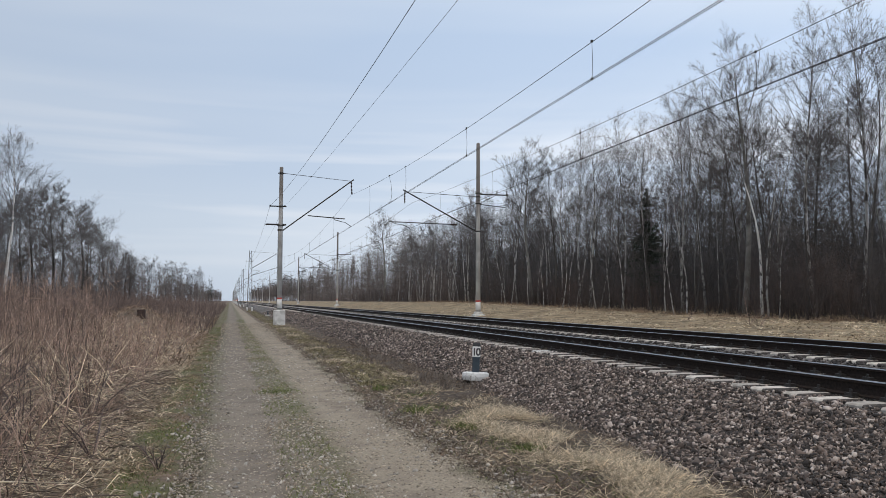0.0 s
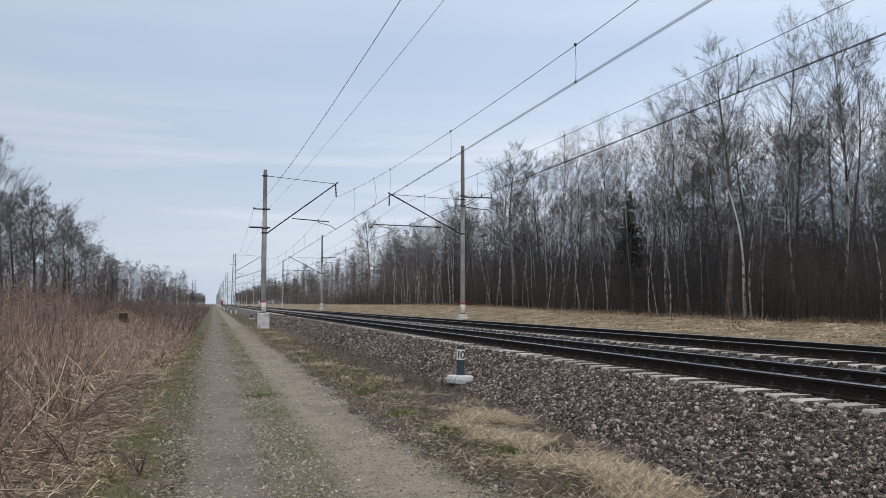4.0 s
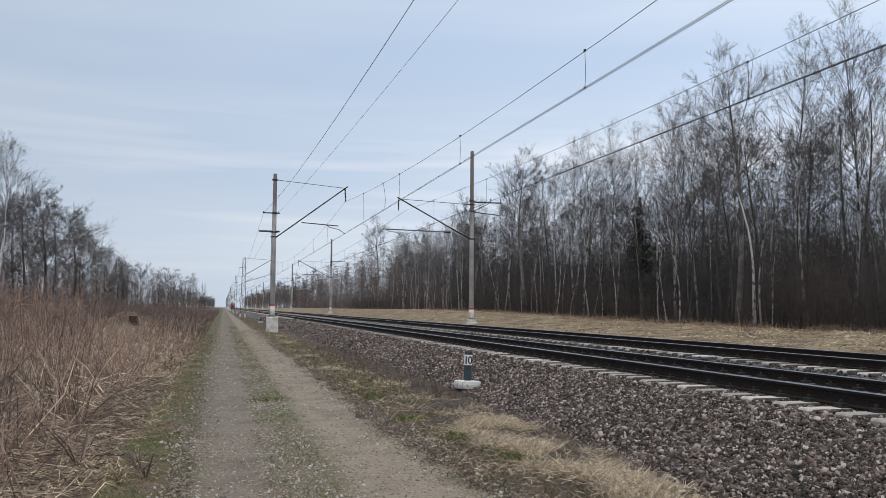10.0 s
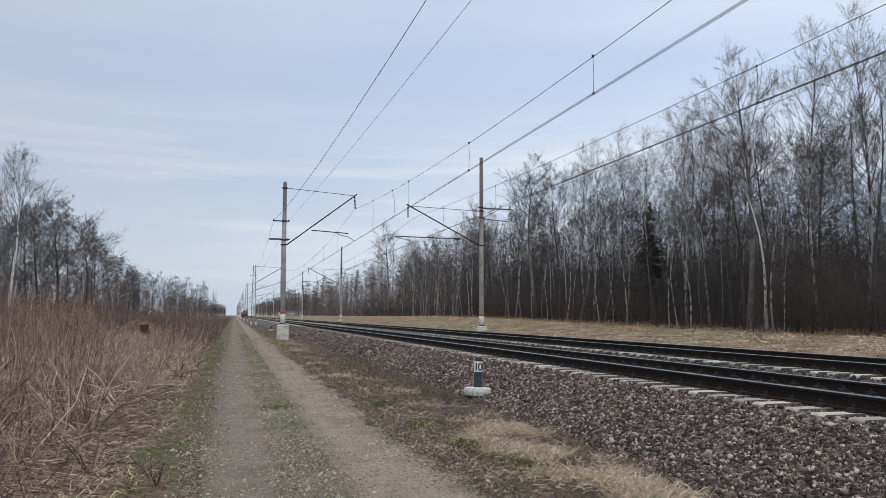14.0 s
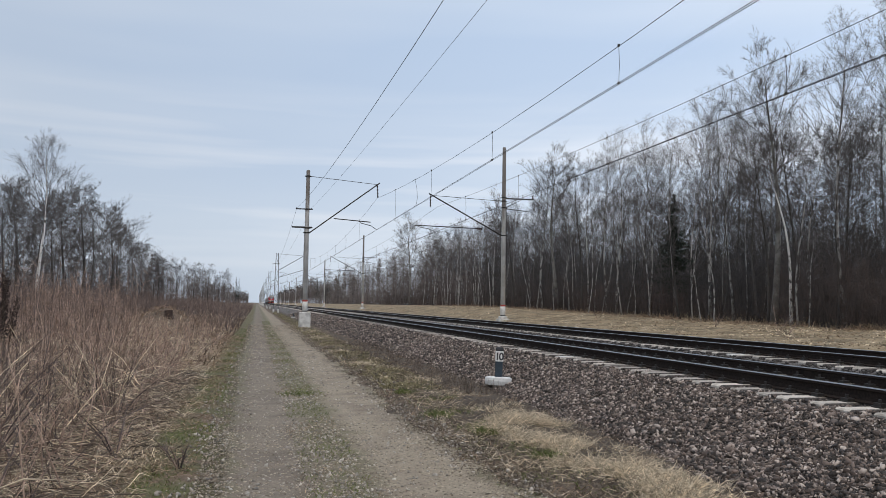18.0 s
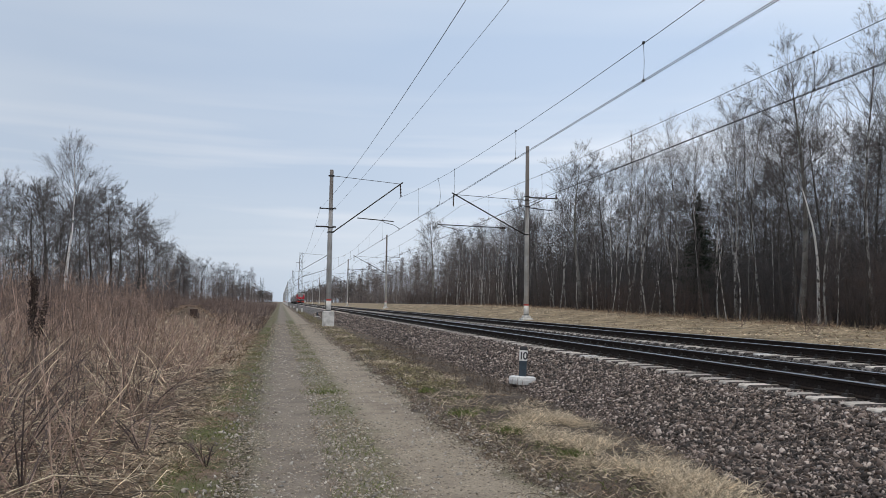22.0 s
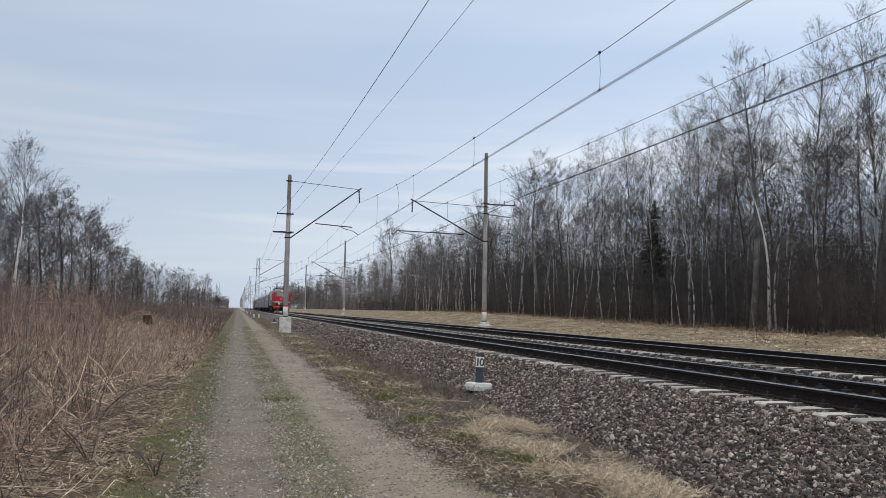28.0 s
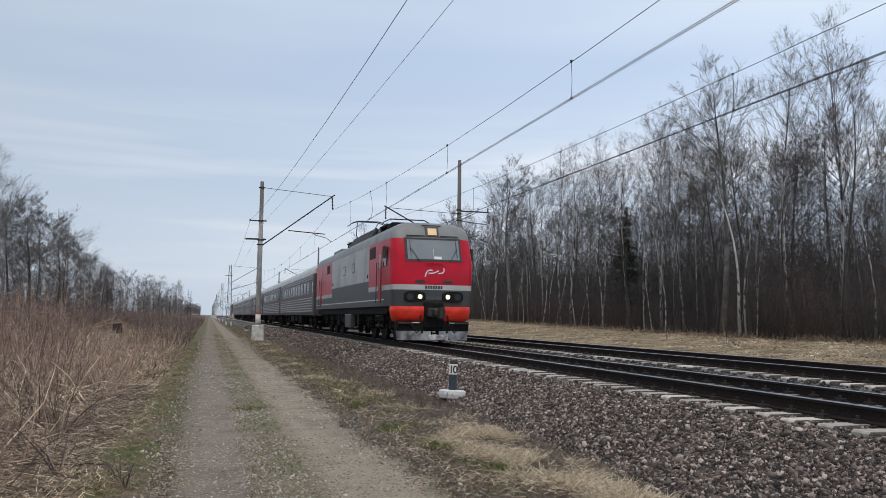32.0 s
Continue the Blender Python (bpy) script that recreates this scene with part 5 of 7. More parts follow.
    # emblem in plain strokes, and the painted number as bars
    for pts in (((-0.32, 2.3), (-0.29, 2.42), (-0.22, 2.51), (-0.12, 2.54), (-0.06, 2.51)),
                ((-0.2, 2.42), (-0.1, 2.42), (0.0, 2.44), (0.08, 2.47), (0.16, 2.52)),
                ((0.34, 2.61), (0.37, 2.55), (0.34, 2.47), (0.27, 2.43), (0.15, 2.42))):
        part("emblem_stroke", ribbon(pts, 0.022), M_TWHITE, t)
    for i in range(7):
        part("number_bar", on_front(-0.32 + i * 0.093, -0.25 + i * 0.093, 1.88, 1.99, 0.012), M_TDARK, t)
    # sides
    for s in (-1, 1):
        x = s * 1.5
        part("side_stripe", Shape().box(x - 0.006, x + 0.006, 1.3, 20.5, 1.49, 1.53), M_TWHITE, t, "thin white side line")
        for y0, y1, z0, z1 in ((1.75, 2.35, 1.5, 3.35), (18.3, 18.9, 1.5, 3.35)):
            d = part("door", Shape().box(x - 0.012, x + 0.012, y0, y1, z0, z1, 0.008), M_TRED, t, "red side door")
            part("door_window", Shape().box(x - 0.018, x + 0.018, y0 + 0.15, y1 - 0.15, 2.6, 3.2, 0.006), M_GLASS, d)
            for y in (y0 - 0.12, y1 + 0.12):
                part("grab_rail", rod((x + s * 0.06, y, 1.4), (x + s * 0.06, y, 2.9), 0.018), M_BLACKP, d)
            part("steps", Shape().box(x - 0.08, x + 0.08, y0, y1, 0.55, 0.6).box(x - 0.08, x + 0.08, y0, y1, 0.9, 0.95), M_IRON, d)
        part("cab_window", Shape().box(x - 0.014, x + 0.014, 0.95, 1.55, 2.7, 3.4, 0.01), M_GLASS, t, "dark cab side window")
        for y0, y1 in ((3.0, 4.1), (15.2, 16.2)):
            g = part("louvre", Shape().box(x - 0.014, x + 0.014, y0, y1, 3.1, 3.55, 0.008), M_BLACKP, t, "black ventilation louvre")
            for i in range(4):
                part("slat", Shape().box(x - 0.025, x + 0.025, y0 + 0.04, y1 - 0.04, 3.14 + i * 0.1, 3.17 + i * 0.1), M_IRON, g)
        for y0 in (7.6, 10.1):
            part("hatch", Shape().box(x - 0.01, x + 0.01, y0, y0 + 0.65, 2.78, 3.2, 0.004), M_TDARK, t)
            part("hatch_cover", Shape().box(x - 0.014, x + 0.014, y0 + 0.06, y0 + 0.59, 2.82, 3.16, 0.004), M_TGREY, t)
        for y0 in (4.45, 13.9):
            part("socket", Shape().box(x - 0.03, x + 0.03, y0, y0 + 0.12, 2.4, 2.55, 0.01), M_BLACKP, t)
        part("battery_box", Shape().box(s * 1.38 - 0.12, s * 1.38 + 0.1, 8.4, 10.0, 0.4, 1.0, 0.03), M_TDARK, t, "grey equipment box under the frame")
        for i in range(7):
            y = 7.2 + 0.9 * i
            part("underfloor_case", Shape().box(s * 1.2 - 0.14, s * 1.2 + 0.14, y, y + 0.55, 0.5 + 0.12 * (i % 3), 1.1, 0.03), M_TBLACK, t)
        part("sand_pipe", Shape().tube([(s * 1.25, 0.75, 1.1), (s * 1.2, 0.85, 0.6), (s * 1.0, 1.15, 0.2)], 0.035, 7), M_TBLACK, t)
        part("cable_tray", Shape().box(s * 1.36 - 0.05, s * 1.36 + 0.05, 1.2, 20.2, 0.98, 1.16, 0.02), M_TBLACK, t)
        part("air_tank", Shape().tube([(s * 1.1, 10.3, 0.75), (s * 1.1, 12.2, 0.75)], 0.22, 14), M_TBLACK, t)
        for i in range(9):
            y = 5.2 + i * 0.62
            part("roof_grille", Shape().add([(s * 1.42, y, 3.74), (s * 1.42, y + 0.48, 3.74), (s * 0.98, y + 0.48, 4.46), (s * 0.98, y, 4.46), (s * 1.47, y, 3.78), (s * 1.47, y + 0.48, 3.78), (s * 1.04, y + 0.48, 4.52), (s * 1.04, y, 4.52)],
                 [(0, 1, 2, 3), (4, 7, 6, 5), (0, 4, 5, 1), (1, 5, 6, 2), (2, 6, 7, 3), (3, 7, 4, 0)]), M_BLACKP, t)
    for y0, y1, h in ((2.6, 3.4, 4.48), (5.2, 10.9, 4.5), (11.1, 11.9, 4.42), (14.8, 17.5, 4.42)):
        part("roof_box", Shape().box(-0.98, 0.98, y0, y1, 4.1, h, 0.05), M_TROOF if y0 > 3 else M_TBLACK, t, "roof equipment box")
    part("roof_conductor", Shape().tube([(0.4, 3.5, 4.55), (0.4, 12, 4.6), (0.4, 17.5, 4.55)], 0.03, 6), M_IRON, t)
    for y in (3.6, 8.6, 12.2, 14.2):
        part("roof_insulator", insulator(Shape(), (0.4, y, 4.28), (0.4, y, 4.58), 0.07, 3), M_PORC, t)
    pantograph(t, 4.6, False)
    pantograph(t, 13.0, True)
    for y in (1.9, 4.0, 6.1, 14.5, 16.6, 18.7):
        wheelset(t, y)
    bogie(t, 1.0, 7.0, (1.9, 4.0, 6.1))
    bogie(t, 13.6, 19.6, (14.5, 16.6, 18.7))
    return t


COACH_LEN = 24.0


def coach():
    t = thing("passenger_coach", "dark passenger coach with pale ribs and window frames", "railway coach", group="coaches behind the locomotive")
    prof = [(1.5, 0.95), (1.53, 1.1), (1.53, 3.45), (1.45, 3.72), (1.2, 4.0), (0.75, 4.18), (0.0, 4.25)]
    full = prof + [(-x, z) for x, z in reversed(prof[:-1])]
    part("side_shell", Shape().prism([(1.5, 0.95), (1.53, 1.1), (1.53, 3.45), (-1.53, 3.45), (-1.53, 1.1), (-1.5, 0.95)], 0, COACH_LEN), M_CSIDE, t, "dark wine-grey steel coach body")
    part("roof", Shape().prism([(x, z) for x, z in full if z >= 3.45], 0.05, COACH_LEN - 0.05), M_TGREY, t, "pale grey curved roof")
    for s in (-1, 1):
        x = s * 1.53
        for i in range(9):
            z = (1.2, 1.36, 1.52, 1.68, 1.84, 2.0, 3.16, 3.28, 3.4)[i]
            part("rib", Shape().box(x - 0.02, x + 0.02, 0.9, COACH_LEN - 0.9, z - 0.032, z + 0.032, 0.008), M_CRIB, t)
        part("red_line", Shape().box(x - 0.01, x + 0.01, 0.2, COACH_LEN - 0.2, 2.12, 2.15), M_CRED, t, "thin red lining")
        part("window_band", Shape().box(x - 0.006, x + 0.006, 1.6, COACH_LEN - 1.6, 2.22, 3.08), M_TDARK, t)
        for i in range(11):
            y = 2.5 + i * 1.8
            w = part("window", Shape().box(x - 0.016, x + 0.016, y, y + 1.05, 2.3, 3.02, 0.01), M_CRIB, t)
            part("pane", Shape().box(x - 0.02, x + 0.02, y + 0.1, y + 0.95, 2.38, 2.94, 0.004), M_GLASS, w)
        for y in (0.25, COACH_LEN - 1.0):
            d = part("door", Shape().box(x - 0.014, x + 0.014, y, y + 0.75, 1.15, 3.1, 0.01), M_TDARK, t)
            part("door_window", Shape().box(x - 0.02, x + 0.02, y + 0.18, y + 0.57, 2.3, 2.95, 0.005), M_GLASS, d)
    for y in (-0.28, COACH_LEN):
        part("gangway", Shape().box(-0.75, 0.75, y, y + 0.28, 1.1, 3.5, 0.06), M_TBLACK, t, "black rubber gangway")
    part("underframe", Shape().box(-1.3, 1.3, 0.4, COACH_LEN - 0.4, 0.85, 1.02, 0.03), M_TBLACK, t)
    for y0, y1, z0 in ((8.0, 10.2, 0.4), (11.0, 12.4, 0.5), (13.5, 15.6, 0.42)):
        for s in (-1, 1):
            part("underfloor_box", Shape().box(s * 1.15 - 0.2, s * 1.15 + 0.2, y0, y1, z0, 0.95, 0.04), M_TBLACK, t)
    for i in range(4):
        part("roof_vent", Shape().box(-0.2, 0.2, 3 + i * 6, 3.5 + i * 6, 4.18, 4.4, 0.05), M_TROOF, t)
    for y in (2.3, 4.7, COACH_LEN - 4.7, COACH_LEN - 2.3):
        wheelset(t, y, 0.475)
    bogie(t, 1.7, 5.3, (2.3, 4.7), 0.55)
    bogie(t, COACH_LEN - 5.3, COACH_LEN - 1.7, (COACH_LEN - 4.7, COACH_LEN - 2.3), 0.55)
    return t


LOCO = locomotive()
FIRST = coach()
COACHES = [FIRST] + [copy_thing(FIRST, pose(0, 0, 0)) for _ in range(6)]


# ---- trees ----
def grow(rng, height, spread, clear, limbs, per_limb, per_branch, per_twig, r0, rise=0.5, droop=0.0, lean=0.0, open_angle=(70, 25), twig_r=0.006, fullest=0.5, fork=0.5):
    """A bare tree: its trunk as a Shape, and its branches and twigs as arrays. The limbs fill a rounded crown of that half width."""
    zs = np.linspace(0, height, 10)
    phase = rng.uniform(0, 6.28, 2)
    bend = height * 0.022
    tx = bend * np.sin(zs / height * 5 + phase[0]) - bend * np.sin(phase[0]) + lean * zs
    ty = bend * np.sin(zs / height * 4 + phase[1]) - bend * np.sin(phase[1])
    rad = r0 * (1 - zs / height) ** 0.85 + 0.01
    rad[0] *= 1.25
    trunk = Shape().tube([(a, b, c) for a, b, c in zip(tx, ty, zs)], [float(r) for r in rad], 8)
    h = clear + (0.985 - clear) * np.sort(rng.uniform(0, 1, limbs) ** 0.75)
    rel = (h - clear) / (1 - clear)
    p0 = np.stack([np.interp(h * height, zs, tx), np.interp(h * height, zs, ty), h * height], 1)
    az = np.arange(limbs) * 2.4 + rng.uniform(-0.5, 0.5, limbs)
    ang = np.radians(open_angle[0] + (open_angle[1] - open_angle[0]) * rel + rng.uniform(-9, 9, limbs))
    d = np.stack([np.cos(az) * np.sin(ang), np.sin(az) * np.sin(ang), np.cos(ang)], 1)
    ends = np.clip(rel + 0.4 * spread / np.tan(ang) / (height * (1 - clear)), 0.0, 1.0)
    far = np.where(ends > fullest, (ends - fullest) / (1 - fullest), (fullest - ends) / fullest * 0.85)
    wide = spread * np.sqrt(np.maximum(0.12, 1 - far * far))
    length = 0.7 * wide / np.sin(ang) * rng.uniform(0.7, 1.12, limbs)
    length = np.minimum(length, (1.09 - h) * height / np.maximum(np.cos(ang), 0.2))
    pm = p0 + d * length[:, None] * 0.5
    p1 = pm + unit(d + np.array([0, 0, rise * 0.6])) * length[:, None] * 0.5
    rl = np.minimum(np.interp(h * height, zs, rad) * 0.42, 0.005 + 0.0085 * length)
    out = [bents(p0, pm, p1, rl, rl * 0.62)]
    span = length
    for level, (count, share, angle) in enumerate(((per_limb, 0.6, fork), (per_branch, 0.56, fork * 1.1), (per_twig, 0.6, fork * 1.15))):
        if not count:
            break
        n = len(p0) * count
        rep = np.repeat(np.arange(len(p0)), count)
        t = 0.22 + 0.78 * rng.uniform(0, 1, n)[:, None] ** 0.65
        a = np.where(t < 0.5, p0[rep] + (pm[rep] - p0[rep]) * t * 2, pm[rep] + (p1[rep] - pm[rep]) * (t * 2 - 1))
        along = unit(np.where(t < 0.5, pm[rep] - p0[rep], p1[rep] - pm[rep]))
        u, w = around(along)
        spin = rng.uniform(0, 6.28, (n, 1))
        off = (angle + rng.normal(0, 0.16, n))[:, None]
        dirn = unit(along * np.cos(off) + (u * np.cos(spin) + w * np.sin(spin)) * np.sin(off) + np.array([0, 0, rise * 0.28 - (droop if level == 2 else 0.0)]))
        ln = span[rep] * share * (1.2 - 0.5 * t[:, 0]) * rng.uniform(0.55, 1.2, n)
        b = a + dirn * ln[:, None] * 0.5
        c = b + unit(dirn + np.array([0, 0, rise * 0.3 - (droop if level >= 1 else 0)])) * ln[:, None] * 0.5
        if level == 0:
            out.append(bents(a, b, c, rl[rep] * 0.5, rl[rep] * 0.32))
            rl = rl[rep] * 0.4
        else:
            out.append(spikes(a, c, np.full(n, twig_r * (1.4 if level == 1 else 1.0))))
        p0, pm, p1, span = a, b, c, ln
    return trunk, joined(out)


def tree_kind(name, label, category, seed, bark, twig, **how):
    """Builds a tree once, far below the ground's edge of sight; copies stand in the wood."""
    rng = np.random.default_rng(seed)
    trunk, crown = grow(rng, **how)
    return (mesh_of("trunk", trunk.v, trunk.f, bark, True), mesh_of("crown", crown[0], crown[1], twig), name, label, category, how["height"])


def plant(kind, x, y, height, turn, group, tilt=0.0, label=""):
    trunk, crown, name, text, category, h = kind
    t = thing(name, label or text, category, x, y, float(ground_z(x, y)) - 0.05, group=group)
    s = 0.87 * height / h
    t.scale = (s, s, s)
    t.rotation_euler = (radians(tilt), radians(tilt * 0.6), turn)
    part("trunk", trunk, None, t)
    part("crown", crown, None, t)
    return t


BIRCH_TXT = "bare slender birch with white bark and fine drooping twigs"
def bare(seed, bark, twig, name, text, **how):
    return tree_kind(name, text, "tree", seed, bark, twig, **how)


FAN = "bare birch with white trunk and a broad lacy crown"
ASPEN = "tall bare aspen with pale grey trunk and rounded crown"
KINDS = {
    "birch1": bare(11, M_BIRCH, M_TWIG_B, "birch_tree", BIRCH_TXT, height=16, spread=3.3, clear=0.34, limbs=44, per_limb=6, per_branch=5, per_twig=3, r0=0.1, rise=0.5, droop=0.35, open_angle=(50, 24), fullest=0.55, fork=0.5),
    "birch2": bare(12, M_BIRCH, M_TWIG_B, "birch_tree", BIRCH_TXT, height=14, spread=2.9, clear=0.4, limbs=38, per_limb=6, per_branch=5, per_twig=3, r0=0.085, rise=0.5, droop=0.4, lean=0.04, open_angle=(50, 24), fullest=0.6, fork=0.5),
    "birch3": bare(13, M_BIRCH, M_TWIG_B, "birch_tree", BIRCH_TXT, height=12, spread=2.4, clear=0.42, limbs=30, per_limb=6, per_branch=5, per_twig=3, r0=0.06, rise=0.5, droop=0.35, lean=-0.06, open_angle=(50, 26), fullest=0.6, fork=0.5),
    "fan": bare(15, M_BIRCH_W, M_TWIG_B, "birch_tree", FAN, height=15, spread=3.9, clear=0.3, limbs=50, per_limb=7, per_branch=6, per_twig=3, r0=0.17, rise=0.35, droop=0.25, open_angle=(52, 26), fullest=0.6, fork=0.45, twig_r=0.0062),
    "slim": bare(14, M_BIRCH_W, M_TWIG_B, "birch_tree", BIRCH_TXT, height=9, spread=1.2, clear=0.5, limbs=16, per_limb=5, per_branch=4, per_twig=0, r0=0.095, rise=0.5, droop=0.1, open_angle=(50, 24)),
    "pole": bare(16, M_BIRCH, M_TWIG_B, "birch_tree", "thin leaning young birch with pale stem at the wood's edge", height=8, spread=1.1, clear=0.45, limbs=16, per_limb=5, per_branch=4, per_twig=0, r0=0.045, rise=0.5, lean=0.05, open_angle=(46, 24)),
    "aspen": bare(21, M_ASPEN, M_TWIG, "aspen_tree", ASPEN, height=15.6, spread=3.7, clear=0.42, limbs=36, per_limb=7, per_branch=6, per_twig=4, r0=0.2, rise=0.5, open_angle=(64, 26), fullest=0.56, fork=0.6, twig_r=0.0075),
    "alder1": bare(31, M_BARK, M_TWIG, "alder_tree", "bare dark-barked tree with a dense twiggy crown", height=13, spread=3.8, clear=0.2, limbs=36, per_limb=7, per_branch=6, per_twig=3, r0=0.1, rise=0.4, open_angle=(66, 30), fullest=0.5, fork=0.62, twig_r=0.0075),
    "alder2": bare(32, M_BARK, M_TWIG, "alder_tree", "bare dark-barked tree with upright branches", height=15, spread=3.4, clear=0.28, limbs=36, per_limb=7, per_branch=6, per_twig=3, r0=0.1, rise=0.5, open_angle=(58, 26), fullest=0.55, fork=0.56, twig_r=0.0075),
    "thin": bare(33, M_ASPEN, M_TWIG, "young_tree", "thin bare young tree with pale stem among undergrowth", height=9, spread=1.7, clear=0.25, limbs=26, per_limb=6, per_branch=5, per_twig=2, r0=0.045, rise=0.5, open_angle=(52, 26)),
    "oak": bare(41, M_BARK, M_TWIG, "oak_tree", "bare dark oak with crooked spreading limbs", height=12, spread=5.2, clear=0.16, limbs=30, per_limb=8, per_branch=7, per_twig=4, r0=0.17, rise=0.35, open_angle=(70, 28), fullest=0.6, fork=0.66, twig_r=0.01),
}


def spruce(x, y, height, n=420, k=26, seed=5):
    t = thing("spruce_tree", "dark green spruce standing among bare trees", "tree", x, y, float(ground_z(x, y)) - 0.05)
    part("trunk", Shape().tube([(0, 0, 0), (0, 0, height)], [0.13, 0.02], 8), M_BARK, t)
    rng = np.random.default_rng(seed)
    h = 0.22 + 0.77 * rng.uniform(0, 1, n) ** 0.8
    az = rng.uniform(0, 6.28, n)
    reach = (0.04 + 0.27 * height * (1 - h)) * rng.uniform(0.45, 1.15, n)
    p0 = np.stack([np.zeros(n), np.zeros(n), h * height], 1)
    d = np.stack([np.cos(az), np.sin(az), -0.25 * np.ones(n)], 1)
    p1 = p0 + d * reach[:, None] + np.array([0, 0, 0.1])
    out = [spikes(p0, p1, np.full(n, 0.02))]
    rep = np.repeat(np.arange(n), k)
    s = rng.uniform(0.15, 1.0, n * k)[:, None]
    a = p0[rep] + (p1[rep] - p0[rep]) * s
    dirn = unit(d[rep] * 0.8 + rng.normal(0, 0.55, (n * k, 3)) + np.array([0, 0, -0.25]))
    out.append(spikes(a, a + dirn * rng.uniform(0.12, 0.34, (n * k, 1)) * (0.25 + 1.6 * (1 - h[rep]))[:, None], np.full(n * k, 0.022)))
    part("needles", joined(out), M_NEEDLE, t, "dense dark green needled boughs")


EDGE = "trees along the wood's edge"
# the trees that stand out
plant(KINDS["aspen"], 28.0, 40.3, 16.6, 0.4, EDGE)
slim = plant(KINDS["slim"], 26.3, 36.4, 9.1, 0.0, EDGE, label="slim white-barked birch leaning over the grass")
slim.rotation_euler = (radians(-4.5), radians(-6), 0)
plant(KINDS["birch1"], 29.0, 32.6, 16.3, 1.0, EDGE)
plant(KINDS["birch1"], 28.0, 34.6, 16.2, 4.0, EDGE)
plant(KINDS["alder2"], 27.8, 30.6, 13.0, 3.0, EDGE)
plant(KINDS["birch2"], 28.5, 45.0, 14.5, 0.2, EDGE)
plant(KINDS["birch2"], 28.6, 47.8, 15.0, 2.2, EDGE)
plant(KINDS["birch1"], 29.5, 54.0, 14.8, 5.0, EDGE)
plant(KINDS["birch1"], 29.2, 57.5, 15.4, 0.9, EDGE)
plant(KINDS["aspen"], 28.0, 73.9, 16.2, 2.9, EDGE, label="tall bare aspen standing clear above the smaller trees")
plant(KINDS["birch1"], 27.8, 77.5, 15.5, 3.3, EDGE)
plant(KINDS["aspen"], 28.0, 152.0, 18.0, 1.2, EDGE, label="tall bare aspen standing clear above the smaller trees")
plant(KINDS["birch2"], 27.0, 92.0, 14.5, 1.9, EDGE, tilt=4)
spruce(30.2, 55.4, 9.2)
for i, (x, y, h) in enumerate(((27.0, 322, 12.0), (28.0, 345, 12.5), (26.5, 372, 12.0), (29.0, 300, 10.5), (-9.5, 395, 13.0), (-9.0, 430, 13.5))):
    spruce(x, y, h, 150, 9, 20 + i)
for i in range(30):
    y = 27 + 3.0 * i + 1.8 * math.sin(i * 4.1)
    plant(KINDS["pole"], 26.5 + 0.8 * math.sin(i * 1.9), y, 6.8 + 2.2 * math.sin(i * 2.7), i * 1.7, EDGE, tilt=7 * math.sin(i * 5.3))
for i in range(15):
    plant(KINDS["birch3" if i % 3 else "birch2"], 27.2 + 0.8 * math.sin(i * 2.1), 93 + 2.7 * i + math.cos(i * 3.7), 11.5 + 1.3 * math.sin(i * 1.7), i * 1.3, EDGE, tilt=5 * math.sin(i * 2.9))
plant(KINDS["birch1"], 28.6, 62.0, 15.4, 2.0, EDGE)
plant(KINDS["birch1"], 29.4, 65.5, 15.8, 4.4, EDGE)
plant(KINDS["alder2"], 28.2, 68.6, 14.6, 0.7, EDGE)
plant(KINDS["birch2"], 29.8, 70.8, 15.0, 5.5, EDGE)
plant(KINDS["birch1"], 30.4, 50.6, 16.4, 2.6, EDGE)
plant(KINDS["alder1"], 28.6, 42.6, 11.0, 2.6, EDGE)
plant(KINDS["alder1"], 29.6, 36.4, 12.0, 0.6, EDGE)
rng = np.random.default_rng(77)
NAMES = ["birch1", "birch2", "alder1", "alder1", "alder2", "alder2", "thin", "birch3"]
for row, (x0, gap, hmin, hmax) in enumerate(((27.6, 3.9, 7.0, 11.5), (31.0, 4.0, 9.5, 14.0), (35.0, 4.2, 12.5, 15.5))):
    y = 24.0 + row * 1.3
    while y < 118:
        k = NAMES[int(rng.integers(0, len(NAMES)))]
        plant(KINDS[k], x0 + rng.uniform(-1.1, 1.1), y, rng.uniform(hmin, hmax) * (1 + 0.0006 * y), rng.uniform(0, 6.28), EDGE, tilt=rng.uniform(-7, 7))
        y += gap * rng.uniform(0.6, 1.4) * (1 + y / 160)

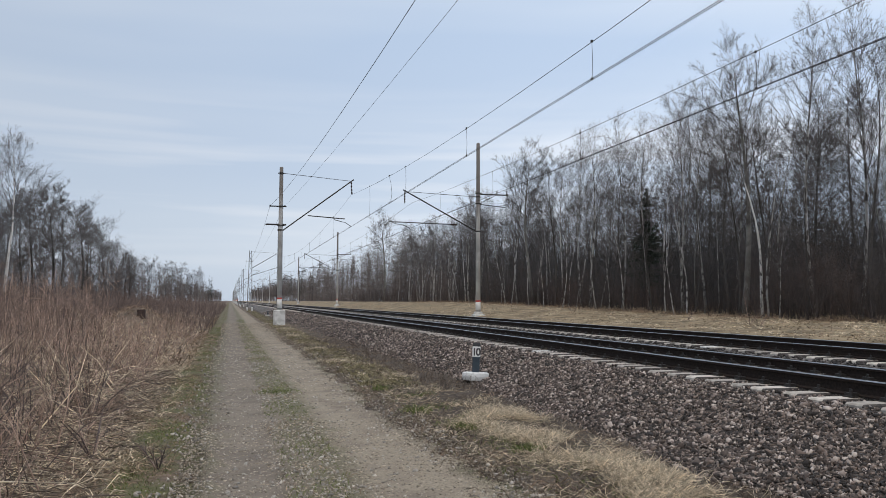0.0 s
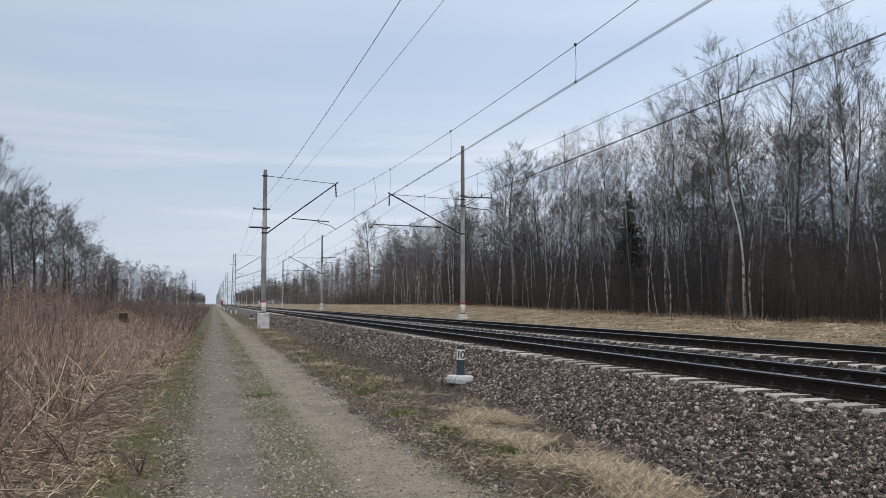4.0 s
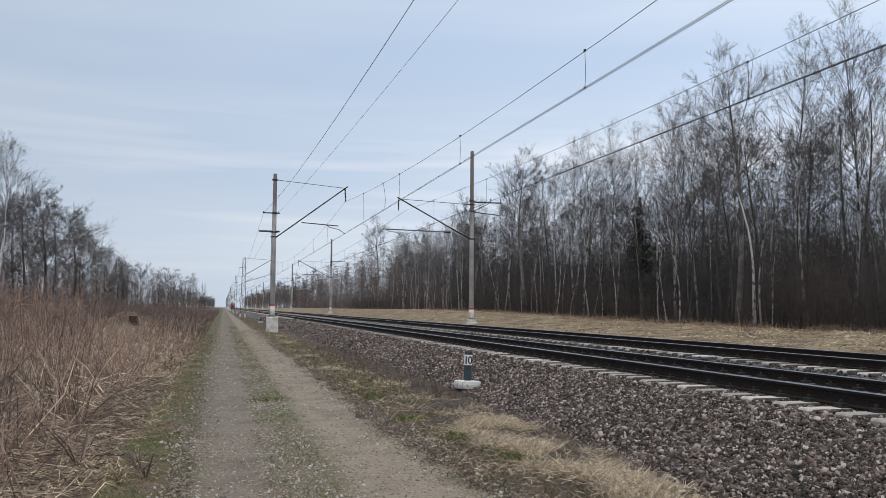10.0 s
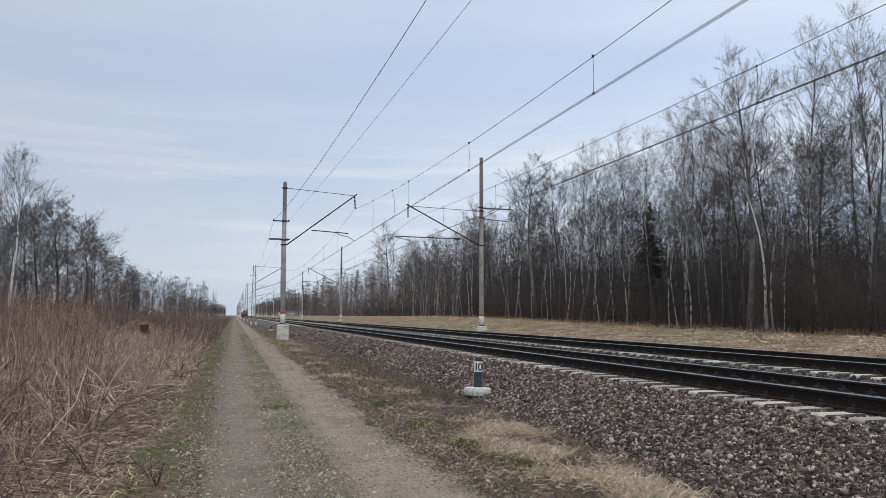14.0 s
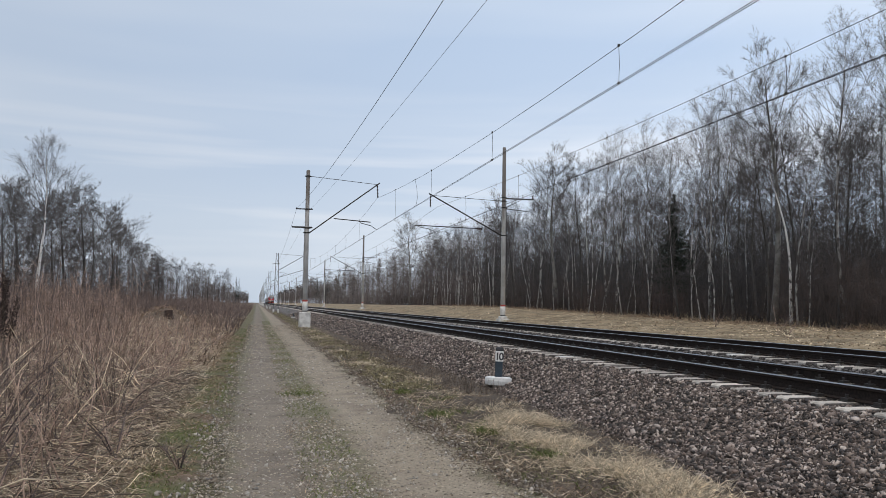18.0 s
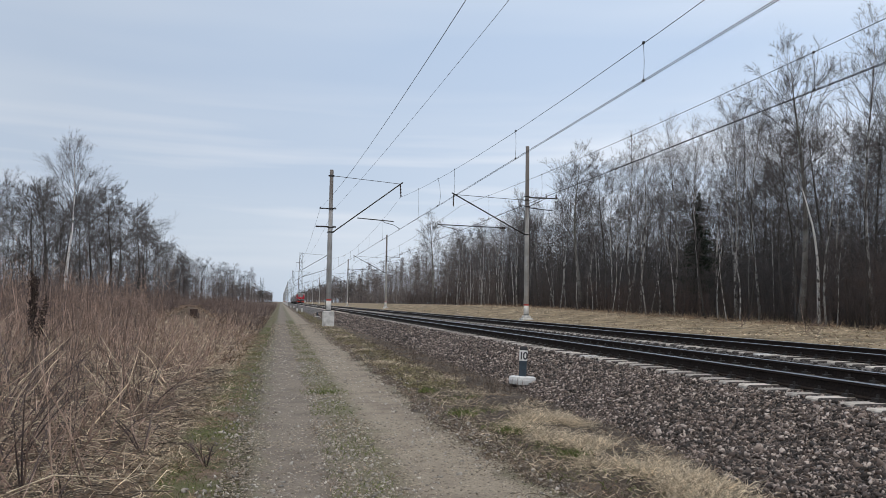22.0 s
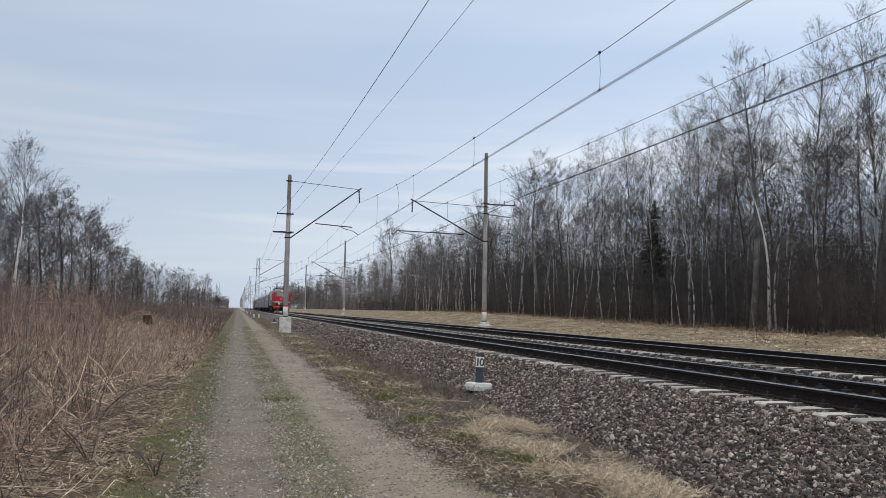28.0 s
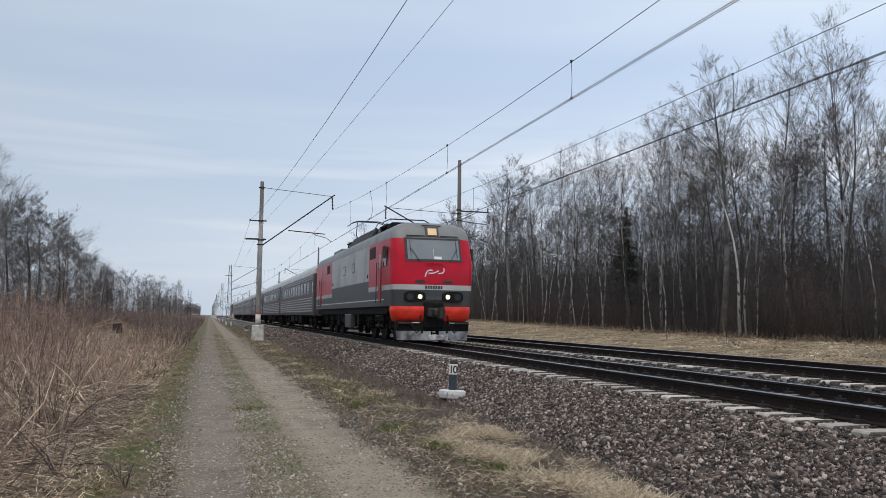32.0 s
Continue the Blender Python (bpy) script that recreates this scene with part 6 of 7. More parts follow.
LEFT_WOOD = "trees across the field"
plant(KINDS["fan"], -15.9, 66.0, 14.0, 0.5, LEFT_WOOD, label="tall bare birch with white trunk before the wood")
for k, x, y, h in (("oak", -17.5, 82, 11.6), ("oak", -17.2, 88, 13.0), ("alder1", -18.5, 78, 11.0), ("oak", -17.0, 103, 12.4), ("alder1", -17.2, 110, 11.5), ("alder1", -17, 121, 10.6), ("birch3", -17, 126, 9.5),
                   ("alder1", -16.5, 146, 10.0), ("birch3", -16.2, 158, 9.3), ("birch2", -20, 66, 11), ("alder2", -21, 60, 11.5), ("birch2", -22, 57, 10.5), ("alder2", -20, 53, 9), ("birch2", -19.5, 74, 10.5),
                   ("oak", -21.0, 94, 12), ("birch3", -19, 62, 8), ("alder1", -23, 50, 10), ("alder1", -24, 62, 12), ("birch3", -25, 70, 12), ("alder2", -22, 84, 12), ("alder2", -22, 110, 12), ("alder1", -16, 172, 10),
                   ("birch2", -16, 186, 11), ("alder1", -14.5, 205, 11), ("alder2", -14, 225, 11.5), ("alder1", -13.5, 245, 12.5), ("birch1", -11, 335, 15), ("birch1", -11.6, 322, 14), ("alder1", -12.5, 290, 12), ("alder2", -13, 270, 10)):
    plant(KINDS[k], x, y, h, rng.uniform(0, 6.28), LEFT_WOOD)
for x, y, h in ((-19.5, 71, 10.5), (-20.5, 77, 12.0), (-17.8, 95, 12.2), (-18.0, 117, 11.6), (-17.2, 134, 10.4), (-17.5, 152, 9.6), (-22.5, 64, 11.0), (-24.0, 56, 10.5)):
    plant(KINDS["oak"], x, y, h, rng.uniform(0, 6.28), LEFT_WOOD)


def brush(rng, n, x0, x1, y0, y1, hmin, hmax, r, twigs, ydense=0.0, slope=0.0):
    """Undergrowth: thin upright stems with a few twigs each. With a slope its near limit draws back along the line."""
    x = rng.uniform(x0, x1, n)
    y = y0 + (y1 - y0) * rng.uniform(0, 1, n) ** (1 + ydense)
    if slope:
        keep = x < -slope * y * (1 + 0.2 * wobble(x, y, 5, 2.0))
        x, y = x[keep], y[keep]
        n = len(x)
    p0 = np.stack([x, y, ground_z(x, y)], 1)
    h = rng.uniform(hmin, hmax, n) * (0.75 + 0.35 * wobble(x, y, 6, 9.0))
    d = unit(np.stack([rng.normal(0, 0.16, n), rng.normal(0, 0.16, n), np.ones(n)], 1))
    pm = p0 + d * h[:, None] * 0.5
    p1 = pm + unit(d + rng.normal(0, 0.12, (n, 3))) * h[:, None] * 0.5
    out = [bents(p0, pm, p1, r, r * 0.7)]
    rep = np.repeat(np.arange(n), twigs)
    s = rng.uniform(0.15, 0.95, (n * twigs, 1))
    a = p0[rep] + (p1[rep] - p0[rep]) * s
    dirn = unit(d[rep] * 0.7 + rng.normal(0, 0.85, (n * twigs, 3)))
    out.append(spikes(a, a + dirn * (h[rep] * rng.uniform(0.1, 0.38, n * twigs))[:, None], np.full(n * twigs, r * 0.55)))
    return joined(out)


def stuff(name, geo, material, label, category):
    return tagged(part(name, geo, material), label, category, kind="stuff")


stuff("undergrowth", brush(rng, 2200, 26.6, 31, 22, 75, 1.0, 4.4, 0.0075, 15), M_UNDER, "dense red-brown bare undergrowth along the wood's edge", "undergrowth")
stuff("undergrowth", brush(rng, 1700, 26.6, 32, 70, 190, 1.8, 5.0, 0.014, 11, 0.5), M_UNDER, "dense red-brown bare undergrowth along the wood's edge", "undergrowth")
stuff("undergrowth", brush(rng, 520, 25.6, 28.5, 23, 37, 1.8, 5.5, 0.009, 16), M_UNDER, "tall red-brown bushes at the wood's edge", "undergrowth")
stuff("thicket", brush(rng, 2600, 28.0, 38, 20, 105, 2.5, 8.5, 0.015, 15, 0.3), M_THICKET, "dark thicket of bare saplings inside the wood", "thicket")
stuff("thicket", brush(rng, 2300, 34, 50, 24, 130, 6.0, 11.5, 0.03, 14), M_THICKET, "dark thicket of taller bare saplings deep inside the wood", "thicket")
stuff("undergrowth", brush(rng, 2500, -20, -12.5, 42, 320, 1.5, 4.2, 0.022, 8, 0.5), M_SCRUB, "red-brown bare scrub before the wood across the field", "undergrowth")
stuff("thicket", brush(rng, 1000, -30, -18, 40, 200, 3.0, 6.5, 0.025, 12), M_THICKET, "dark thicket inside the wood across the field", "thicket")


def far_wood(rng, n, edge, depth, y0, y1, hmin, hmax, side):
    """Distant bare trees: a stem each, and a spray of branches."""
    y = y0 + (y1 - y0) * rng.uniform(0, 1, n) ** 1.7
    x = edge(y) + side * depth * rng.uniform(0, 1, n) ** 1.6
    h = rng.uniform(hmin, hmax, n)
    p0 = np.stack([x, y, ground_z(x, y)], 1)
    p1 = p0 + np.stack([rng.normal(0, 0.5, n), rng.normal(0, 0.5, n), h], 1)
    out = [spikes(p0, p1, 0.035 + y * 0.00012)]
    k = 64
    rep = np.repeat(np.arange(n), k)
    s = 0.2 + 0.78 * rng.uniform(0, 1, n * k)[:, None] ** 0.8
    a = p0[rep] + (p1[rep] - p0[rep]) * s
    d = unit(rng.normal(0, 0.9, (n * k, 3)) * np.array([1, 1, 0.6]) + np.array([0, 0, 0.45]))
    reach = h[rep] * 0.3 * np.sqrt(np.maximum(0.08, 1 - ((s[:, 0] - 0.55) / 0.5) ** 2)) * rng.uniform(0.4, 1.0, n * k)
    out.append(spikes(a, a + d * reach[:, None], 0.012 + y[rep] * 0.000075))
    return joined(out)


def deep_trunks(rng, n, x0, x1, y0, y1, hmin, hmax, r0, r1):
    x, y = rng.uniform(x0, x1, n), rng.uniform(y0, y1, n)
    p0 = np.stack([x, y, ground_z(x, y) - 0.1], 1)
    top = p0 + np.stack([rng.normal(0, 0.5, n), rng.normal(0, 0.5, n), rng.uniform(hmin, hmax, n)], 1)
    return bents(p0, (p0 + top) / 2, top, rng.uniform(r0, r1, n), rng.uniform(r0, r1, n) * 0.8)


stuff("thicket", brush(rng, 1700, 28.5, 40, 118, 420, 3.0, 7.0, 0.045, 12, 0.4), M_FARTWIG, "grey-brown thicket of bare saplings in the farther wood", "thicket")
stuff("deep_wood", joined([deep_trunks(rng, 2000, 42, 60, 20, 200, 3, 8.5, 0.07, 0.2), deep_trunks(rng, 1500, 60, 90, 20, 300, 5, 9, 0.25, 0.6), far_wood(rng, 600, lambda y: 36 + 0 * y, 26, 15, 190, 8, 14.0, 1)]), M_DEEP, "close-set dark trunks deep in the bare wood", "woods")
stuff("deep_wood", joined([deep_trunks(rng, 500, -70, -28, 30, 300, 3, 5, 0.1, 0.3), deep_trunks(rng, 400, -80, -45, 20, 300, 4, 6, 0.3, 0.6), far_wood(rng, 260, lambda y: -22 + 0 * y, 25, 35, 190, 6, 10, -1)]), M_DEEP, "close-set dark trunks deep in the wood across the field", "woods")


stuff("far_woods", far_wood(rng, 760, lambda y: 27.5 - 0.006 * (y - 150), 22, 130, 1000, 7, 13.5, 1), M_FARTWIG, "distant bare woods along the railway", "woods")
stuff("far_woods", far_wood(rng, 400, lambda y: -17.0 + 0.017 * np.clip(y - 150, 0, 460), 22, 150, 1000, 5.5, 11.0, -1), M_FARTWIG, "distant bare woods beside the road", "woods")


# ---- dead grass, weeds and stones ----
def tuft_points(rng, n, x0, x1, y0, y1, z_of, bias=0.0):
    x = rng.uniform(x0, x1, n)
    y = y0 + (y1 - y0) * rng.uniform(0, 1, n) ** (1 + bias)
    return np.stack([x, y, z_of(x, y) - 0.01], 1)


def grass(rng, p0, hmin, hmax, flop, w):
    n = len(p0)
    h = rng.uniform(hmin, hmax, n)[:, None]
    az = rng.uniform(0, 6.28, n)
    out = np.stack([np.cos(az), np.sin(az), np.zeros(n)], 1) * flop * rng.uniform(0.3, 1.0, (n, 1))
    pm = p0 + (np.array([0, 0, 1.0]) + out * 0.5) * h * rng.uniform(0.6, 1.0, (n, 1))
    p1 = pm + (np.array([0, 0, 0.3]) - np.array([0, 0, 0.75]) * flop + out * 1.1) * h * 0.75
    p1[:, 2] = np.maximum(p1[:, 2], p0[:, 2] + 0.01)
    return blades(p0, pm, p1, w)


def patchy(rng, p, size, level, seed):
    return p[wobble(p[:, 0], p[:, 1], size, seed) + rng.normal(0, 0.35, len(p)) > level]


rng = np.random.default_rng(5)
def off_hem(p):
    """Keeps tall dead grass away from the mossy hem of the road."""
    return p[p[:, 0] < -1.0 + 0.18 * wobble(p[:, 0], p[:, 1], 1.4, 4.0)]


near = off_hem(tuft_points(rng, 17000, -7, -0.6, 5.0, 22, ground_z, 0.5))
stuff("dead_grass", grass(rng, near, 0.04, 0.16, 1.7, 0.004), M_HAY, "matted brown dead grass covering the field", "grass")
stuff("dry_straw", grass(rng, off_hem(patchy(rng, tuft_points(rng, 20000, -7, -0.5, 5.0, 24, ground_z, 0.5), 1.3, 0.1, 3.0)), 0.06, 0.26, 1.7, 0.0034), M_STRAW, "pale flattened straw lying over the field", "grass")
hem_p = tuft_points(rng, 9000, -2.0, -0.8, 5.0, 30, ground_z, 0.5)
stuff("hem_straw", grass(rng, patchy(rng, hem_p, 1.3, 0.2, 6.3), 0.04, 0.17, 1.6, 0.0034), M_STRAW, "pale flattened straw between weeds and road", "grass")
mid_p = tuft_points(rng, 12000, -16, -0.9, 20, 80, ground_z, 0.4)
stuff("dead_grass", grass(rng, mid_p, 0.15, 0.45, 1.1, 0.01), M_HAY, "brown dead grass over the farther field", "grass")
stuff("dry_straw", grass(rng, patchy(rng, tuft_points(rng, 15000, -16, -1.4, 20, 75, ground_z, 0.3), 5, 0.0, 3.0), 0.2, 0.55, 1.2, 0.008), M_STRAW, "pale straw over the farther field and its mounds", "grass")


def on_mound(x, y):
    return np.exp(-((x + 4.5) / 1.8) ** 2 - ((y - 45) / 4.5) ** 2) + np.exp(-((x + 6.9) / 1.5) ** 2 - ((y - 40) / 3.5) ** 2)


heap_p = tuft_points(rng, 9000, -9.5, -2.2, 35, 52, ground_z)
heap_p = heap_p[on_mound(heap_p[:, 0], heap_p[:, 1]) > 0.25]
for sx, sy in ((-4.25, 43.2), (-6.9, 38.8)):
    heap_p = heap_p[~((np.abs(heap_p[:, 0] - sx) < 0.55) & (heap_p[:, 1] < sy + 0.3) & (heap_p[:, 1] > sy - 2.5))]
stuff("mound_straw", grass(rng, heap_p[::2], 0.15, 0.4, 1.3, 0.009), M_HAY, "pale straw drooping over grassy mounds in the field", "grass")


def weeds(rng, n, x0, x1, y0, y1, hmin, hmax, r, twigs, bias=0.4, lean=0.25):
    p0 = tuft_points(rng, n, x0, x1, y0, y1, ground_z, bias)
    p0 = p0[wobble(p0[:, 0], p0[:, 1], 2.6, 6.0) + rng.normal(0, 0.5, len(p0)) > -0.3]
    p0 = p0[on_mound(p0[:, 0], p0[:, 1]) < 0.3]
    n = len(p0)
    h = rng.uniform(hmin, hmax, n)
    d = unit(np.stack([rng.normal(0.1, lean, n), rng.normal(0, lean, n), np.ones(n)], 1))
    pm = p0 + d * h[:, None] * 0.55
    p1 = pm + unit(d + rng.normal(0, 0.2, (n, 3))) * h[:, None] * 0.45
    out = [bents(p0, pm, p1, r, r * 0.75)]
    rep = np.repeat(np.arange(n), twigs)
    s = rng.uniform(0.35, 0.98, (n * twigs, 1))
    a = p0[rep] + (p1[rep] - p0[rep]) * s
    dirn = unit(d[rep] + rng.normal(0, 0.45, (n * twigs, 3)))
    out.append(spikes(a, a + dirn * (h[rep] * rng.uniform(0.1, 0.3, n * twigs))[:, None], np.full(n * twigs, r * 0.6)))
    return joined(out)


stuff("dead_weeds", weeds(rng, 620, -7, -1.6, 5.5, 20, 0.3, 1.05, 0.0042, 7, 0.6, 0.5), M_MAUVE, "standing mauve-brown stalks of last year's weeds", "weeds")
stuff("dead_weeds", weeds(rng, 520, -7, -1.4, 5.5, 20, 0.5, 1.3, 0.0085, 4, 0.6, 0.45), M_STALK, "standing brown stalks of last year's weeds", "weeds")
stuff("dead_weeds", weeds(rng, 2700, -16, -1.5, 16, 60, 0.35, 1.1, 0.0062, 7), M_MAUVE, "dense mauve-brown stalks of dead weeds over the field", "weeds")
stuff("dead_weeds", weeds(rng, 900, -14, -1.6, 14, 40, 0.6, 1.35, 0.006, 5), M_STALK, "standing brown stalks of last year's weeds", "weeds")
stuff("dead_weeds", weeds(rng, 5600, -17, -0.9, 40, 220, 0.8, 1.9, 0.014, 4, 0.6), M_SCRUB, "mauve-brown scrub over the far field", "weeds")


def strewn(rng, p, lmin, lmax, r, rise):
    """Stalks that lean and lie across one another, each with one bend."""
    n = len(p)
    az = rng.uniform(0, 6.28, n) + 0.8 * wobble(p[:, 0], p[:, 1], 1.7, 5.0)
    d = unit(np.stack([np.cos(az), np.sin(az) * 0.8, rng.uniform(-0.1, rise, n)], 1))
    ln = rng.uniform(lmin, lmax, n)[:, None]
    pm = p + d * ln * 0.55
    p1 = pm + unit(d + rng.normal(0, 0.35, (n, 3)) - np.array([0, 0, 0.15])) * ln * 0.45
    return bents(p, pm, p1, rng.uniform(r * 0.6, r * 1.3, n), rng.uniform(r * 0.5, r, n))


def lodged(rng, n, x0, x1, y0, y1, lmin, lmax, r, rise):
    p = tuft_points(rng, n, x0, x1, y0, y1, ground_z, 0.3) + np.stack([np.zeros(n), np.zeros(n), rng.uniform(0.0, 0.14, n)], 1)
    return strewn(rng, p, lmin, lmax, r, rise)


stuff("fallen_stalks", lodged(rng, 4400, -7.5, -1.3, 5.0, 20, 0.15, 0.6, 0.0044, 0.5), M_MAUVE, "tangled mauve-brown stalks leaning over the dead grass", "weeds")
stuff("fallen_straw", lodged(rng, 4200, -7.5, -1.2, 5.0, 22, 0.12, 0.6, 0.0042, 0.35), M_STRAW, "pale fallen stalks lying across the dead grass", "weeds")
stuff("dark_litter", lodged(rng, 7000, -7.5, -1.0, 5.0, 18, 0.08, 0.4, 0.0048, 0.35), M_DARKWEED, "dark rotting stems and litter under the dead grass", "weeds")
stuff("leaning_stalks", lodged(rng, 240, -7.0, -1.6, 5.5, 18, 0.5, 1.4, 0.0085, 1.6), M_STRAW, "long pale hollow stalks leaning over the tangle", "weeds")
stuff("leaning_stalks", lodged(rng, 320, -7.0, -1.5, 5.5, 18, 0.5, 1.2, 0.006, 1.6), M_TWIG_R, "dark stems leaning over the tangle", "weeds")
stuff("fallen_stalks", lodged(rng, 3000, -15, -1.2, 18, 50, 0.4, 1.0, 0.007, 0.9), M_MAUVE, "tangled stalks over the farther field", "weeds")


tall = weeds(np.random.default_rng(3), 190, -6.0, -1.7, 6.0, 17, 0.8, 1.6, 0.0055, 8, 0.3, 0.3)
stuff("tall_weeds", tall, M_TWIG_R, "tall dark reddish stems of dead willowherb", "weeds")
for seed, m in ((6, M_SCRUB), (7, M_MAUVE)):
    side_p = brush(np.random.default_rng(seed), 760, -16, -3.5, 20, 48, 1.1, 3.4, 0.009, 10, 0.0, 0.14)
    stuff("field_shrubs", side_p, m, "red-brown bare shrubs standing over the weeds of the field", "shrubs")


def dock_weed(x, y, height):
    r = np.random.default_rng(4)
    t = thing("dock_weed", "tall dark brown dead dock plant with seed clusters", "weed", x, y, float(ground_z(x, y)) - 0.02)
    for i in range(4):
        top = Vector((r.normal(0, 0.09), r.normal(0, 0.09), height * r.uniform(0.75, 1.0)))
        part("stem", Shape().tube([(0.02 * i, 0, 0), top * 0.5, top], [0.014, 0.01, 0.004], 6), M_DARKWEED, t)
        n = 260
        s = r.uniform(0.4, 1.0, n)[:, None]
        p = np.array(top)[None] * s + r.normal(0, 0.04, (n, 3))
        tagged(part("seed_head", chunk_cloud(r, p, 0.013), M_TBARK, t, "dark clustered seeds"), kind="stuff")


def chunk_cloud(r, p, size):
    return stones(r, p, np.full(len(p), size))


dock_weed(-4.6, 17.0, 1.95)


def bare_shrub(x, y, height, seed, label, pale=True):
    r = np.random.default_rng(seed)
    t = thing("bare_shrub", label, "shrub", x, y, float(ground_z(x, y)) - 0.03, group="bare shrubs")
    for i in range(5):
        az, ln = r.uniform(0, 6.28), height * r.uniform(0.6, 1.0)
        d = Vector((math.cos(az) * 0.8, math.sin(az) * 0.8, 1)).normalized()
        p = [Vector((0, 0, 0)), d * ln * 0.5 + Vector((0, 0, 0.03)), d * ln + Vector((r.normal(0, 0.05), r.normal(0, 0.05), 0))]
        st = part("stem", Shape().tube(p, [0.009, 0.007, 0.003], 5), M_STALK if pale and i % 2 else M_TWIG_R, t)
        n = 8
        s = r.uniform(0.3, 1.0, n)[:, None]
        a = np.array(p[0])[None] + (np.array(p[2]) - np.array(p[0]))[None] * s
        dd = unit(np.array(d)[None] + r.normal(0, 0.5, (n, 3)))
        tagged(part("twig_spray", spikes(a, a + dd * r.uniform(0.1, 0.35, (n, 1)), np.full(n, 0.0035)), M_TWIG_R, st), kind="stuff")


for i, (x, y, h) in enumerate(((-1.95, 7.2, 1.25), (-2.4, 8.6, 1.3), (-1.3, 8.9, 0.75), (-2.9, 10.2, 1.4), (-1.7, 11.5, 1.1), (-3.4, 8.8, 1.3), (-0.62, 8.2, 0.4), (-2.2, 13.0, 1.2), (-3.6, 12.4, 1.5), (-4.4, 14.5, 1.5))):
    bare_shrub(x, y, h, 50 + i, "leafless brown shrub with thin upright shoots in dead grass")
for i in range(34):
    y = 23 + 2.4 * i + math.sin(i * 3.1)
    bare_shrub(25.9 + 0.7 * math.sin(i * 2.3), y, 1.5 + 0.8 * math.sin(i * 1.7), 120 + i, "low leafless bush at the edge of the wood", False)
for i, (x, y, h) in enumerate(((21.5, 35.5, 1.3), (19.5, 27.8, 1.5), (18.8, 26.2, 0.9), (20.5, 47.0, 1.0), (19.5, 75, 1.5), (20.0, 90, 1.4))):
    bare_shrub(x, y, h, 80 + i, "small leafless bush on the grassy strip by the wood")


def stump(x, y):
    z = float(ground_z(x, y))
    t = thing("tree_stump", "dark rotten stump on a mound of dry grass", "stump", x, y, z - 0.08)
    t.scale = (0.72, 0.72, 0.8)
    part("wood", Shape().tube([(0, 0, -0.2), (0.02, 0, 0.25), (0.0, 0.02, 0.56), (0, 0, 0.5)], [0.36, 0.3, 0.28, 0.18], 14), M_TBARK, t)
    for i in range(5):
        a = i * 1.3
        part("root", Shape().tube([(0.2 * math.cos(a), 0.2 * math.sin(a), 0.15), (0.45 * math.cos(a), 0.45 * math.sin(a), 0.02)], [0.07, 0.03], 6), M_DARKWEED, t)


stump(-4.25, 43.2)
stump(-6.9, 38.8)

# verge between road and ballast
verge = tuft_points(rng, 21000, 2.1, 4.7, 5.0, 34, ground_z, 0.9)
stuff("verge_weeds", grass(rng, patchy(rng, verge, 1.2, -0.2, 8.0), 0.03, 0.13, 1.3, 0.003), M_DARKWEED, "low blackened dead weeds between road and ballast", "weeds")
stuff("verge_grass", grass(rng, patchy(rng, tuft_points(rng, 15000, 2.2, 4.3, 5.0, 55, ground_z, 0.7), 0.8, 0.1, 2.0), 0.03, 0.13, 1.4, 0.0034), M_HAY, "sparse brown grass on the verge", "grass")
stuff("verge_grass", grass(rng, patchy(rng, tuft_points(rng, 12000, 2.35, 3.5, 15, 140, ground_z, 0.9), 2.2, -0.15, 3.6), 0.05, 0.17, 1.2, 0.008), M_PALEGREEN, "greenish straw grass beside the farther road", "grass")
stuff("verge_straw", grass(rng, patchy(rng, tuft_points(rng, 7000, 2.4, 3.7, 14.0, 60, ground_z, 0.5), 1.2, 0.5, 6.0), 0.05, 0.16, 1.4, 0.0046), M_STRAW, "scattered pale dry straw on the verge", "grass")
stuff("loose_straw", strewn(rng, patchy(rng, tuft_points(rng, 5200, 2.4, 4.1, 5.0, 14.0, ground_z, 0.3), 0.9, 0.1, 6.0) + np.array([0, 0, 0.03]), 0.06, 0.2, 0.0026, 0.8), M_STRAW, "loose pale straw strewn over the verge", "grass")
stuff("verge_stems", brush(rng, 420, 3.0, 4.4, 14, 32, 0.15, 0.5, 0.004, 8, 0.3), M_DARKWEED, "dark bare stems of low weeds on the verge", "weeds")
stuff("verge_moss", grass(rng, patchy(rng, tuft_points(rng, 20000, 2.2, 3.8, 5.0, 30, ground_z, 0.8), 0.8, 0.35, 4.7), 0.012, 0.05, 1.2, 0.0036), M_PALEGREEN, "low moss and sprouting grass on the verge", "moss")
stuff("green_grass", grass(rng, joined([(patchy(rng, tuft_points(rng, 14000, 2.2, 3.3, 5.0, 50, ground_z, 0.6), 0.9, 0.45, 5.0), np.zeros((0, 3), int)),
                                       (patchy(rng, tuft_points(rng, 18000, -1.0, -0.4, 6.0, 50, ground_z, 0.6), 1.2, 0.0, 7.0), np.zeros((0, 3), int)),
                                       (patchy(rng, tuft_points(rng, 17000, 0.5, 1.1, 5.5, 70, road_z, 0.5), 1.3, 0.05, 9.0), np.zeros((0, 3), int))])[0], 0.02, 0.08, 0.9, 0.0028), M_GREEN,
      "short new green grass along the road", "grass")
stuff("hem_grass", grass(rng, patchy(rng, tuft_points(rng, 15000, -1.4, -0.5, 5.0, 40, ground_z, 0.6), 1.1, -0.1, 3.3), 0.03, 0.1, 1.5, 0.0034), M_HAY, "short matted dead grass on the hem of the road", "grass")
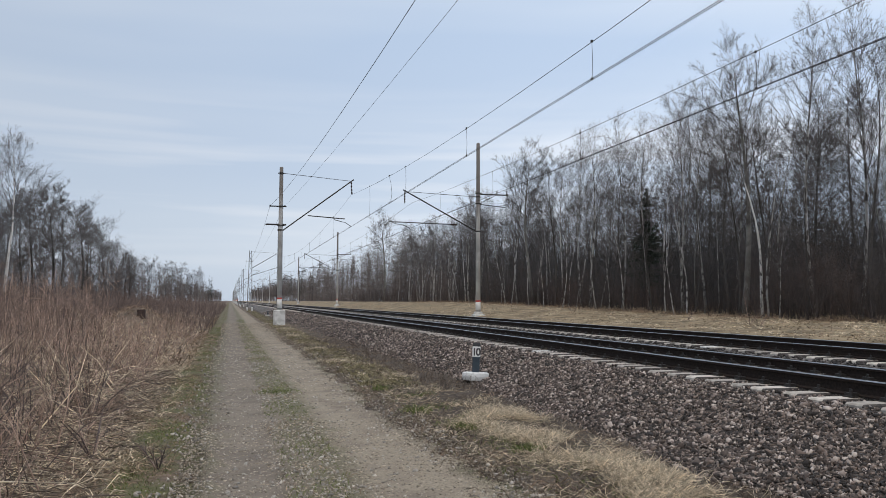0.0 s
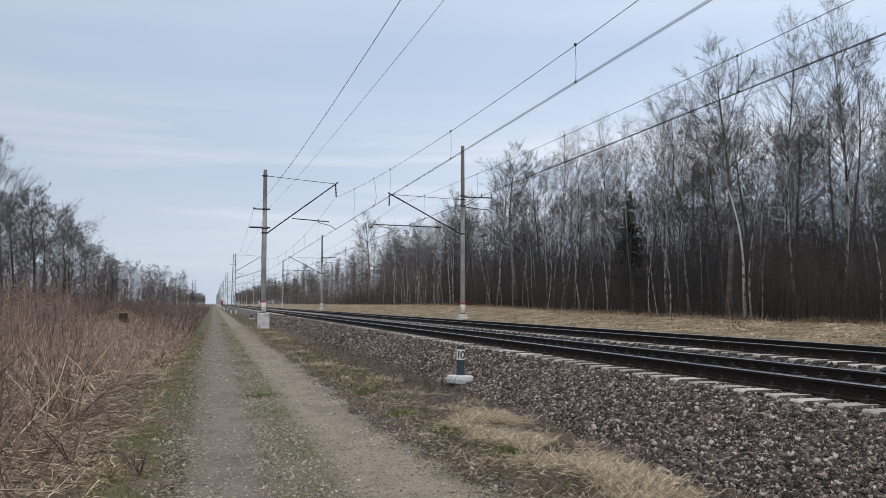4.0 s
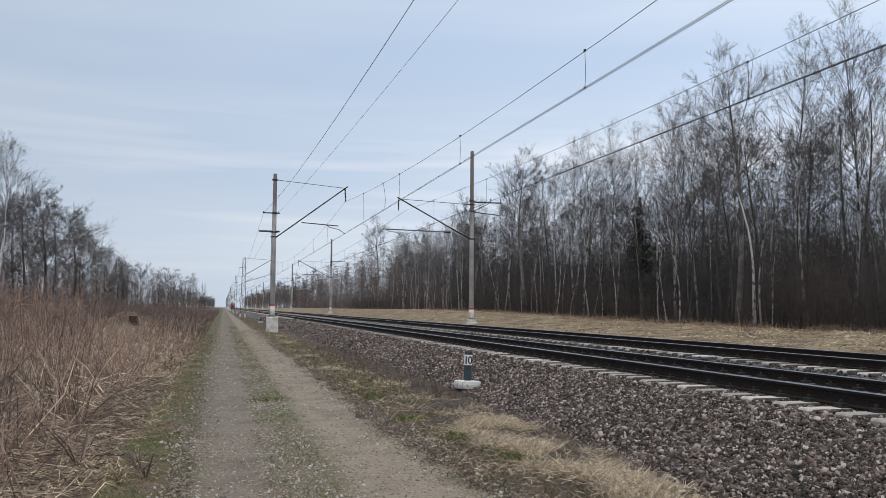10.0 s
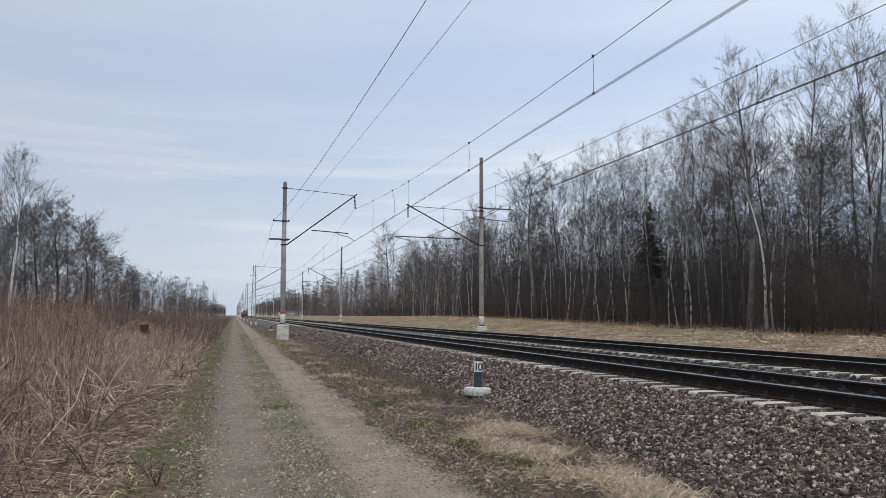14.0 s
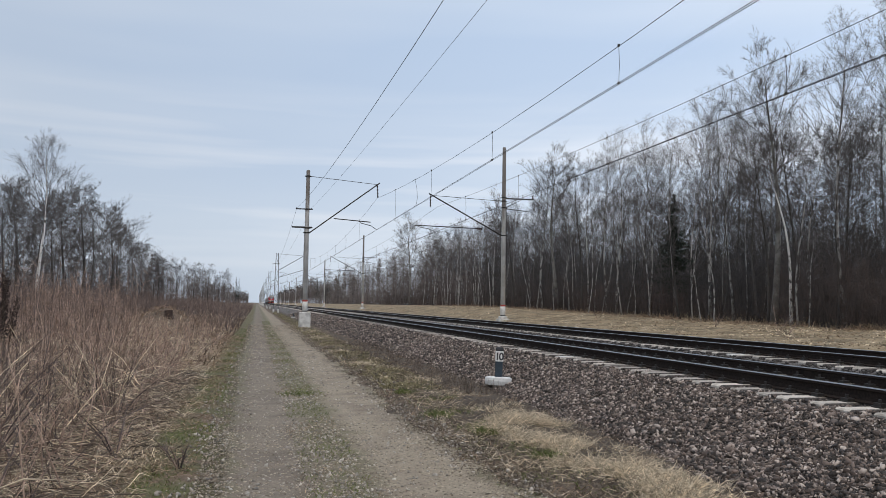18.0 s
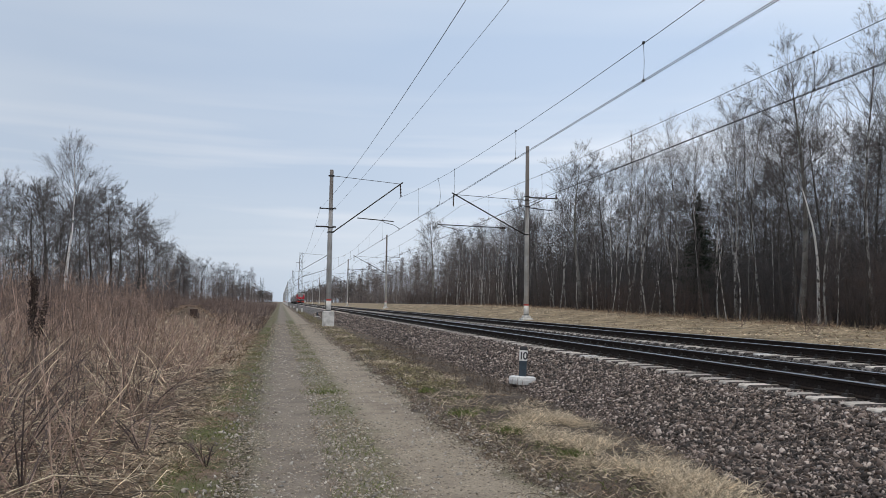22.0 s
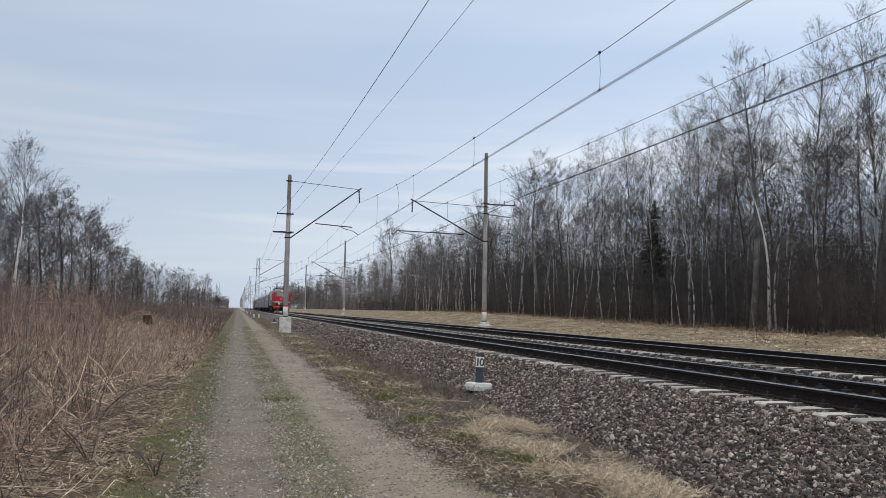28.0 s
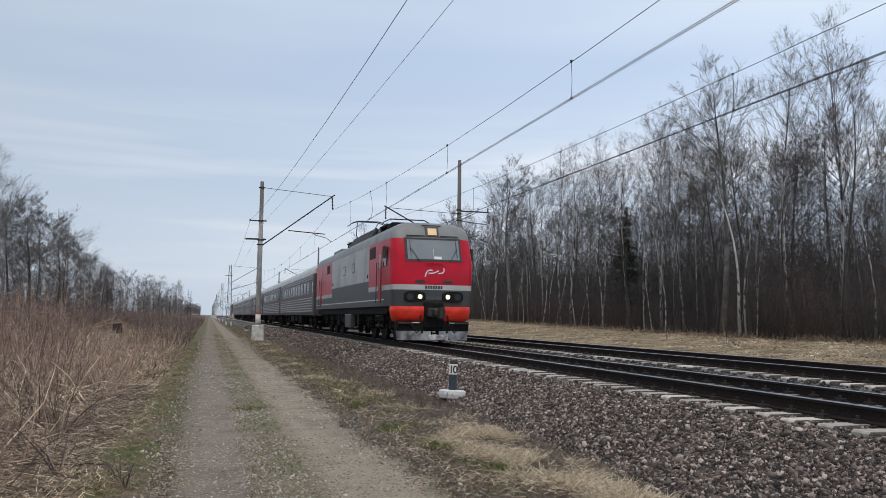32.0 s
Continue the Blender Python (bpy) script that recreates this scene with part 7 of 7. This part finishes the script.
stuff("edge_weeds", grass(rng, patchy(rng, tuft_points(rng, 5500, 1.95, 2.7, 5.0, 40, road_z, 0.6), 0.8, 0.1, 3.1), 0.02, 0.09, 1.3, 0.0034), M_DARKWEED, "thin dead weeds creeping over the road edge", "weeds")
stuff("verge_green", grass(rng, patchy(rng, tuft_points(rng, 5000, 2.45, 3.4, 5.5, 14, ground_z, 0.3), 0.6, 0.7, 1.7), 0.05, 0.13, 0.9, 0.0036), M_GREEN, "fresh green grass among the straw on the verge", "grass")
stuff("road_litter", grass(rng, patchy(rng, tuft_points(rng, 4500, 0.45, 1.1, 6.0, 40, road_z, 0.5), 1.0, 0.2, 4.0), 0.02, 0.08, 1.0, 0.003), M_HAY, "thin dead grass on the road's middle strip", "grass")


def straw_tuft(x, y, size, seed):
    r = np.random.default_rng(seed)
    t = thing("straw_tuft", "pale tuft of dry drooping straw on the verge", "grass tuft", x, y, float(ground_z(x, y)), group="straw tufts on the verge")
    n = 150
    p = np.stack([r.normal(0, size * 0.37, n), r.normal(0, size * 0.37, n), r.uniform(0, 0.06, n)], 1)
    tagged(part("straw", strewn(r, p, 0.06, 0.21, 0.0031, 1.0), M_STRAW, t), kind="stuff")


TUFTS = ((3.3, 10.5), (3.6, 10.75), (3.8, 10.35), (3.05, 8.75), (3.3, 8.5), (3.5, 8.9), (3.15, 7.5), (3.4, 7.2), (3.6, 6.9), (3.7, 6.5), (3.4, 6.45), (3.3, 5.9), (3.55, 6.0), (3.6, 7.4), (2.95, 9.6),
         (2.6, 20.6), (2.85, 26.5), (2.8, 36.2), (2.9, 44), (3.3, 16.5))
for i, (u, v) in enumerate(TUFTS):
    for k in range(3 if v < 15 else 1):
        straw_tuft(u + 0.17 * math.sin(5 * i + 2.4 * k), v + 0.17 * math.cos(3 * i + 1.9 * k), 0.24 if v < 15 else 0.5, 200 + 3 * i + k)

def green_tuft(x, y, size, seed):
    r = np.random.default_rng(seed)
    t = thing("grass_tuft", "small clump of fresh green grass beside the gravel road", "grass tuft", x, y, float(ground_z(x, y)) + 0.01, group="green tufts by the road")
    p = np.stack([r.normal(0, size * 0.35, 170), r.normal(0, size * 0.35, 170), np.zeros(170)], 1)
    tagged(part("grass_blades", grass(r, p, 0.05, 0.13, 0.9, 0.004), M_GREEN, t), kind="stuff")


for i, (u, v, w) in enumerate(((2.55, 11.1, 0.3), (2.75, 9.5, 0.24), (3.0, 8.1, 0.22), (0.8, 14.5, 0.5), (2.6, 14.2, 0.3))):
    green_tuft(u, v, w, 400 + i)

bank_p = tuft_points(rng, 16000, 14.6, 27, 15, 130, ground_z, 0.5)
stuff("bank_grass", grass(rng, patchy(rng, bank_p, 3.5, -0.5, 3.0), 0.03, 0.1, 1.9, 0.014), M_HAY, "flattened brown grass on the strip before the wood", "grass")
stuff("bank_straw", grass(rng, patchy(rng, tuft_points(rng, 26000, 14.6, 26.5, 15, 130, ground_z, 0.5), 2.5, 0.2, 6.0), 0.04, 0.13, 1.8, 0.011), M_STRAW, "pale flattened straw on the strip before the wood", "grass")

ridge = tuft_points(rng, 5200, 24.6, 26.8, 20, 110, ground_z, 0.5)
stuff("edge_straw", strewn(rng, patchy(rng, ridge, 3.0, -0.1, 4.4) + np.array([0, 0, 0.05]), 0.2, 0.6, 0.009, 1.0), M_HAY, "dead grass and fallen stalks along the wood's edge", "grass")
mottle = tuft_points(rng, 9000, 14.8, 25.5, 15, 100, ground_z, 0.5)
stuff("bank_moss", grass(rng, patchy(rng, mottle, 4.0, 0.35, 1.4), 0.02, 0.07, 1.6, 0.014), M_PALEGREEN, "olive patches of sprouting grass on the strip before the wood", "grass")
# loose pebbles on the road
TETRA = np.array([[1, 1, 1], [-1, -1, 1], [-1, 1, -1], [1, -1, -1]], float) * 0.8
TETRA_F = np.array([[0, 1, 3], [0, 2, 1], [0, 3, 2], [1, 2, 3]])


def chips(rng, p, size):
    n = len(p)
    v = TETRA[None] * rng.uniform(0.5, 1.2, (n, 1, 3)) + rng.uniform(-0.5, 0.5, (n, 4, 3))
    spin = rng.uniform(0, 6.28, n)
    c, s = np.cos(spin)[:, None], np.sin(spin)[:, None]
    v = np.stack([v[:, :, 0] * c - v[:, :, 1] * s, v[:, :, 0] * s + v[:, :, 1] * c, v[:, :, 2] * 0.6], -1) * size[:, None, None] + p[:, None, :]
    return v.reshape(-1, 3), (TETRA_F[None] + 4 * np.arange(n)[:, None, None]).reshape(-1, 3)


peb = patchy(rng, np.concatenate([tuft_points(rng, 4600, -0.6, 2.5, 5.5, 30, road_z, 0.9), tuft_points(rng, 1600, 0.45, 1.05, 5.5, 22, road_z, 0.7), tuft_points(rng, 350, -0.7, 0.0, 5.5, 14, road_z, 0.3), tuft_points(rng, 700, 1.7, 2.5, 5.5, 16, road_z, 0.4)]), 1.4, -0.4, 2.0)
peb[:, 2] += 0.012
stuff("road_pebbles", stones(rng, peb, 0.005 + 0.013 * rng.uniform(0, 1, len(peb)) ** 2 * (1 + 0.02 * peb[:, 1])), M_PEBBLE, "loose pale pebbles on the gravel road", "pebbles")
peb = np.concatenate([tuft_points(rng, 26000, -0.45, 2.4, 5.5, 60, road_z, 1.6), tuft_points(rng, 17000, -0.45, 2.55, 5.5, 11, road_z, 0.3)])
rut = np.exp(-((peb[:, 0] - 0.2) / 0.33) ** 2) + np.exp(-((peb[:, 0] - 1.6) / 0.4) ** 2)
peb = peb[rng.uniform(0, 1, len(peb)) > 0.55 * rut + 0.15]
peb[:, 2] += 0.009
stuff("road_chips", chips(rng, peb, rng.uniform(0.005, 0.016, len(peb)) * (0.8 + 0.04 * peb[:, 1])), M_CHIP, "fine broken stone pressed into the road", "pebbles")


# ballast stones
def bed_points(rng, n, x0, x1, y0, y1):
    x, y = rng.uniform(x0, x1, n), rng.uniform(y0, y1, n)
    z = bed_z(x, y)
    p = np.stack([x, y, z + 0.01], 1)
    off = np.where(x > 9.6, 7.3, 7.13)
    clear = np.abs((y - off) / 0.5085 - np.round((y - off) / 0.5085)) > 0.325
    bed = (x > 6.13) & (x < 8.95) | (x > 10.22) & (x < 13.05)
    p[bed, 2] = np.where(x[bed] > 9.6, -0.175, -0.2)
    keep = ~bed | clear
    p, z, x, y = p[keep], z[keep], x[keep], y[keep]
    return p[z > ground_z(x, y) - 0.05]


heap = []
for n, x0, x1, y0, y1, fine, a, b in ((27000, 3.6, 6.12, 3.4, 8.4, False, 0.009, 0.026), (25000, 3.6, 6.12, 8.4, 15, False, 0.011, 0.028), (18000, 3.7, 6.1, 15, 28, False, 0.015, 0.032),
                                      (11000, 3.4, 6.1, 28, 55, False, 0.024, 0.04), (7000, 3.4, 6.1, 55, 110, False, 0.036, 0.06), (1000, 13.0, 14.4, 12, 50, False, 0.03, 0.055), (7000, 6.12, 6.6, 5, 32, False, 0.012, 0.024)):
    p = bed_points(rng, n, x0, x1, y0, y1)
    heap.append(stones(rng, p, rng.uniform(a, b, len(p)), fine))
tagged(part("ballast_stones", joined(heap), M_STONE, BED, "loose grey crushed stones"), kind="stuff")
heap = []
for n, x0, x1, y0, y1, a, b in ((2500, 6.55, 6.75, 5, 30, 0.014, 0.024), (4600, 10.22, 10.85, 9, 40, 0.016, 0.028), (4500, 8.9, 10.25, 9, 36, 0.022, 0.038), (6500, 10.85, 12.45, 9, 42, 0.02, 0.03)):
    p = bed_points(rng, n, x0, x1, y0, y1)
    heap.append(stones(rng, p, rng.uniform(a, b, len(p))))
tagged(part("track_stones", joined(heap), M_DARKSTONE, BED, "dark stones between the sleepers"), kind="stuff")
SHAPES = [mesh_of("stone", *stones(np.random.default_rng(900 + i), np.zeros((1, 3)), 0.036, True), M_STONE_ONE) for i in range(12)]
for i, p in enumerate(bed_points(np.random.default_rng(8), 300, 4.2, 6.1, 5.6, 9.5)):
    s = part("stone", SHAPES[i % 12], None, BED)
    s.location = (p[0], p[1], p[2] + 0.014)
    s.rotation_euler = (i * 1.1, i * 2.3, i * 0.7)


# ---- what moves ----
def motions():
    """The train runs at one speed towards the camera along the nearer track."""
    speed, front = 29.45, 27.55
    for i, car in enumerate([LOCO] + COACHES):
        behind = 0.0 if i == 0 else 21.6 + 24.6 * (i - 1)
        walk(car, [(4.0 * k, pose(AXIS_1 + 0.05, front + speed * (32.0 - 4.0 * k) + behind, -0.01)) for k in range(9)])


motions()
